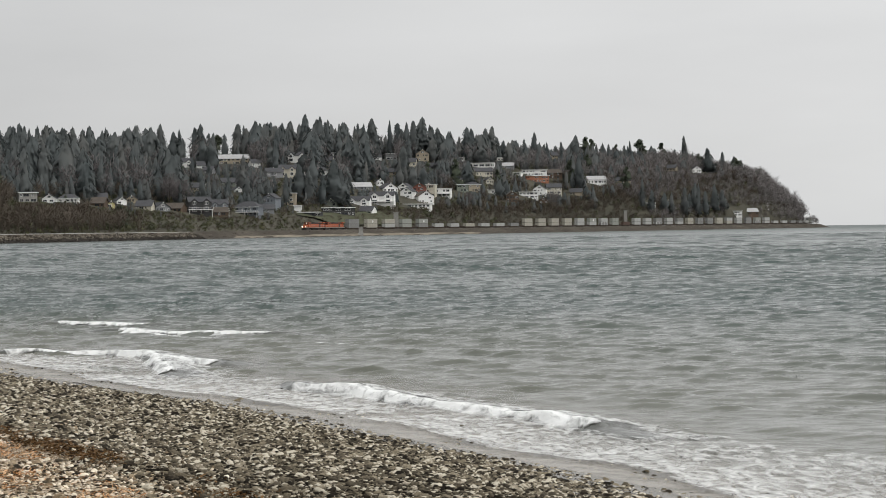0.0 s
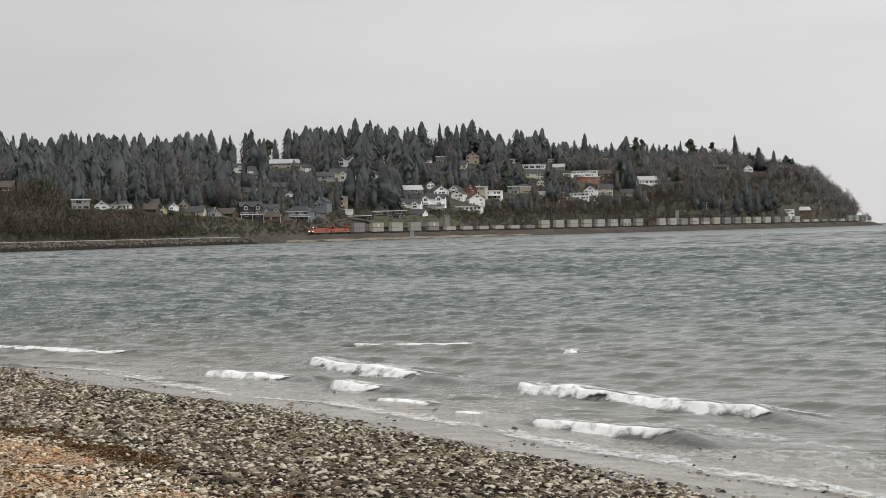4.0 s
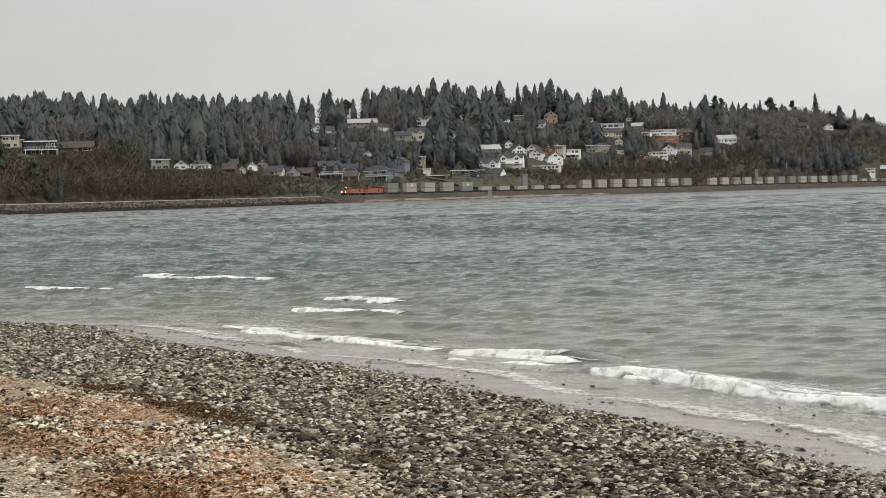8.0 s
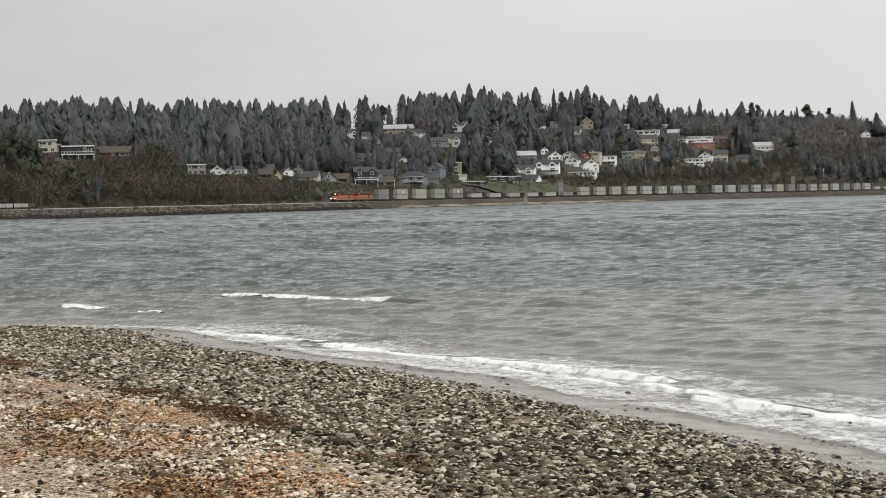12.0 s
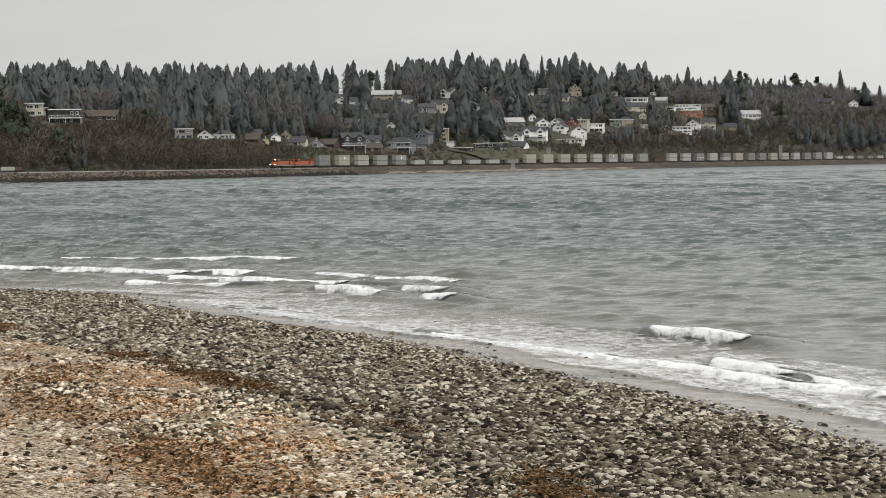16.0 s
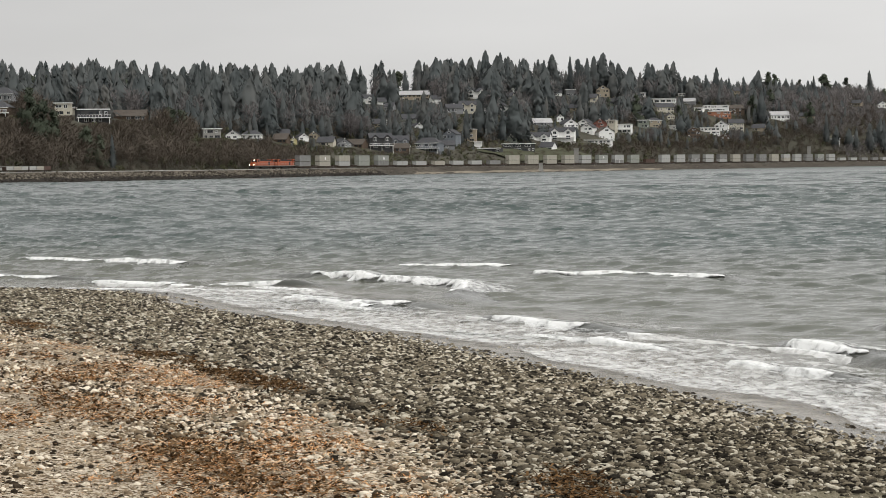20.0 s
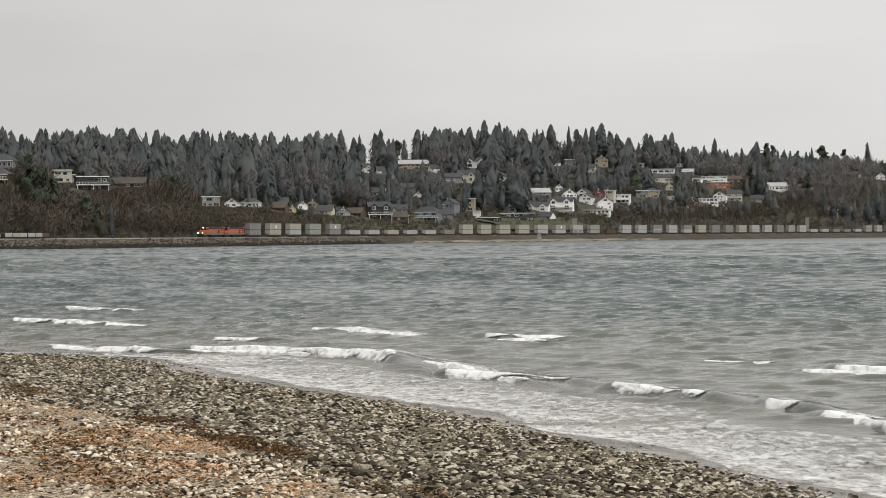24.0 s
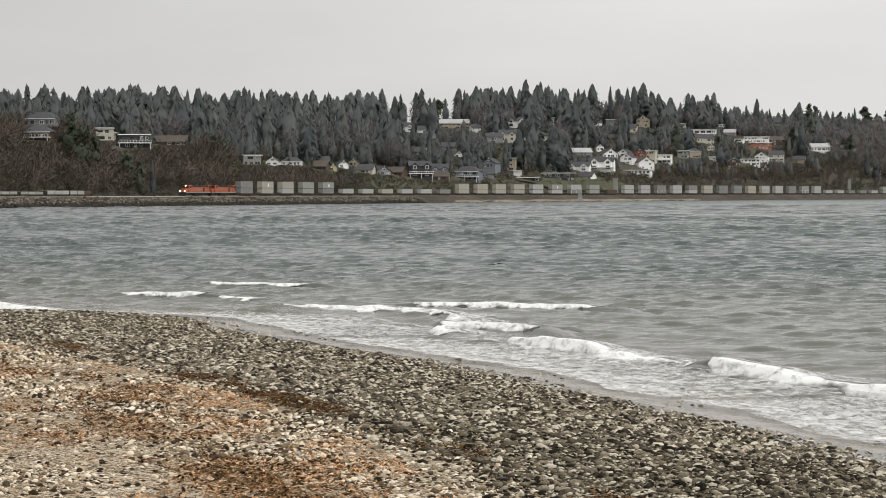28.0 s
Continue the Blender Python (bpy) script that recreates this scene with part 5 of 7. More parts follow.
def parked_cars():
    """Low pale gondola wagons standing on the line ahead."""
    tones = ("box_white", "box_sage", "box_red", "box_cream")
    for n, (s, tall) in enumerate(((323.6, 1.95), (303.6, 1.95), (281, 1.55), (259, 1.55))):
        r = new("flat_wagon")
        part("underframe", boxes((-9.7, 9.7, -1.35, 1.35, 0.42, 0.62), bevel=0.04), "rust_black", r)
        for k, x in enumerate((-6.4, 0.0, 6.4)):
            part("side_panel", boxes((x - 3.12, x + 3.12, -1.42, 1.42, 0.62, tall), bevel=0.06), tones[(k + 2 - n) % 4 if n < 1 else 3 * (k % 2) if n < 2 else 1 + 2 * (k % 2)], r)
        for x in (-9.6, -3.2, 3.2, 9.6):
            part("side_post", boxes((x - 0.1, x + 0.1, -1.47, 1.47, 0.6, tall - 0.06), bevel=0.03), "rust_black", r)
        for x in (-7.2, 7.2):
            bogie(r, x, 2, 0.36)
        tagged(r, "low weathered off-white wagon with a reddish panel parked on the railway" if n < 2 else "low grey and white wagon parked on the railway", "rail car", "parked wagons")
        r.matrix_basis = at_rail(s)


def railway():
    for off, name in ((-0.75, "rail"), (0.75, "rail")):
        pts = TRACK[0]
        d = np.gradient(pts, axis=0)
        d /= np.hypot(*d.T)[:, None]
        c = np.stack([pts[:, 0] - d[:, 1] * off, pts[:, 1] + d[:, 0] * off], 1)
        vs, n = [], len(c)
        for q, t in zip(c, d):
            for w, z in ((-0.05, RAIL - 0.2), (-0.05, RAIL + 0.28), (0.05, RAIL + 0.28), (0.05, RAIL - 0.2)):
                vs.append((q[0] - t[1] * w, q[1] + t[0] * w, z))
        fs = [[4 * i + a, 4 * i + b, 4 * i + 4 + b, 4 * i + 4 + a] for i in range(n - 1) for a, b in ((0, 1), (1, 2), (2, 3))]
        tagged(piece(name, mesh_of("rail", vs, np.array(fs), "steel")), "worn steel railway rail on a gravel bed", "rail", kind="structure")
    s = TRACK[1][:-1]
    cols = np.array([-3.2, -2.0, 2.0, 3.2])
    px_, py_ = TRACK[0][:-1, 0], TRACK[0][:-1, 1]
    d = np.gradient(TRACK[0][:-1], axis=0)
    d /= np.hypot(*d.T)[:, None]
    gx, gy = px_[:, None] - cols * d[:, 1:2], py_[:, None] + cols * d[:, 0:1]
    gz = np.repeat(np.array([[RAIL - 0.3, RAIL + 0.1, RAIL + 0.1, RAIL - 0.3]]), len(s), 0)
    tagged(piece("ballast", grid_mesh("ballast", gx, gy, gz, "ballast", False)), "grey-brown railway ballast bed", "ballast", kind="structure")


# ---------------------------------------------------------------- waves
TO_SHORE = Vector((-0.9, -0.436, 0))
WAVES = []          # running waves: object, time, distance from shore at that time, first and last moment of froth
FROTH = []


def crest_points(y0, y1, out, step):
    """Plan points along the shore between two depths y, moved off into the bay."""
    pts, run = SHORE
    ok = (pts[:, 1] >= y0) & (pts[:, 1] <= y1)
    r = run[ok]
    s = np.arange(r[0], r[-1], step)
    x, y = np.interp(s, run, pts[:, 0]), np.interp(s, run, pts[:, 1])
    return x - TO_SHORE.x * out, y - TO_SHORE.y * out, s


def ridge_height(q):
    """Cross section of a wave: a long back and a steep front (q from the crest, positive towards the shore)."""
    return np.where(q < 0, np.exp(-(q / 0.95) ** 2), np.exp(-(q / 0.26) ** 2))


def breaker(t, y0, y1, out0, out1, start, end, height=0.27, seed=0):
    """A wave on its way ashore: at time t its froth lies between two places along the shore, each at its own distance off it."""
    seed = seed or int(t * 10 + y0 * 7 + out0 * 3)
    if end - start < 2.3:
        start, end = max(start, t - 0.65), min(end, t + 0.65)
    root = new("breaking_wave")
    pts, run = SHORE
    r1, r0 = np.interp([y1, y0], pts[:, 1], run)
    span = abs(r0 - r1)
    side = 0.8 + 0.22 * span          # the ridge runs on past its froth
    s = np.arange(min(r0, r1) - side, max(r0, r1) + side, 0.25)
    off = np.interp(s, [min(r0, r1), max(r0, r1)], [out1, out0] if r1 < r0 else [out0, out1])
    off = np.where(s > max(r0, r1), off + 0.25 * (s - max(r0, r1)), off)
    x, y = np.interp(s, run, pts[:, 0]) - TO_SHORE.x * off, np.interp(s, run, pts[:, 1]) - TO_SHORE.y * off
    k = np.linspace(0, 1, len(s))
    wob = np.array([noise.noise((a * 0.35, seed * 3.1, 0)) * 0.3 + noise.noise((a * 1.1, seed * 1.7, 5)) * 0.14 for a in s])
    tall = height * np.minimum(1, np.sin(k * math.pi) * 1.8) * np.array([max(0.2, 0.85 + 0.45 * noise.noise((a * 0.3, seed * 5.3, 2)) + 0.25 * noise.noise((a * 1.1, seed * 2.3, 6))) for a in s])
    q = np.linspace(-2.6, 1.2, 26)
    gx = x[:, None] + TO_SHORE.x * (q[None] + wob[:, None])
    gy = y[:, None] + TO_SHORE.y * (q[None] + wob[:, None])
    fine = np.array([[0.03 * noise.noise((a * 1.3, b * 1.3, seed)) + 0.02 * noise.noise((a * 3.4, b * 3.4, seed + 3)) for a, b in zip(r_, c_)] for r_, c_ in zip(gx, gy)])
    gz = tall[:, None] * ridge_height(q)[None] + fine * np.minimum(1, tall[:, None] / 0.1) - 0.06
    piece("ridge", grid_mesh("ridge", gx, gy, gz, "surf"), root, None, "dark grey-green wave ridge")
    ss = np.arange(min(r0, r1), max(r0, r1), 0.1)
    if len(ss) > 3:
        fx, fy = np.interp(ss, s, x), np.interp(ss, s, y)
        w2, t2 = np.interp(ss, s, wob), np.interp(ss, s, tall)
        kk = np.linspace(0, 1, len(ss))
        ends = np.clip(np.minimum(kk, 1 - kk) * len(ss) * 0.1 / 0.7, 0, 1) ** 0.6
        ends = ends * np.clip(np.array([0.8 + 1.1 * noise.noise((u1 * 0.55, 3, seed)) + 0.35 * noise.noise((u1 * 2.1, 8, seed)) for u1 in ss]), 0.16, 1)
        fq = np.linspace(-0.3, 0.8, 15)
        lump = np.array([[noise.noise((u1 * 1.8, v1 * 3.0, seed)) + 0.6 * noise.noise((u1 * 6, v1 * 8, seed + 4)) for v1 in fq] for u1 in ss])
        reach = (0.4 + 0.5 * np.array([0.5 + 0.7 * noise.noise((u1 * 0.5, 9, seed)) for u1 in ss])) * ends
        qq = np.where(fq[None] > 0, fq[None] * reach[:, None], fq[None] * ends[:, None])
        fz = t2[:, None] * ridge_height(qq) - 0.05 + (0.02 + 0.022 * lump) * np.sin(np.linspace(0.25, 1, 15) * math.pi)[None] ** 0.5 * ends[:, None]
        fz += 0.03 * ends[:, None] * (fq[None] > 0.1)
        me = grid_mesh("froth", fx[:, None] + TO_SHORE.x * (qq + w2[:, None]), fy[:, None] + TO_SHORE.y * (qq + w2[:, None]), fz, "lace" if (out0 + out1) / 2 < 1.2 else "foam")
        body = np.minimum(np.minimum(np.linspace(0, 4.2, 15), np.linspace(3.0, 0, 15))[None], (ends * 3)[:, None])
        me.attributes.new("body", "FLOAT", "POINT").data.foreach_set("value", np.clip(body, 0, 1).astype(np.float32).ravel())
        piece("froth", me, root, None, "white tumbling froth")
        lq = np.linspace(-2.4, -0.1, 9)
        lx = fx[::3, None] + TO_SHORE.x * (lq[None] + w2[::3, None])
        ly = fy[::3, None] + TO_SHORE.y * (lq[None] + w2[::3, None])
        me = grid_mesh("trailing_foam", lx, ly, t2[::3, None] * ridge_height(lq)[None] - 0.02 + 0 * lx, "lace")
        body = np.minimum(np.linspace(0.0, 0.9, 9)[None], (ends[::3] * 1.5)[:, None])
        me.attributes.new("body", "FLOAT", "POINT").data.foreach_set("value", np.clip(body, 0, 1).astype(np.float32).ravel())
        piece("trailing_foam", me, root, None, "thin lacy foam")
    tagged(root, "breaking grey-green wave with white froth near the beach" if out0 < 12 else "small whitecap on the choppy bay", "wave", "waves in the bay")
    WAVES.append((root, t, (out0 + out1) / 2, start, end, height))
    return root


def wash(arrive, y0, y1, seed=1, reach=1.0):
    """A thin sheet of froth that runs up the beach and slides back, torn into lengths."""
    ob = new("swash")
    x, y, s = crest_points(y0, y1, 0, 0.3)
    q = np.linspace(-3.2, 0.5, 18)
    edge = np.array([0.45 * noise.noise((a * 0.3, seed, 1)) + 0.15 * noise.noise((a * 1.1, seed, 8)) for a in s])
    cuts = [int(len(s) * c) for c in (0, 0.3 + 0.05 * math.sin(seed), 0.62 + 0.06 * math.cos(seed * 2), 1)]
    for a, b in zip(cuts[:-1], cuts[1:]):
        k = np.linspace(0, 1, b - a)
        gx = x[a:b, None] + TO_SHORE.x * (q[None] + edge[a:b, None])
        gy = y[a:b, None] + TO_SHORE.y * (q[None] + edge[a:b, None])
        gz = 0.08 + np.where(q > -0.6, (q + 0.6) * 0.055, 0.0)[None] + 0 * gx
        me = grid_mesh("foam_sheet", gx, gy, gz, "lace")
        body = np.minimum(np.linspace(0, 1.0, 18), np.array([1] * 16 + [0.9, 0.3]))[None] * np.minimum(1, np.sin(k * math.pi) * 5)[:, None]
        me.attributes.new("body", "FLOAT", "POINT").data.foreach_set("value", np.clip(body, 0, 1).astype(np.float32).ravel())
        piece("foam_sheet", me, ob)
    tagged(ob, "thin lacy white foam sliding over wet stones", "foam", "waves in the bay")
    FROTH.append((ob, arrive, reach))


# ---------------------------------------------------------------- building it
hillside()
seabed()
# added out of view to keep low sky light off the beach
light_blocking_bank()
SEA = sea()
railway()

# houses: plan place, floor height, width, height of eaves, depth, turn
house(-204.5, 1028.4, 18.8, 9.0, 5.9, 9.0, 10, "flat", "concrete", "pale")
house(-194.1, 1087.3, 19.4, 10.1, 3.0, 9.0, -7, "hip", "white", "slate")
house(-198.5, 1057.5, 19.0, 7.2, 2.4, 8.0, -5, "gable", "white", "slate")
house(-185.6, 1135.4, 20.0, 7.1, 2.4, 9.0, 0, "side", "grey", "slate")
house(-180.8, 1101.8, 17.1, 7.5, 2.4, 9.0, -15, "side", "brown", "shake")
house(-176.8, 1109.0, 16.8, 4.5, 2.4, 6.0, 20, "gable", "yellow", "slate")
house(-176.5, 1145.6, 19.0, 5.6, 2.4, 6.2, 17, "gable", "white", "slate")
house(-162.7, 1145.0, 15.8, 8.7, 2.4, 9.0, -13, "side", "cream", "slate")
house(-156.0, 1154.2, 15.0, 8.5, 2.4, 9.3, 22, "gable", "grey", "slate")
house(-148.8, 1167.1, 14.6, 9.8, 2.4, 9.0, -22, "side", "brown", "shake")
house(-137.0, 1176.6, 12.8, 12.8, 9.0, 9.0, 10, "two", "dark", "slate", deck=True)
house(-128.0, 1195.7, 12.6, 10.0, 7.6, 9.0, 8, "two", "blue", "slate", deck=True)
house(-113.3, 1223.3, 12.4, 14.9, 6.3, 9.0, -20, "hip", "blue", "slate", deck=True)
house(-104.4, 1278.5, 16.9, 8.6, 7.9, 9.5, -21, "gable", "blue", "slate")
house(-94.9, 1309.1, 19.0, 7.1, 9.2, 9.0, -5, "flat", "beige", "pale")
house(-80.8, 1280.0, 11.8, 13.8, 3.2, 9.0, -11, "flat", "dark", "slate")
house(-65.5, 1314.9, 12.6, 20.6, 5.7, 9.0, 3, "flat", "dark", "pale")
house(-70.9, 1344.1, 18.4, 7.3, 3.8, 8.0, -10, "gable", "sage", "slate")
house(-54.7, 1377.4, 19.0, 14.9, 4.5, 9.0, -10, "two", "white", "slate")
house(-40.2, 1403.9, 19.3, 16.6, 8.1, 9.0, -8, "two", "white", "slate", deck=True)
house(-23.6, 1464.6, 25.0, 8.7, 5.9, 9.5, -19, "gable", "white", "slate")
house(-15.8, 1495.0, 28.0, 9.3, 6.3, 10.2, -2, "gable", "red", "rust")
house(-12.9, 1463.9, 21.5, 11.4, 5.9, 12.0, 18, "gable", "white", "shake")
house(-7.6, 1498.5, 26.2, 6.5, 10.6, 9.0, -11, "flat", "cream", "pale", chimney=True)
house(1.1, 1512.5, 26.2, 11.0, 7.4, 9.0, -8, "flat", "white", "pale", deck=True)
house(14.6, 1558.4, 30.7, 8.8, 6.4, 9.0, 10, "flat", "sage", "pale")
house(23.0, 1572.3, 30.8, 9.3, 6.6, 9.0, 21, "hip", "beige", "slate")
house(-56.4, 1447.4, 31.1, 14.0, 2.4, 9.0, 16, "side", "grey", "pale")
house(-38.3, 1469.5, 29.8, 11.1, 3.2, 12.0, 22, "gable", "white", "slate")
house(-26.4, 1495.1, 31.1, 9.7, 2.5, 10.6, -17, "gable", "white", "slate")
house(52.2, 1576.5, 22.8, 9.8, 5.8, 10.7, 9, "gable", "brown", "shake")
house(66.8, 1615.1, 26.0, 14.8, 5.8, 9.0, 1, "flat", "white", "pale")
house(77.3, 1649.8, 29.3, 10.2, 5.2, 11.3, -6, "gable", "white", "slate")
house(89.0, 1666.1, 29.7, 11.7, 6.7, 9.0, 7, "side", "cream", "slate")
house(76.0, 1726.8, 46.4, 20.5, 5.3, 9.0, 8, "flat", "white", "pale")
house(77.3, 1696.7, 40.1, 18.3, 6.1, 9.0, 8, "flat", "terracotta", "slate")
house(92.5, 1734.0, 43.8, 12.2, 5.6, 9.0, 17, "side", "brown", "shake")
house(128.8, 1751.8, 39.0, 16.1, 4.8, 9.0, 18, "side", "white", "pale")
house(155.0, 1783.8, 40.0, 12.6, 3.0, 9.0, -6, "side", "beige", "slate")
house(33.5, 1724.2, 53.1, 20.5, 4.8, 9.0, -5, "flat", "white", "pale")
house(32.1, 1660.2, 44.6, 14.3, 4.8, 9.0, 21, "side", "cream", "slate")
house(-107.0, 1530.8, 52.6, 15.3, 6.9, 9.0, 8, "two", "white", "slate", chimney=True)
house(-106.6, 1444.6, 39.8, 11.7, 7.6, 9.0, -2, "two", "cream", "slate")
house(-222.3, 1643.5, 60.1, 14.8, 6.9, 9.0, 11, "flat", "sage", "pale")
house(-182.8, 1477.2, 48.7, 11.2, 5.1, 9.0, 10, "two", "white", "slate")
house(-270.4, 1668.7, 65.4, 8.7, 3.1, 9.0, 3, "side", "grey", "slate")
house(-152.9, 1524.9, 52.4, 24.0, 5.1, 9.0, 4, "side", "beige", "pale")
house(-83.2, 1588.3, 58.3, 7.7, 4.8, 9.0, -8, "flat", "white", "pale")
house(-83.7, 1560.3, 53.2, 6.3, 2.7, 9.0, -22, "side", "cream", "slate")
house(-51.7, 1637.7, 57.8, 7.1, 3.0, 9.0, 18, "side", "white", "slate")
house(-40.8, 1662.0, 58.7, 9.0, 5.5, 9.0, 10, "flat", "grey", "pale")
house(-23.6, 1638.3, 52.2, 7.9, 4.7, 9.0, -10, "side", "cream", "slate")
house(-15.9, 1695.7, 58.1, 10.5, 7.6, 11.6, 4, "gable", "beige", "slate")
house(251.7, 1972.5, 52.7, 15.0, 7.7, 9.0, 21, "hip", "grey", "slate")
house(232.9, 1916.5, 51.6, 8.3, 4.1, 9.2, 13, "gable", "white", "slate")
house(15.7, 1756.4, 60.2, 7.1, 3.5, 9.0, 2, "flat", "white", "pale")
house(-136.9, 1347.6, 32.9, 10.9, 2.8, 9.0, 0, "side", "sage", "slate")
house(-151.4, 1291.7, 28.7, 8.4, 2.6, 9.0, -9, "side", "beige", "slate")
house(-85.5, 1487.5, 42.2, 7.2, 4.9, 8.0, -20, "gable", "white", "slate")
house(-164.8, 1429.0, 46.5, 5.4, 2.4, 9.0, 7, "side", "white", "slate")
house(-152.8, 1309.6, 30.9, 8.5, 2.9, 9.0, 7, "flat", "white", "pale")
house(-117.9, 1449.1, 42.2, 7.1, 3.6, 7.8, 18, "gable", "white", "slate")
house(-3.1, 1725.3, 59.7, 6.1, 4.1, 6.7, -5, "gable", "white", "slate")
house(38.3, 1588.0, 29.3, 5.6, 3.6, 9.0, -10, "flat", "white", "pale")
house(104.5, 1937.7, 67.2, 6.8, 3.4, 9.0, 13, "side", "beige", "slate")
house(171.7, 1730.0, 18.9, 8.0, 4.4, 9.0, 10, "flat", "white", "pale")
house(191.1, 1761.9, 20.6, 7.6, 2.8, 8.4, -2, "gable", "beige", "slate")
house(213.5, 1795.9, 19.5, 9.3, 4.1, 9.0, -10, "flat", "white", "pale")
house(209.4, 1899.0, 52.8, 8.8, 3.8, 9.0, -18, "side", "beige", "slate")
house(-17.9, 1434.4, 18.2, 20.9, 2.8, 9.0, -10, "flat", "white", "pale")
house(-48.0, 1351.7, 13.5, 8.7, 2.4, 9.0, -22, "side", "white", "slate")
house(-128.9, 1312.8, 27.4, 5.7, 2.4, 6.3, 22, "gable", "white", "slate")
house(-173.5, 1170.4, 20.4, 5.7, 2.4, 6.3, -6, "gable", "beige", "slate")
house(108.4, 1685.0, 28.6, 10.0, 3.6, 9.0, -12, "side", "beige", "slate")
house(258.5, 1846.5, 11.2, 11.1, 5.2, 9.0, 10, "flat", "white", "pale")
house(275.1, 1874.4, 11.6, 14.3, 4.3, 9.0, 20, "side", "brown", "pale")
house(-255.1, 940.4, 29.0, 7.9, 6.8, 9.0, -2, "flat", "cream", "pale")
house(-254.4, 955.1, 29.4, 3.5, 4.5, 9.0, -6, "flat", "cream", "pale")
house(-232.8, 904.9, 24.5, 13.6, 7.2, 9.0, 8, "flat", "dark", "slate", deck=True)
house(-244.4, 1019.5, 28.5, 19.8, 2.7, 9.0, -11, "side", "brown", "shake")
house(-279.3, 925.2, 35.4, 14.0, 4.2, 9.0, -22, "hip", "grey", "slate")
house(-244.6, 804.0, 25.4, 11.3, 4.3, 9.0, -19, "hip", "brown", "slate", deck=True)
house(-115.9, 1436.0, 40.8, 11.7, 4.0, 8.0, 17, "side", "grey", "slate")
house(-44.6, 1480.0, 34.4, 5.2, 4.0, 8.0, 13, "gable", "white", "slate")
house(-126.6, 1190.0, 12.4, 8.4, 2.6, 8.0, 9, "side", "brown", "shake")
house(-142.3, 1186.0, 15.5, 11.0, 2.4, 8.0, 5, "flat", "white", "pale")
house(-105.7, 1250.0, 14.3, 10.2, 3.0, 8.0, 1, "side", "grey", "slate")
house(-89.5, 1296.0, 16.5, 4.6, 2.6, 8.0, -3, "flat", "white", "pale")
house(55.6, 1746.0, 52.9, 9.4, 3.0, 8.0, -7, "side", "grey", "pale")
house(61.8, 1702.0, 46.0, 6.9, 3.0, 8.0, -11, "flat", "white", "pale")
house(-7.2, 1640.0, 49.7, 6.7, 3.5, 8.0, -15, "side", "grey", "slate")
house(-61.4, 1556.0, 48.9, 5.5, 4.0, 8.0, -19, "gable", "cream", "slate")
house(-132.7, 1482.0, 49.4, 6.4, 3.0, 8.0, 18, "side", "white", "slate")
house(-197.6, 1518.0, 51.4, 5.8, 4.0, 8.0, 14, "gable", "white", "slate")
house(51.5, 1814.0, 61.7, 7.9, 3.0, 8.0, 10, "flat", "white", "pale")
house(77.4, 1606.0, 21.6, 7.0, 3.0, 8.0, 6, "gable", "brown", "shake")
house(-36.3, 1558.0, 43.8, 5.9, 3.0, 8.0, -2, "side", "beige", "slate")
house(-94.5, 1448.0, 39.1, 5.5, 3.5, 8.0, -6, "gable", "grey", "slate")
house(12.4, 1582.0, 36.6, 6.0, 3.0, 8.0, -10, "side", "cream", "slate")
house(114.7, 1726.0, 37.7, 7.5, 3.0, 8.0, -14, "side", "grey", "slate")
house(-155.4, 1398.0, 42.1, 6.1, 3.0, 8.0, -18, "side", "grey", "slate")
house(-246.9, 1636.0, 59.0, 6.3, 3.0, 8.0, 19, "flat", "white", "pale")
house(36.3, 1624.0, 37.9, 6.1, 3.5, 8.0, 15, "gable", "cream", "slate")

# trees that stand out by themselves
tree("fir_tree", -301, 1126, 25.9)
tree("fir_tree", -295, 1142, 25.0)
tree("fir_tree", -292, 1149, 25.7)
tree("cedar_tree", -287, 1165, 23.4)
tree("cedar_tree", -284, 1172, 22.1)
tree("fir_tree", -280, 1183, 28.4)
tree("fir_tree", -275, 1197, 26.9)
tree("fir_tree", -271, 1206, 28.0)
tree("fir_tree", -266, 1217, 24.9)
tree("fir_tree", -261, 1231, 26.0)
tree("fir_tree", -255, 1244, 28.2)
tree("fir_tree", -248, 1260, 27.1)
tree("fir_tree", -242, 1273, 27.9)
tree("fir_tree", -239, 1280, 28.7)
tree("fir_tree", -234, 1289, 28.4)
tree("fir_tree", -296, 1678, 25.7)
tree("fir_tree", -278, 1669, 25.5)
tree("cedar_tree", -266, 1663, 22.4)
tree("cedar_tree", -256, 1658, 20.3)
tree("fir_tree", -232, 1644, 26.7)
tree("fir_tree", -226, 1642, 23.8)
tree("fir_tree", -220, 1637, 29.8)
tree("fir_tree", -209, 1633, 23.2)
tree("fir_tree", -204, 1631, 25.3)
tree("fir_tree", -191, 1623, 26.6)
tree("fir_tree", -186, 1621, 29.1)
tree("cedar_tree", -173, 1615, 22.9)
tree("fir_tree", -156, 1604, 28.9)
tree("fir_tree", -151, 1603, 27.4)
tree("fir_tree", -131, 1593, 29.3)
tree("fir_tree", -120, 1585, 28.5)
tree("fir_tree", -115, 1584, 29.6)
tree("fir_tree", -103, 1577, 34.6)
tree("fir_tree", -91, 1571, 32.9)
tree("fir_tree", -86, 1578, 26.6)
tree("fir_tree", -78, 1592, 27.9)
tree("fir_tree", -74, 1644, 25.1)
tree("fir_tree", -54, 1639, 32.4)
tree("fir_tree", -60, 1627, 28.0)
tree("fir_tree", -41, 1666, 31.3)
tree("fir_tree", -35, 1678, 29.2)
tree("fir_tree", -28, 1690, 30.2)
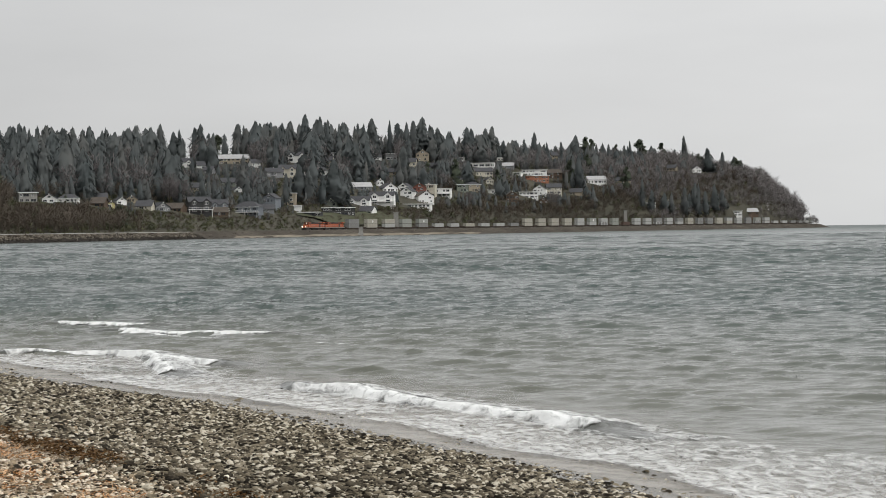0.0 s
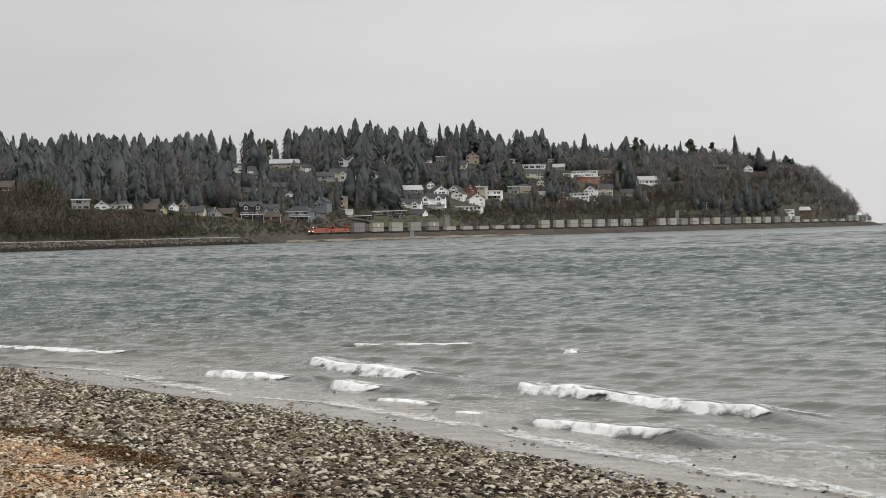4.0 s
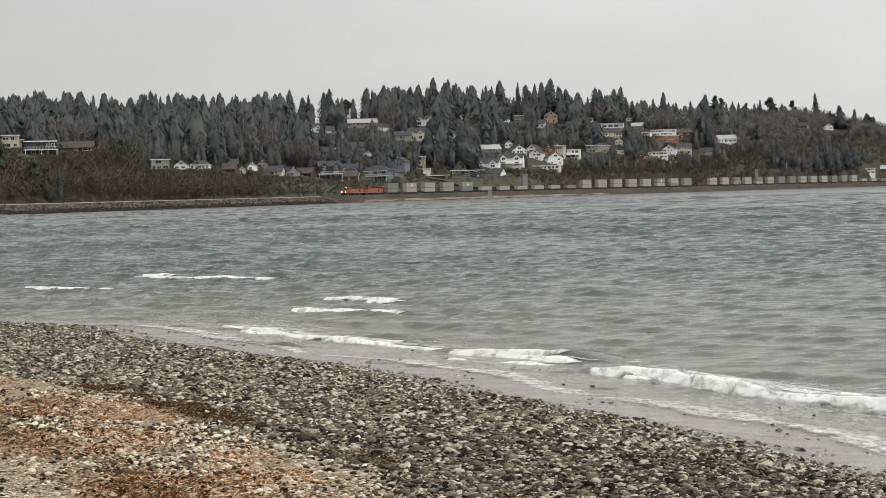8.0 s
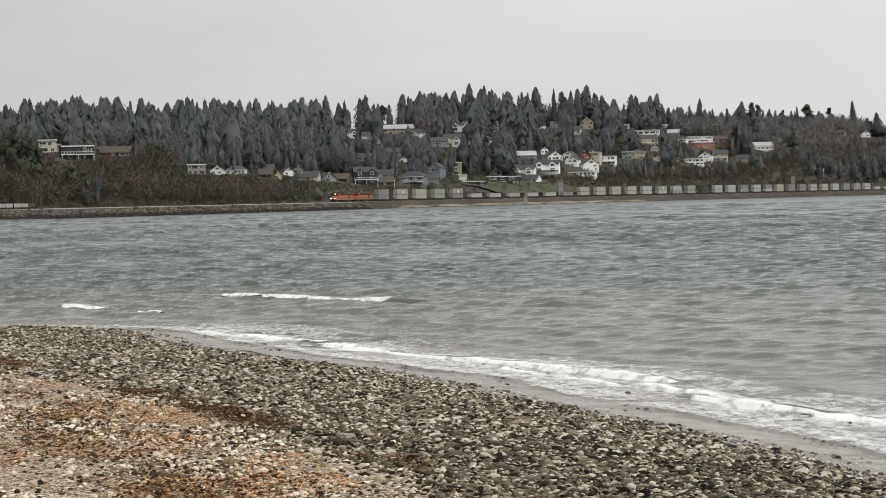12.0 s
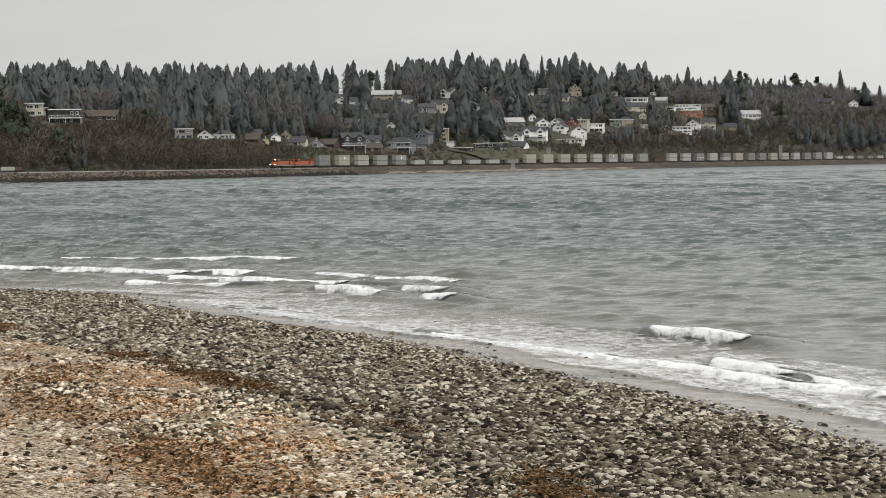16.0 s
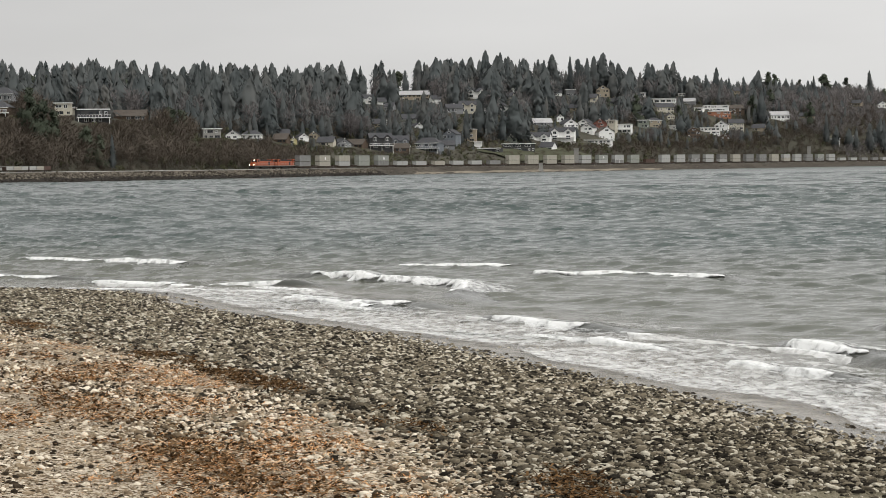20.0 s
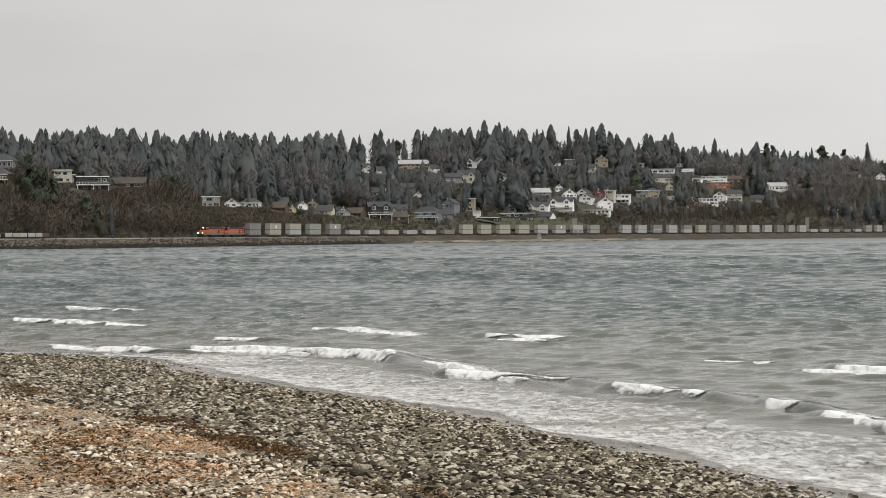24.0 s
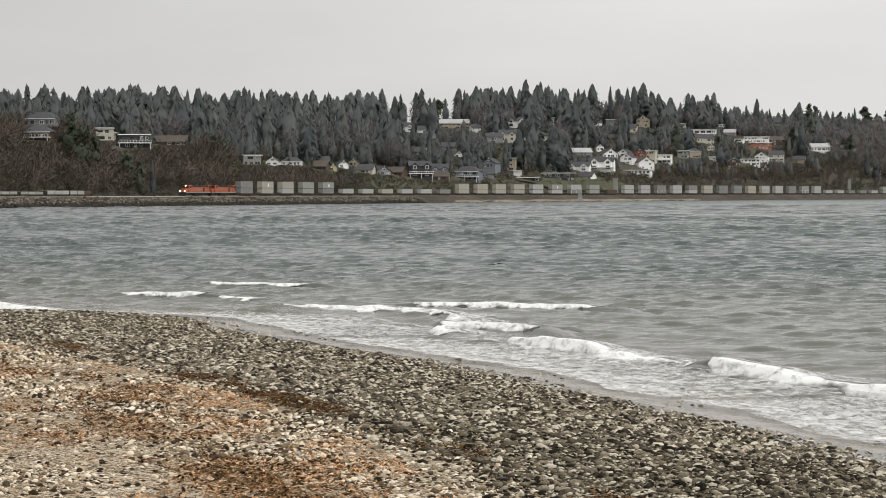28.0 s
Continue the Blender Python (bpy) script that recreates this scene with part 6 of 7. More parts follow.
tree("fir_tree", -23, 1702, 31.7)
tree("fir_tree", -17, 1712, 34.5)
tree("fir_tree", -9, 1728, 28.6)
tree("fir_tree", -2, 1740, 26.4)
tree("fir_tree", 6, 1756, 23.7)
tree("fir_tree", 22, 1784, 27.7)
tree("fir_tree", 26, 1794, 26.4)
tree("fir_tree", 38, 1814, 27.0)
tree("fir_tree", 43, 1824, 29.0)
tree("fir_tree", 49, 1835, 19.8)
tree("fir_tree", 55, 1847, 16.8)
tree("fir_tree", 63, 1861, 17.4)
tree("fir_tree", 84, 1898, 25.2)
tree("fir_tree", 124, 1950, 23.3)
tree("cedar_tree", 135, 1957, 25.2)
tree("cedar_tree", 140, 1961, 23.2)
tree("cedar_tree", 164, 1961, 17.8)
tree("fir_tree", 176, 1956, 19.2)
tree("cedar_tree", 185, 1951, 23.3)
tree("cedar_tree", 189, 1949, 16.4)
tree("cedar_tree", 205, 1947, 20.6)
tree("fir_tree", 227, 1953, 30.3)
tree("fir_tree", 251, 1964, 24.1)
tree("cedar_tree", 242, 1969, 18.9)
tree("fir_tree", 264, 1968, 23.7)
tree("fir_tree", 275, 1969, 21.8)
tree("fir_tree", -331, 1032, 21.0)
tree("fir_tree", -328, 1044, 20.3)
tree("cedar_tree", -324, 1058, 20.1)
tree("fir_tree", -320, 1067, 23.5)
tree("fir_tree", -316, 1083, 22.1)
tree("cedar_tree", -313, 1090, 20.0)
tree("cedar_tree", -309, 1103, 20.5)
tree("fir_tree", -306, 1112, 22.8)
tree("fir_tree", -264, 977, 24.2)
tree("fir_tree", -301, 1126, 25.8)
tree("fir_tree", -296, 1140, 26.0)
tree("fir_tree", -294, 1149, 26.2)
tree("cedar_tree", -288, 1163, 24.1)
tree("cedar_tree", -284, 1172, 22.0)
tree("fir_tree", -280, 1181, 28.4)
tree("cedar_tree", 276, 1969, 23.4)
tree("fir_tree", 284, 1982, 20.6)
tree("cedar_tree", 303, 1989, 17.8)
tree("cedar_tree", -225, 781, 25.5, girth=0.85)
tree("cedar_tree", -220, 783, 24, girth=0.8)
tree("cedar_tree", -217, 785, 21.5, girth=0.75)
tree("cedar_tree", -207, 796, 17, girth=0.9)
tree("cedar_tree", -203, 800, 15.5, girth=0.9)
tree("fir_tree", -199, 805, 15, girth=0.9)
tree("cedar_tree", -213, 971, 15.4)
tree("cedar_tree", -210, 982, 15.2)
tree("bare_tree", -157, 1211, 17, girth=1.1)
tree("cedar_tree", -202, 932, 15.5)
tree("cedar_tree", -205, 964, 15.2)
tree("cedar_tree", -159, 1028, 12.5, girth=1.5)
tree("cedar_tree", -156, 1027, 12.0, girth=1.5)
tree("cedar_tree", -195, 1083, 4.8)
tree("fir_tree", -132, 1211, 18.1)
tree("fir_tree", -139, 1214, 18.2)
tree("fir_tree", -128, 1249, 20.4)
tree("fir_tree", -97, 1300, 21.1)
tree("fir_tree", -90, 1325, 25.1)
tree("fir_tree", -84, 1321, 23.3)
tree("fir_tree", -76, 1328, 22.6)
tree("fir_tree", -69, 1346, 31.0)
tree("fir_tree", -65, 1346, 25.5)
tree("fir_tree", -63, 1367, 17.0)
tree("fir_tree", -66, 1493, 30.3)
tree("fir_tree", -60, 1483, 28.1)
tree("fir_tree", -55, 1501, 25.2)
tree("fir_tree", -43, 1525, 14.4)
tree("fir_tree", -29, 1546, 25.1)
tree("cedar_tree", -11, 1574, 14.9)
tree("cedar_tree", 10, 1564, 25.4)
tree("fir_tree", 4, 1560, 19.8)
tree("cedar_tree", 43, 1625, 15.4)
tree("cedar_tree", 58, 1659, 10.3)
tree("cedar_tree", 105, 1709, 25.4)
tree("fir_tree", 112, 1704, 30.0)
tree("cedar_tree", 124, 1782, 21.7)
tree("fir_tree", 164, 1708, 27.8)
tree("fir_tree", 172, 1719, 18.7)
tree("fir_tree", 185, 1738, 17.0)
tree("fir_tree", 216, 1787, 24.3)
tree("fir_tree", 236, 1809, 24.6)
tree("fir_tree", 210, 1776, 16.4)
tree("fir_tree", 245, 1824, 18.9)
tree("cedar_tree", 153, 1733, 25.9)
tree("fir_tree", -159, 1331, 17.0)
tree("cedar_tree", -168, 1346, 12.1)
tree("fir_tree", -152, 1366, 12.3)
tree("fir_tree", -189, 1290, 20.1)
tree("fir_tree", -193, 1269, 19.1)
tree("fir_tree", -231, 1196, 21.4)
tree("fir_tree", -238, 1150, 20.6)
tree("fir_tree", -262, 1157, 20.8)
tree("bare_tree", 19, 1490, 12.1)
tree("bare_tree", -156, 1196, 16.3)
tree("bare_tree", -152, 1204, 14.8)
tree("bare_tree", 83, 1590, 16.4)
tree("fir_tree", 203, 1748, 26.2)
tree("fir_tree", 217, 1771, 29.4)
tree("fir_tree", 225, 1786, 22.4)
tree("fir_tree", 191, 1739, 20.8)

# woods of the hillside
TOP = TRACK[1][-1]
p_, a_, b_, g_ = scatter(1, 150, TOP - 30, 95, 240, 8.8)
patch_ = np.array([noise.noise((a * 0.022, b * 0.03, 5)) for a, b in zip(a_, b_)])
fir_ = g_.uniform(0, 1, len(p_)) < np.interp(a_, [0, 900, 1300, 1550, 1700], [0.82, 0.82, 0.62, 0.45, 0.3]) - 0.9 * np.clip(patch_ - 0.12, 0, 0.5)
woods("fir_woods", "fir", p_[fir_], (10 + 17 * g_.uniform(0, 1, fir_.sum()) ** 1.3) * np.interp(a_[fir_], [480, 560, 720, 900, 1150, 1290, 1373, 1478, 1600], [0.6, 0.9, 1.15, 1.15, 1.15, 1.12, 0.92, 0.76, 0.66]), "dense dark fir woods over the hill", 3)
woods("bare_woods", "bare", p_[~fir_], g_.uniform(13, 20, (~fir_).sum()) * np.interp(a_[~fir_], [480, 560, 720, 900, 1150, 1290, 1373, 1478, 1600], [0.6, 0.9, 1.15, 1.15, 1.15, 1.12, 0.92, 0.76, 0.66]), "leafless grey woods between the firs", 4)
p_, a_, b_, g_ = scatter(2, 150, TOP - 20, 30, 100, 7.0)
share_ = np.interp(a_, [0, 560, 700, 900, 1250, 1450, 1800], [0.35, 0.45, 0.45, 0.5, 0.45, 0.22, 0.1])
fir_ = g_.uniform(0, 1, len(p_)) < share_ * np.clip((b_ - 35) / 30, 0, 1)
woods("slope_firs", "fir", p_[fir_], g_.uniform(8, 15, fir_.sum()), "dark firs between the houses", 5)
bare_ = ~fir_ & (g_.uniform(0, 1, len(p_)) < np.interp(a_, [0, 520, 650, 1000, 1300, 1500], [1, 1, 0.3, 0.4, 0.8, 1]))
woods("slope_bare_trees", "bare", p_[bare_], g_.uniform(6, 12, bare_.sum()), "leafless brown trees on the bluff", 6, "brown_twig")
p_, a_, b_, g_ = scatter(12, 1380, TOP - 4, 9, 110, 5.2)
woods("headland_bare_trees", "bare", p_, g_.uniform(9, 15, len(p_)) * np.interp(a_, [1380, 1600, 1700, 1800, 1900], [0.9, 0.95, 1.3, 1.35, 1.0]) * np.where(a_ < 1640, 0.5 + 0.5 * np.clip(b_ / 70, 0, 1), 1), "dense leafless trees on the headland", 13)
p_, a_, b_, g_ = scatter(14, 560, TOP - 40, 55, 170, 8.6)
woods("slope_shrubs", "leafy", p_, g_.uniform(1.6, 4.2, len(p_)), "dark olive garden shrubs among the houses", 15)
# brush on the railway bank
p_, a_, b_, g_ = scatter(7, 150, TOP - 10, 5.5, 62, 4.4)
tall_ = np.interp(a_, [0, 400, 520, 600, 700, 900, 1000, 1300, 1800], [9, 9, 6, 3.6, 2.6, 2.4, 3.5, 4.5, 6]) * g_.uniform(0.6, 1.2, len(p_)) * np.clip(b_ / 14, 0.35, 1)
green_ = (g_.uniform(0, 1, len(p_)) < np.interp(a_, [0, 480, 520, 620, 760, 900], [0.06, 0.1, 0.6, 0.6, 0.45, 0.12]))
woods("bank_brush", "brush", p_[~green_], tall_[~green_], "brown leafless brush on the railway bank", 8)
woods("bank_shrubs", "leafy", p_[green_], np.minimum(tall_[green_], 4), "olive-green shrubs on the railway bank", 9)
near_ = (a_ < 620) & (g_.uniform(0, 1, len(p_)) < 0.5)
woods("bank_bare_trees", "bare", p_[near_], g_.uniform(8, 14, near_.sum()), "tall leafless brown trees on the railway bank", 10, "brown_twig")


def seawall():
    """Boulders along the water's edge below the line."""
    rng = np.random.default_rng(31)
    v, f = ico(1)
    n = 9000
    s = np.concatenate([rng.uniform(180, 640, 6800), rng.uniform(640, TOP - 40, n - 6800)])
    u = -rng.uniform(9.5, 18, n)
    x, y = np.interp(s, TRACK[1], TRACK[0][:, 0]), np.interp(s, TRACK[1], TRACK[0][:, 1])
    x2, y2 = np.interp(s + 2, TRACK[1], TRACK[0][:, 0]), np.interp(s + 2, TRACK[1], TRACK[0][:, 1])
    l = np.hypot(x2 - x, y2 - y) + 1e-6
    x, y = x - u * (y2 - y) / l, y + u * (x2 - x) / l
    size = rng.uniform(0.35, 0.95, n) * np.where(s < 640, 0.75, 0.5)
    p = v[None] * (1 + rng.normal(0, 0.18, (n, len(v))))[..., None] * size[:, None, None] * rng.uniform(0.6, 1.2, (n, 1, 3))
    p = p + np.stack([x, y, land_z(s, u) + 0.35 + size * 0.15], 1)[:, None]
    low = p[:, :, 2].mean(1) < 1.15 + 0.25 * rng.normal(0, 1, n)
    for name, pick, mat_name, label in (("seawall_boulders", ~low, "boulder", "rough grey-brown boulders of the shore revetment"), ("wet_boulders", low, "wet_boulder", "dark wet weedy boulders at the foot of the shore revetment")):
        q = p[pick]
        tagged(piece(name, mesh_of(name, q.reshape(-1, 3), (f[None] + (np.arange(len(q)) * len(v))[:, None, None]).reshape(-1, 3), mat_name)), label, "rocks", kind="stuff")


seawall()
parked_cars()
build_train()
beach()
wet_flat()
shallows()
wrack()



def lawn():
    """A mown grass slope below the houses."""
    s, u = np.meshgrid(np.arange(872, 985, 5.0), np.arange(22, 54, 3.0))
    i = np.interp(s, TRACK[1], np.arange(len(TRACK[1])))
    x, y = np.interp(i, np.arange(len(TRACK[1])), TRACK[0][:, 0]), np.interp(i, np.arange(len(TRACK[1])), TRACK[0][:, 1])
    x2, y2 = np.interp(i + 0.5, np.arange(len(TRACK[1])), TRACK[0][:, 0]), np.interp(i + 0.5, np.arange(len(TRACK[1])), TRACK[0][:, 1])
    l = np.hypot(x2 - x, y2 - y)
    tagged(piece("lawn", grid_mesh("lawn", x - u * (y2 - y) / l, y + u * (x2 - x) / l, land_z(s, u) + 1.2, "grass")), "green mown grass slope below the houses", "lawn", kind="structure")


def tower(x, y, z, w, h, label, m="concrete"):
    """A slender block beside the line, with a cap and a base."""
    r = new("trackside_tower")
    r.matrix_basis = pose(x, y, z, 0, 0, math.degrees(math.atan2(-x, y)))
    part("shaft", boxes((-w / 2, w / 2, -w / 2, w / 2, -2, h), bevel=0.08), m, r)
    part("cap", boxes((-w * 0.62, w * 0.62, -w * 0.62, w * 0.62, h, h + 0.35)), m, r)
    part("plinth", boxes((-w * 0.7, w * 0.7, -w * 0.7, w * 0.7, -2, 0.5)), m, r)
    tagged(r, label, "tower")


def mast(x, y, z, h):
    r = new("flag_mast")
    r.matrix_basis = pose(x, y, z)
    bm = bmesh.new()
    tube(bm, (0, 0, -1), (0, 0, h), 0.35, 8, 0.15)
    part("pole", bm, "paint_white", r)
    part("base", boxes((-1.4, 1.4, -1.4, 1.4, -1, h * 0.45), bevel=0.2), "white", r)
    part("yard", boxes((-1.6, 1.6, -0.12, 0.12, h * 0.7, h * 0.7 + 0.25)), "paint_white", r)
    tagged(r, "white mast with a yard above a small base", "mast")


def driftwood():
    """A weathered stump with stub roots, mossy on top."""
    r = new("driftwood_stump")
    x, y = -15.3, 43.5
    r.matrix_basis = pose(x, y, float(beach_z(x, y)[0]), 0, 0, 20)
    bm = bmesh.new()
    bmesh.ops.create_icosphere(bm, subdivisions=4, radius=1)
    for v in bm.verts:
        p = v.co
        k = 1 + 0.28 * noise.noise(p * 1.6) + 0.1 * noise.noise(p * 5)
        v.co = Vector((p.x * 0.75 * k, p.y * 0.4 * k, p.z * 0.32 * k + 0.22))
    for f in bm.faces:
        f.smooth = True
    part("trunk", bm, "drift", r)
    for k, (a, b) in enumerate((((0.5, 0, 0.35), (0.68, -0.1, 0.5)), ((0.5, 0.1, 0.2), (0.7, 0.2, 0.1)), ((-0.4, 0, 0.4), (-0.65, 0.1, 0.6)))):
        bm = bmesh.new()
        tube(bm, a, b, 0.11, 10, 0.06)
        part("root_stub", bm, "drift", r)
    tagged(r, "weathered mossy driftwood stump on the cobble beach", "driftwood")


def gull(label):
    """A gull on the wing, its bill towards +y."""
    r = new("gull")
    v, f = solid([(z, q) for z, q in ((-0.26, 0.03), (-0.15, 0.085), (0.0, 0.11), (0.14, 0.085), (0.22, 0.055), (0.28, 0.05), (0.33, 0.012))], 8, np.random.default_rng(3), 0.0)
    piece("body", mesh_of("body", v[:, [0, 2, 1]], f, "trim", True), r)
    for sgn in (-1, 1):
        bm = bmesh.new()
        rows = [(0.06, 0.1, -0.12, 0.02), (0.32, 0.15, -0.06, 0.12), (0.52, 0.06, -0.1, 0.1), (0.68, -0.12, -0.17, 0.04)]
        lo = [(bm.verts.new((sgn * x, a, z)), bm.verts.new((sgn * x, b, z)), bm.verts.new((sgn * x, (a + b) / 2, z + 0.025))) for x, a, b, z in rows]
        for a, b in zip(lo[:-1], lo[1:]):
            for i in range(3):
                bm.faces.new((a[i], b[i], b[(i + 1) % 3], a[(i + 1) % 3]))
        bmesh.ops.recalc_face_normals(bm, faces=bm.faces)
        part("wing", bm, "box_grey", r, "grey wing")
    part("tail", boxes((-0.06, 0.06, -0.4, -0.24, -0.008, 0.012)), "trim", r)
    bm = bmesh.new()
    tube(bm, (0, 0.32, 0), (0, 0.4, -0.01), 0.018, 6, 0.005)
    part("bill", bm, "yellow", r)
    return tagged(r, label, "bird")


lawn()
tower(-28.8, 1297.7, 4.2, 3.0, 9.6, "grey concrete tower beside the railway")
tower(-47, 1199, 1.4, 2.2, 3.4, "pale concrete post on the gravel shore")
tower(143, 1632, 5.7, 2.6, 10, "grey concrete tower beside the far railway")
mast(298, 1917, 13, 11)
GULL = gull("white and grey gull flying over the bay")
driftwood()
tree("bare_tree", 347, 1957, 11, 1)
tree("bare_tree", 352, 1966, 8, 2)

# waves: time, first and last place along the shore, their distances off it at that time, first and last moment of froth
breaker(0, 59, 56, 22, 20.3, -1, 1.2, 0.2)
breaker(1.5, 62, 53.5, 24, 10, 0.6, 2.8, 0.2)
breaker(2.8, 54.3, 51.5, 6.3, 4.8, 1.8, 3.6, 0.27)
breaker(3, 59, 55, 17.5, 13, 2.4, 4.4, 0.2)
breaker(0, 63, 61, 28, 27.5, -1, 1, 0.2)
breaker(0, 54, 46, 5.8, 2, -1, 1, 0.27)
breaker(0, 51, 48.5, 3.4, 4.4, -1, 1.5, 0.27)
breaker(0.2, 41, 31.5, 2.3, 2.4, -1, 1.2, 0.27)
breaker(1, 45, 38, 0.7, 1.5, 0.4, 1.9, 0.17)
breaker(1, 39, 30, 1.5, 2, 0.5, 2, 0.17)
breaker(2, 53, 51, 10, 10.2, 1.5, 3.6, 0.2)
breaker(3, 54.2, 53.6, 17, 16.7, 1.8, 4, 0.2)
breaker(3, 50.5, 48.9, 14.8, 14.4, 2.2, 4.2, 0.18)
breaker(2.6, 33.4, 30, 3.5, 4.2, 1.6, 4.4, 0.27)
breaker(3, 48, 45, 4, 5, 2.4, 4.9, 0.27)
breaker(3, 42.3, 40.8, 4.5, 4.8, 2.4, 4.8, 0.27)
breaker(3, 39.2, 37.8, 3.2, 3.2, 2.4, 4.6, 0.27)
breaker(3, 36.4, 34.7, 3.1, 3.8, 2.3, 4.5, 0.27)
breaker(2, 27, 24.6, 2.2, 2.8, 1, 3.6, 0.17)
breaker(4.6, 50, 43, 5, 4.5, 3.7, 5.7, 0.27)
breaker(4.8, 40, 32, 4, 4, 3.8, 5.6, 0.27)
breaker(6, 56, 49.5, 15, 5.8, 5, 7.5, 0.2)
breaker(6, 48.3, 46.8, 7, 7.5, 5.2, 6.7, 0.27)
breaker(6.4, 40.4, 37.8, 5.2, 6, 5.6, 8, 0.27)
breaker(7, 49, 43, 3.2, 4.8, 6.4, 8, 0.27)
breaker(7, 39.3, 36.9, 2.8, 3.8, 6.4, 7.8, 0.27)
breaker(7, 34.3, 33.5, 3.8, 4, 6.4, 7.8, 0.27)
breaker(7.2, 30.4, 28, 4, 4.4, 6.4, 8.4, 0.27)
breaker(8, 51, 37, 2, 3, 7.4, 9.6, 0.17)
breaker(8, 35.6, 27.5, 2.5, 3.2, 7.5, 9.9, 0.27)
breaker(6, 54, 48, 2.2, 2, 5, 7.3, 0.17)
breaker(6, 62, 61, 25.2, 24.5, 5.2, 7, 0.2)
breaker(6, 70, 69, 37.5, 36.5, 5.2, 7, 0.2)
breaker(9, 49, 28, 1, 2.4, 8.5, 10, 0.17)
breaker(8.5, 56.3, 54.7, 17.5, 15.6, 7.5, 10, 0.2)
breaker(9, 54.2, 52.6, 9.5, 6.5, 8.2, 9.8, 0.2)
breaker(10, 53.3, 41.5, 5.1, 3, 9.6, 11.6, 0.27)
breaker(11, 39.4, 38.2, 2, 2.2, 10.2, 12, 0.17)
breaker(11, 38.4, 33.7, 2.5, 2.6, 10.2, 12.4, 0.27)
breaker(11, 33.9, 31, 2.8, 3, 10.3, 12.5, 0.27)
breaker(11, 30.8, 27, 3.2, 3.2, 10.3, 12.6, 0.27)
breaker(12, 45.5, 34, 1.5, 2.4, 11.5, 13, 0.17)
breaker(12, 32, 27, 1.6, 2, 11.6, 13, 0.17)
breaker(12, 51.5, 46, 0.4, 2, 11.3, 13, 0.17)
breaker(8, 71, 70, 40, 39.8, 7.2, 8.7, 0.2)
breaker(9, 71, 66, 38, 35.5, 8.4, 10, 0.2)
breaker(9, 67, 64, 26.8, 25.2, 8.2, 10, 0.2)
breaker(10.2, 64.3, 60.8, 25.2, 23.2, 9.3, 11, 0.2)
breaker(11, 60.5, 57, 19.3, 15.6, 10.6, 12.8, 0.2)
breaker(12, 62, 57, 26, 21.5, 11.2, 13.6, 0.2)
breaker(13.4, 52, 40, 6, 4.6, 12.5, 14.4, 0.27)
breaker(13.6, 37, 29, 4, 4, 12.7, 14.3, 0.27)
breaker(15, 48.5, 40.5, 1.1, 1.1, 13.8, 16, 0.17)
breaker(15, 38.5, 35.5, 1.3, 1.9, 14.1, 16, 0.17)
breaker(15.5, 61.5, 56, 18.2, 15.7, 14.2, 16.4, 0.2)
breaker(15.5, 56, 53.3, 13, 8.6, 14.3, 16.4, 0.2)
breaker(16.5, 51.2, 49.3, 5.3, 5.8, 15.4, 17.8, 0.27)
breaker(16, 48.4, 46.9, 5.8, 6, 15.5, 16.8, 0.27)
breaker(15.8, 37, 34.6, 4.1, 4.9, 14.4, 16.4, 0.27)
breaker(17, 38.4, 35.6, 3, 3.8, 16.6, 18, 0.27)
breaker(15.2, 31.5, 27, 3, 3.1, 14.3, 16.6, 0.27)
breaker(16, 50, 39, 0, 0.5, 15.3, 17, 0.17)
breaker(16, 39, 27, 0.6, 1.9, 15.5, 17.3, 0.17)
breaker(17, 56, 53, 15, 8, 16.4, 17.6, 0.22)
breaker(18, 55.3, 49, 11.4, 4.3, 17.6, 18.6, 0.22)
breaker(19, 54.3, 47, 8, 3.2, 18.5, 20, 0.22)
breaker(17, 52.3, 49.8, 3, 3.2, 16.2, 18, 0.27)
breaker(17, 55, 53.9, 6.5, 5.5, 16.2, 18, 0.27)
breaker(18, 55.2, 53.8, 5, 3.8, 17.5, 19, 0.27)
breaker(18, 40.4, 33, 2, 3.4, 17.3, 18.7, 0.17)
breaker(19, 38.3, 32.8, 3, 4, 18.6, 20.4, 0.27)
breaker(18, 36.4, 34.5, 5.2, 5.5, 17.5, 18.7, 0.27)
breaker(18, 32.6, 30.6, 3.5, 3.8, 17.2, 19, 0.27)
breaker(19, 32.4, 29.5, 4, 3.8, 18.3, 20.3, 0.27)
breaker(17, 65, 61, 24, 26, 16, 18, 0.2)
breaker(19, 58.8, 57, 12.6, 11.9, 17.4, 21, 0.2)
breaker(19, 65, 61, 25.2, 24, 18, 21, 0.2)
breaker(20, 55.3, 49, 14, 5.8, 18.7, 21.8, 0.24)
breaker(19, 47.4, 45.7, 4, 5, 18, 20.4, 0.27)
breaker(19, 41.6, 38.5, 1.2, 1.6, 18.2, 20.4, 0.17)
breaker(20, 41.4, 38.6, 3.2, 3.1, 19.4, 21.2, 0.27)
breaker(20, 34.4, 31.8, 4.5, 4.5, 19.2, 21.8, 0.27)
breaker(20, 50.5, 45.5, 2, 2.5, 19.2, 21, 0.17)
breaker(21, 58.2, 56.4, 22, 22, 20.2, 22.4, 0.2)
breaker(21, 54.4, 51.7, 16, 13.5, 20.1, 22.7, 0.2)
breaker(21.2, 36.4, 32.5, 6.2, 7, 20.2, 22.8, 0.27)
breaker(21, 43, 31, 1.4, 3, 20.3, 22, 0.17)
breaker(22.8, 50, 41, 4.6, 4, 21.7, 23.9, 0.27)
breaker(22.7, 38, 30, 4, 4, 21.8, 23.8, 0.27)
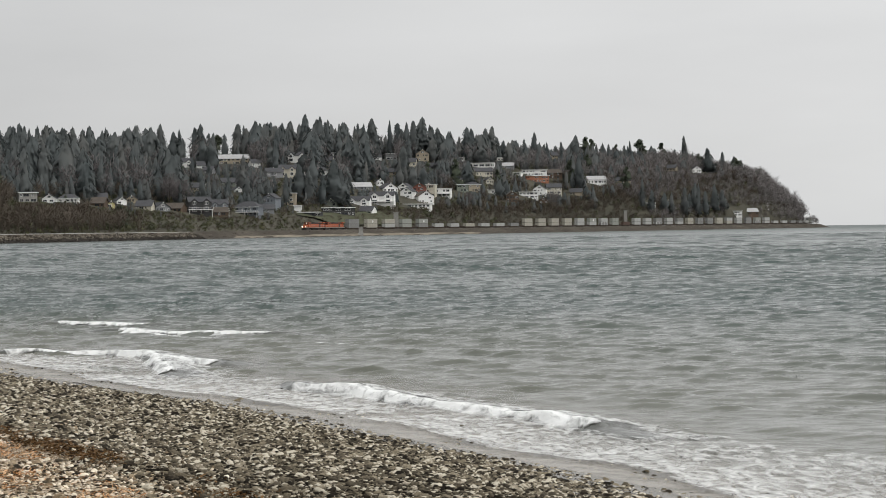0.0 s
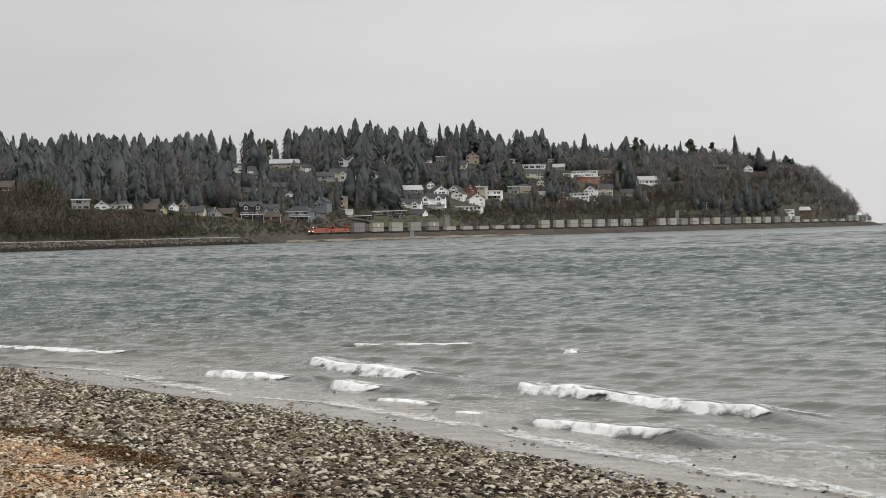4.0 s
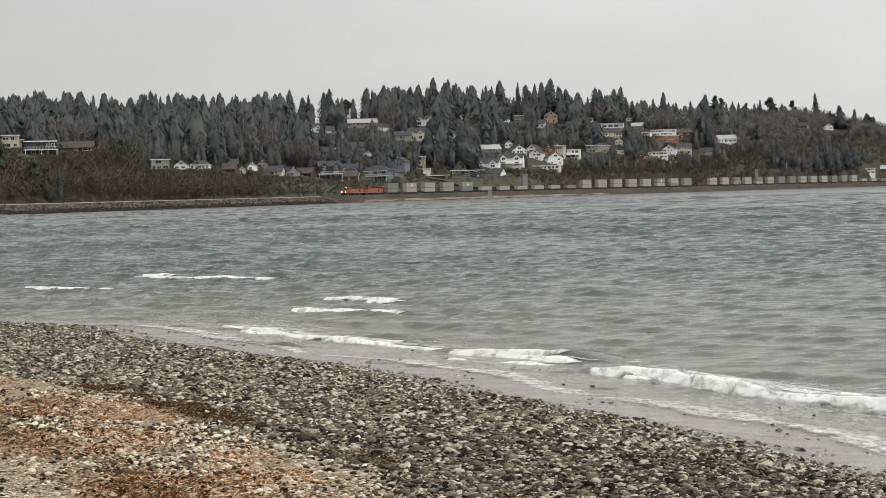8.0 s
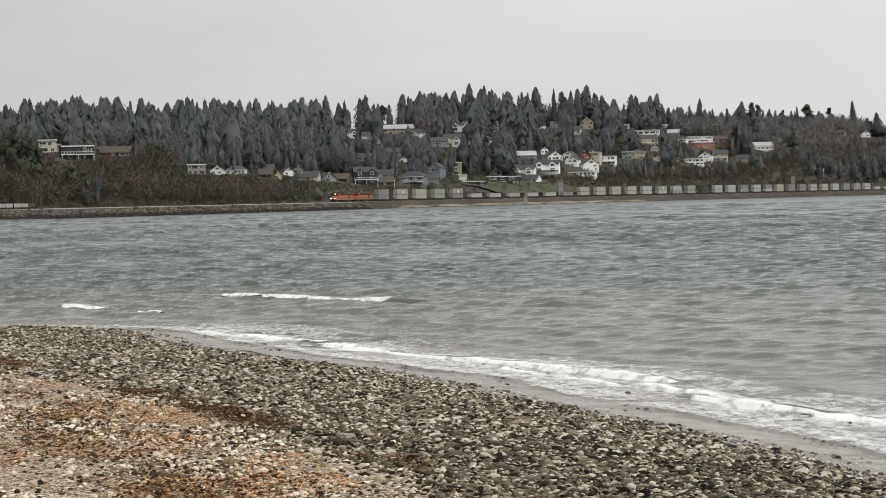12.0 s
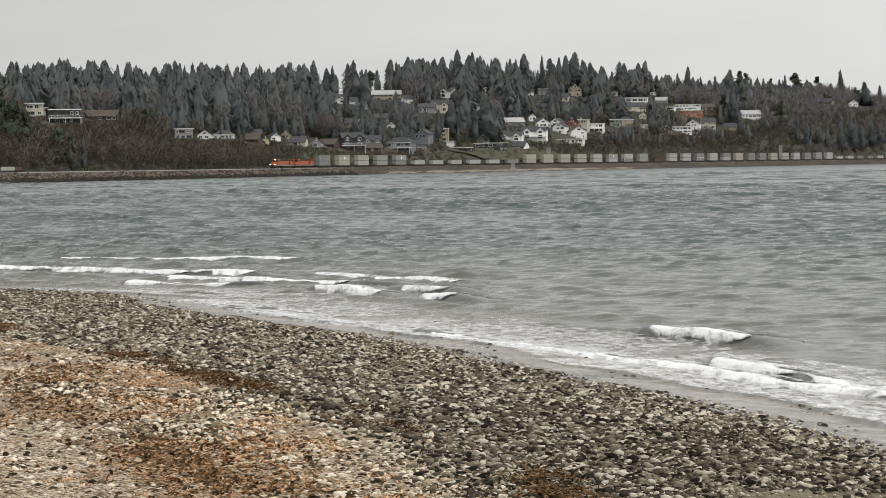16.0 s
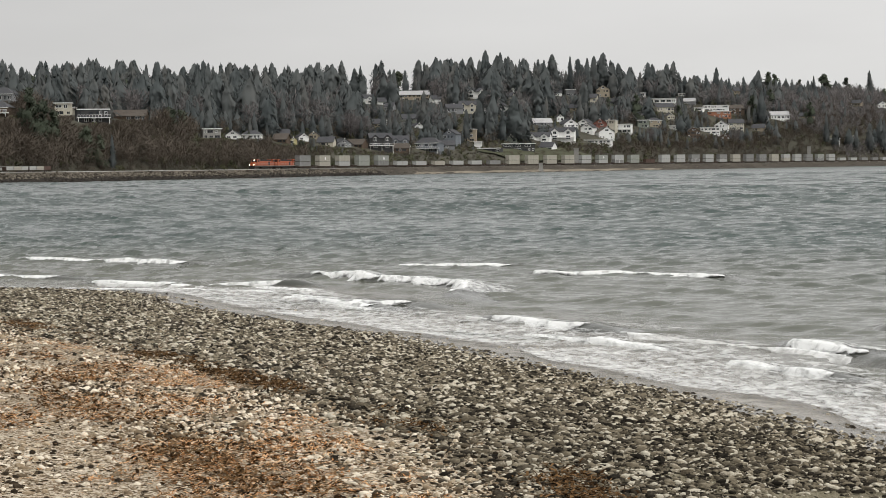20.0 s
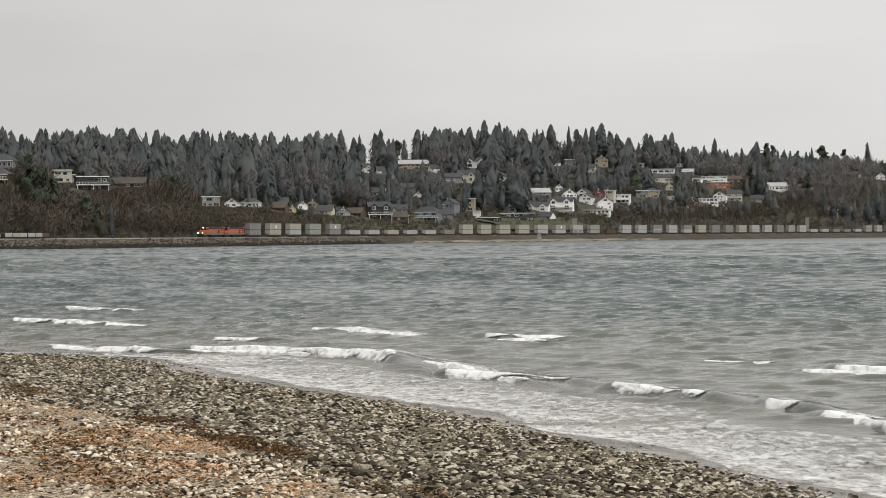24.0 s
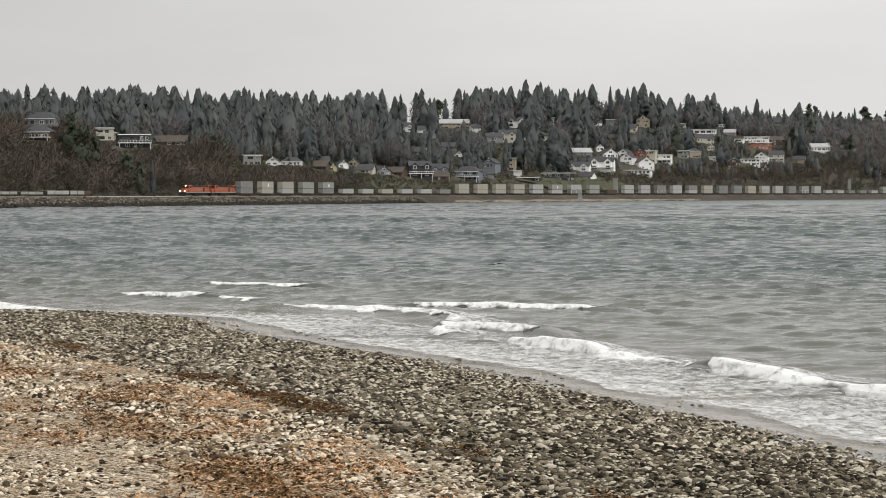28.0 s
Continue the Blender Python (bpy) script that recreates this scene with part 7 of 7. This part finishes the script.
breaker(21, 54, 45, 1.8, 0.9, 20.4, 22, 0.17)
breaker(21, 55.2, 53.8, 5.5, 4.5, 20, 22, 0.27)
breaker(24, 54.3, 50, 7, 4.7, 23, 24.6, 0.27)
breaker(25, 54.3, 43, 4.5, 3.2, 24.4, 26, 0.27)
breaker(26, 54.2, 41, 3, 1.6, 25.6, 27.2, 0.27)
breaker(24, 45.4, 42.6, 4, 5.7, 23, 24.8, 0.27)
breaker(24.4, 40.5, 38, 4.4, 4.7, 23.3, 25.9, 0.27)
breaker(25, 36.7, 35.5, 4, 3.8, 24.2, 25.8, 0.27)
breaker(25, 34.4, 29, 3.5, 3.5, 24, 26, 0.27)
breaker(26, 41, 29, 1.5, 2.2, 25.4, 27, 0.17)
breaker(24, 43.6, 41, 13, 12.8, 23.3, 24.6, 0.2)
breaker(25, 43.7, 40.5, 10.4, 11, 24.3, 25.8, 0.2)
breaker(26, 44.2, 39, 8.2, 8, 25.4, 26.8, 0.2)
breaker(27, 44.4, 41.8, 5.2, 5.6, 26.5, 27.8, 0.27)
breaker(27, 41.6, 36.6, 4.8, 5.8, 26.5, 27.9, 0.27)
breaker(28, 43, 36.5, 3.5, 3.3, 27.3, 29, 0.27)
breaker(28, 36.3, 29, 3.2, 4.4, 27.3, 29, 0.27)
breaker(25, 47.4, 45.4, 10.2, 11, 24.4, 25.8, 0.2)
breaker(26, 49, 45.7, 6.8, 7.2, 25.4, 26.7, 0.27)
breaker(27, 52.4, 48, 4.2, 4.5, 26.3, 28, 0.27)
breaker(27, 49.3, 44.8, 4.8, 5.5, 26.4, 27.8, 0.27)
breaker(28, 54.2, 45, 9.3, 2.8, 27.4, 29, 0.2)
breaker(28, 48.5, 45.5, 4.2, 5.5, 27.4, 29, 0.27)
breaker(25, 61, 57, 25, 20.2, 24, 25.8, 0.2)
breaker(26, 58.6, 56.7, 19.8, 17.8, 25.4, 28, 0.2)
breaker(26.5, 54.9, 53.5, 13, 9.2, 25.3, 28, 0.2)
breaker(25.5, 57.6, 54, 8, 1.1, 24.4, 26.5, 0.2)
breaker(24, 56.3, 54, 8.5, 5.2, 23.1, 25, 0.2)
breaker(24, 75, 72, 41, 39.5, 23, 24.8, 0.2)
breaker(25, 68, 63, 26.2, 22.8, 23.6, 26.4, 0.2)
breaker(26, 70.2, 68.6, 36, 36, 24.8, 27, 0.2)
breaker(28, 59.4, 57.8, 15.5, 15.2, 27, 29, 0.2)
breaker(28, 62.8, 61.4, 25, 25.8, 27, 29, 0.2)
breaker(28, 54.4, 52.8, 12.8, 11.8, 27.1, 29, 0.2)
breaker(28, 55.3, 54.2, 3.4, 2.2, 27.2, 29, 0.27)
breaker(24, 57.6, 56.5, 16.2, 15.5, 23.2, 25, 0.2)
breaker(24, 56.2, 54.8, 22, 20.4, 23.1, 25.4, 0.2)
breaker(25, 55.3, 54.6, 18, 17.4, 24.2, 26, 0.2)
for k_, t_ in enumerate((-1.2, 2.5, 6.5, 10.7, 14.7, 18.0, 20.5, 23.4, 26.0, 28.5)):
    wash(t_, 20, 56, 40 + k_, 0.9)


# ---------------------------------------------------------------- what moves
def motions():
    walk(GULL, [(0, pose(-50.9, 327.7, 0.1, 0, 0, 106)), (13, pose(-50.9, 327.7, 0.1, 0, 0, 106)), (15.5, pose(-69.5, 322.3, 16.2, 0, 0, 106)), (16.6, pose(-76.2, 320.4, 24.2, 0, 0, 106)), (17, pose(-80.0, 319.3, 26.5, 0, 0, 106)), (17.5, pose(-84.4, 318.0, 28.3, 0, 0, 106)), (28, pose(-162.8, 295.4, 92.3, 0, 0, 106))])
    walk(SEA, [(0, pose(7, 5, 0)), (28, pose(-9, -7, 0))])
    for ob, back_, z in TRAIN:
        walk(ob, [(t, at_rail(NOSE + SPEED * t + back_, z)) for t in (0, 4, 8, 12, 16, 20, 24, 28)])
    def slowing(o):          # waves slow down in the shallows
        return o if o > 3 else 3 - 2.2 * (1 - math.exp(-(3 - o) / 2.2))

    for ob, at, out, start, end, height in WAVES:
        rows = []
        for t in sorted({0.0, 28.0, start - 2, start - 0.5, start, at, (start + end) / 2, end - 0.2, end + 0.5, end + 1.2}):
            if 0 <= t <= 28:
                d = TO_SHORE * (slowing(out) - slowing(out - 1.7 * (t - at)))
                lift = float(np.interp(t, [start - 2, start - 0.5, start, end - 0.2, end + 0.5, end + 1.2], [-0.5, -0.12, 0, 0, -0.2, -0.6])) * height / 0.27
                rows.append((t, pose(d.x, d.y, lift)))
        walk(ob, rows)
    for ob, arrive, reach in FROTH:
        rows = []
        for t in sorted({0.0, 28.0, arrive - 2.2, arrive - 1.2, arrive, arrive + 1.2, arrive + 2.6}):
            if 0 <= t <= 28:
                k = np.interp(t - arrive, [-2.2, -1.2, 0, 1.2, 2.6], [-3.0, -1.4, 0.25, -0.5, -2.2]) * reach
                lift = np.interp(t - arrive, [-2.2, -1.2, 0, 1.2, 2.6], [-0.3, -0.02, 0.03, 0.0, -0.3])
                d = TO_SHORE * k
                rows.append((t, pose(d.x, d.y, lift)))
        walk(ob, rows)


motions()
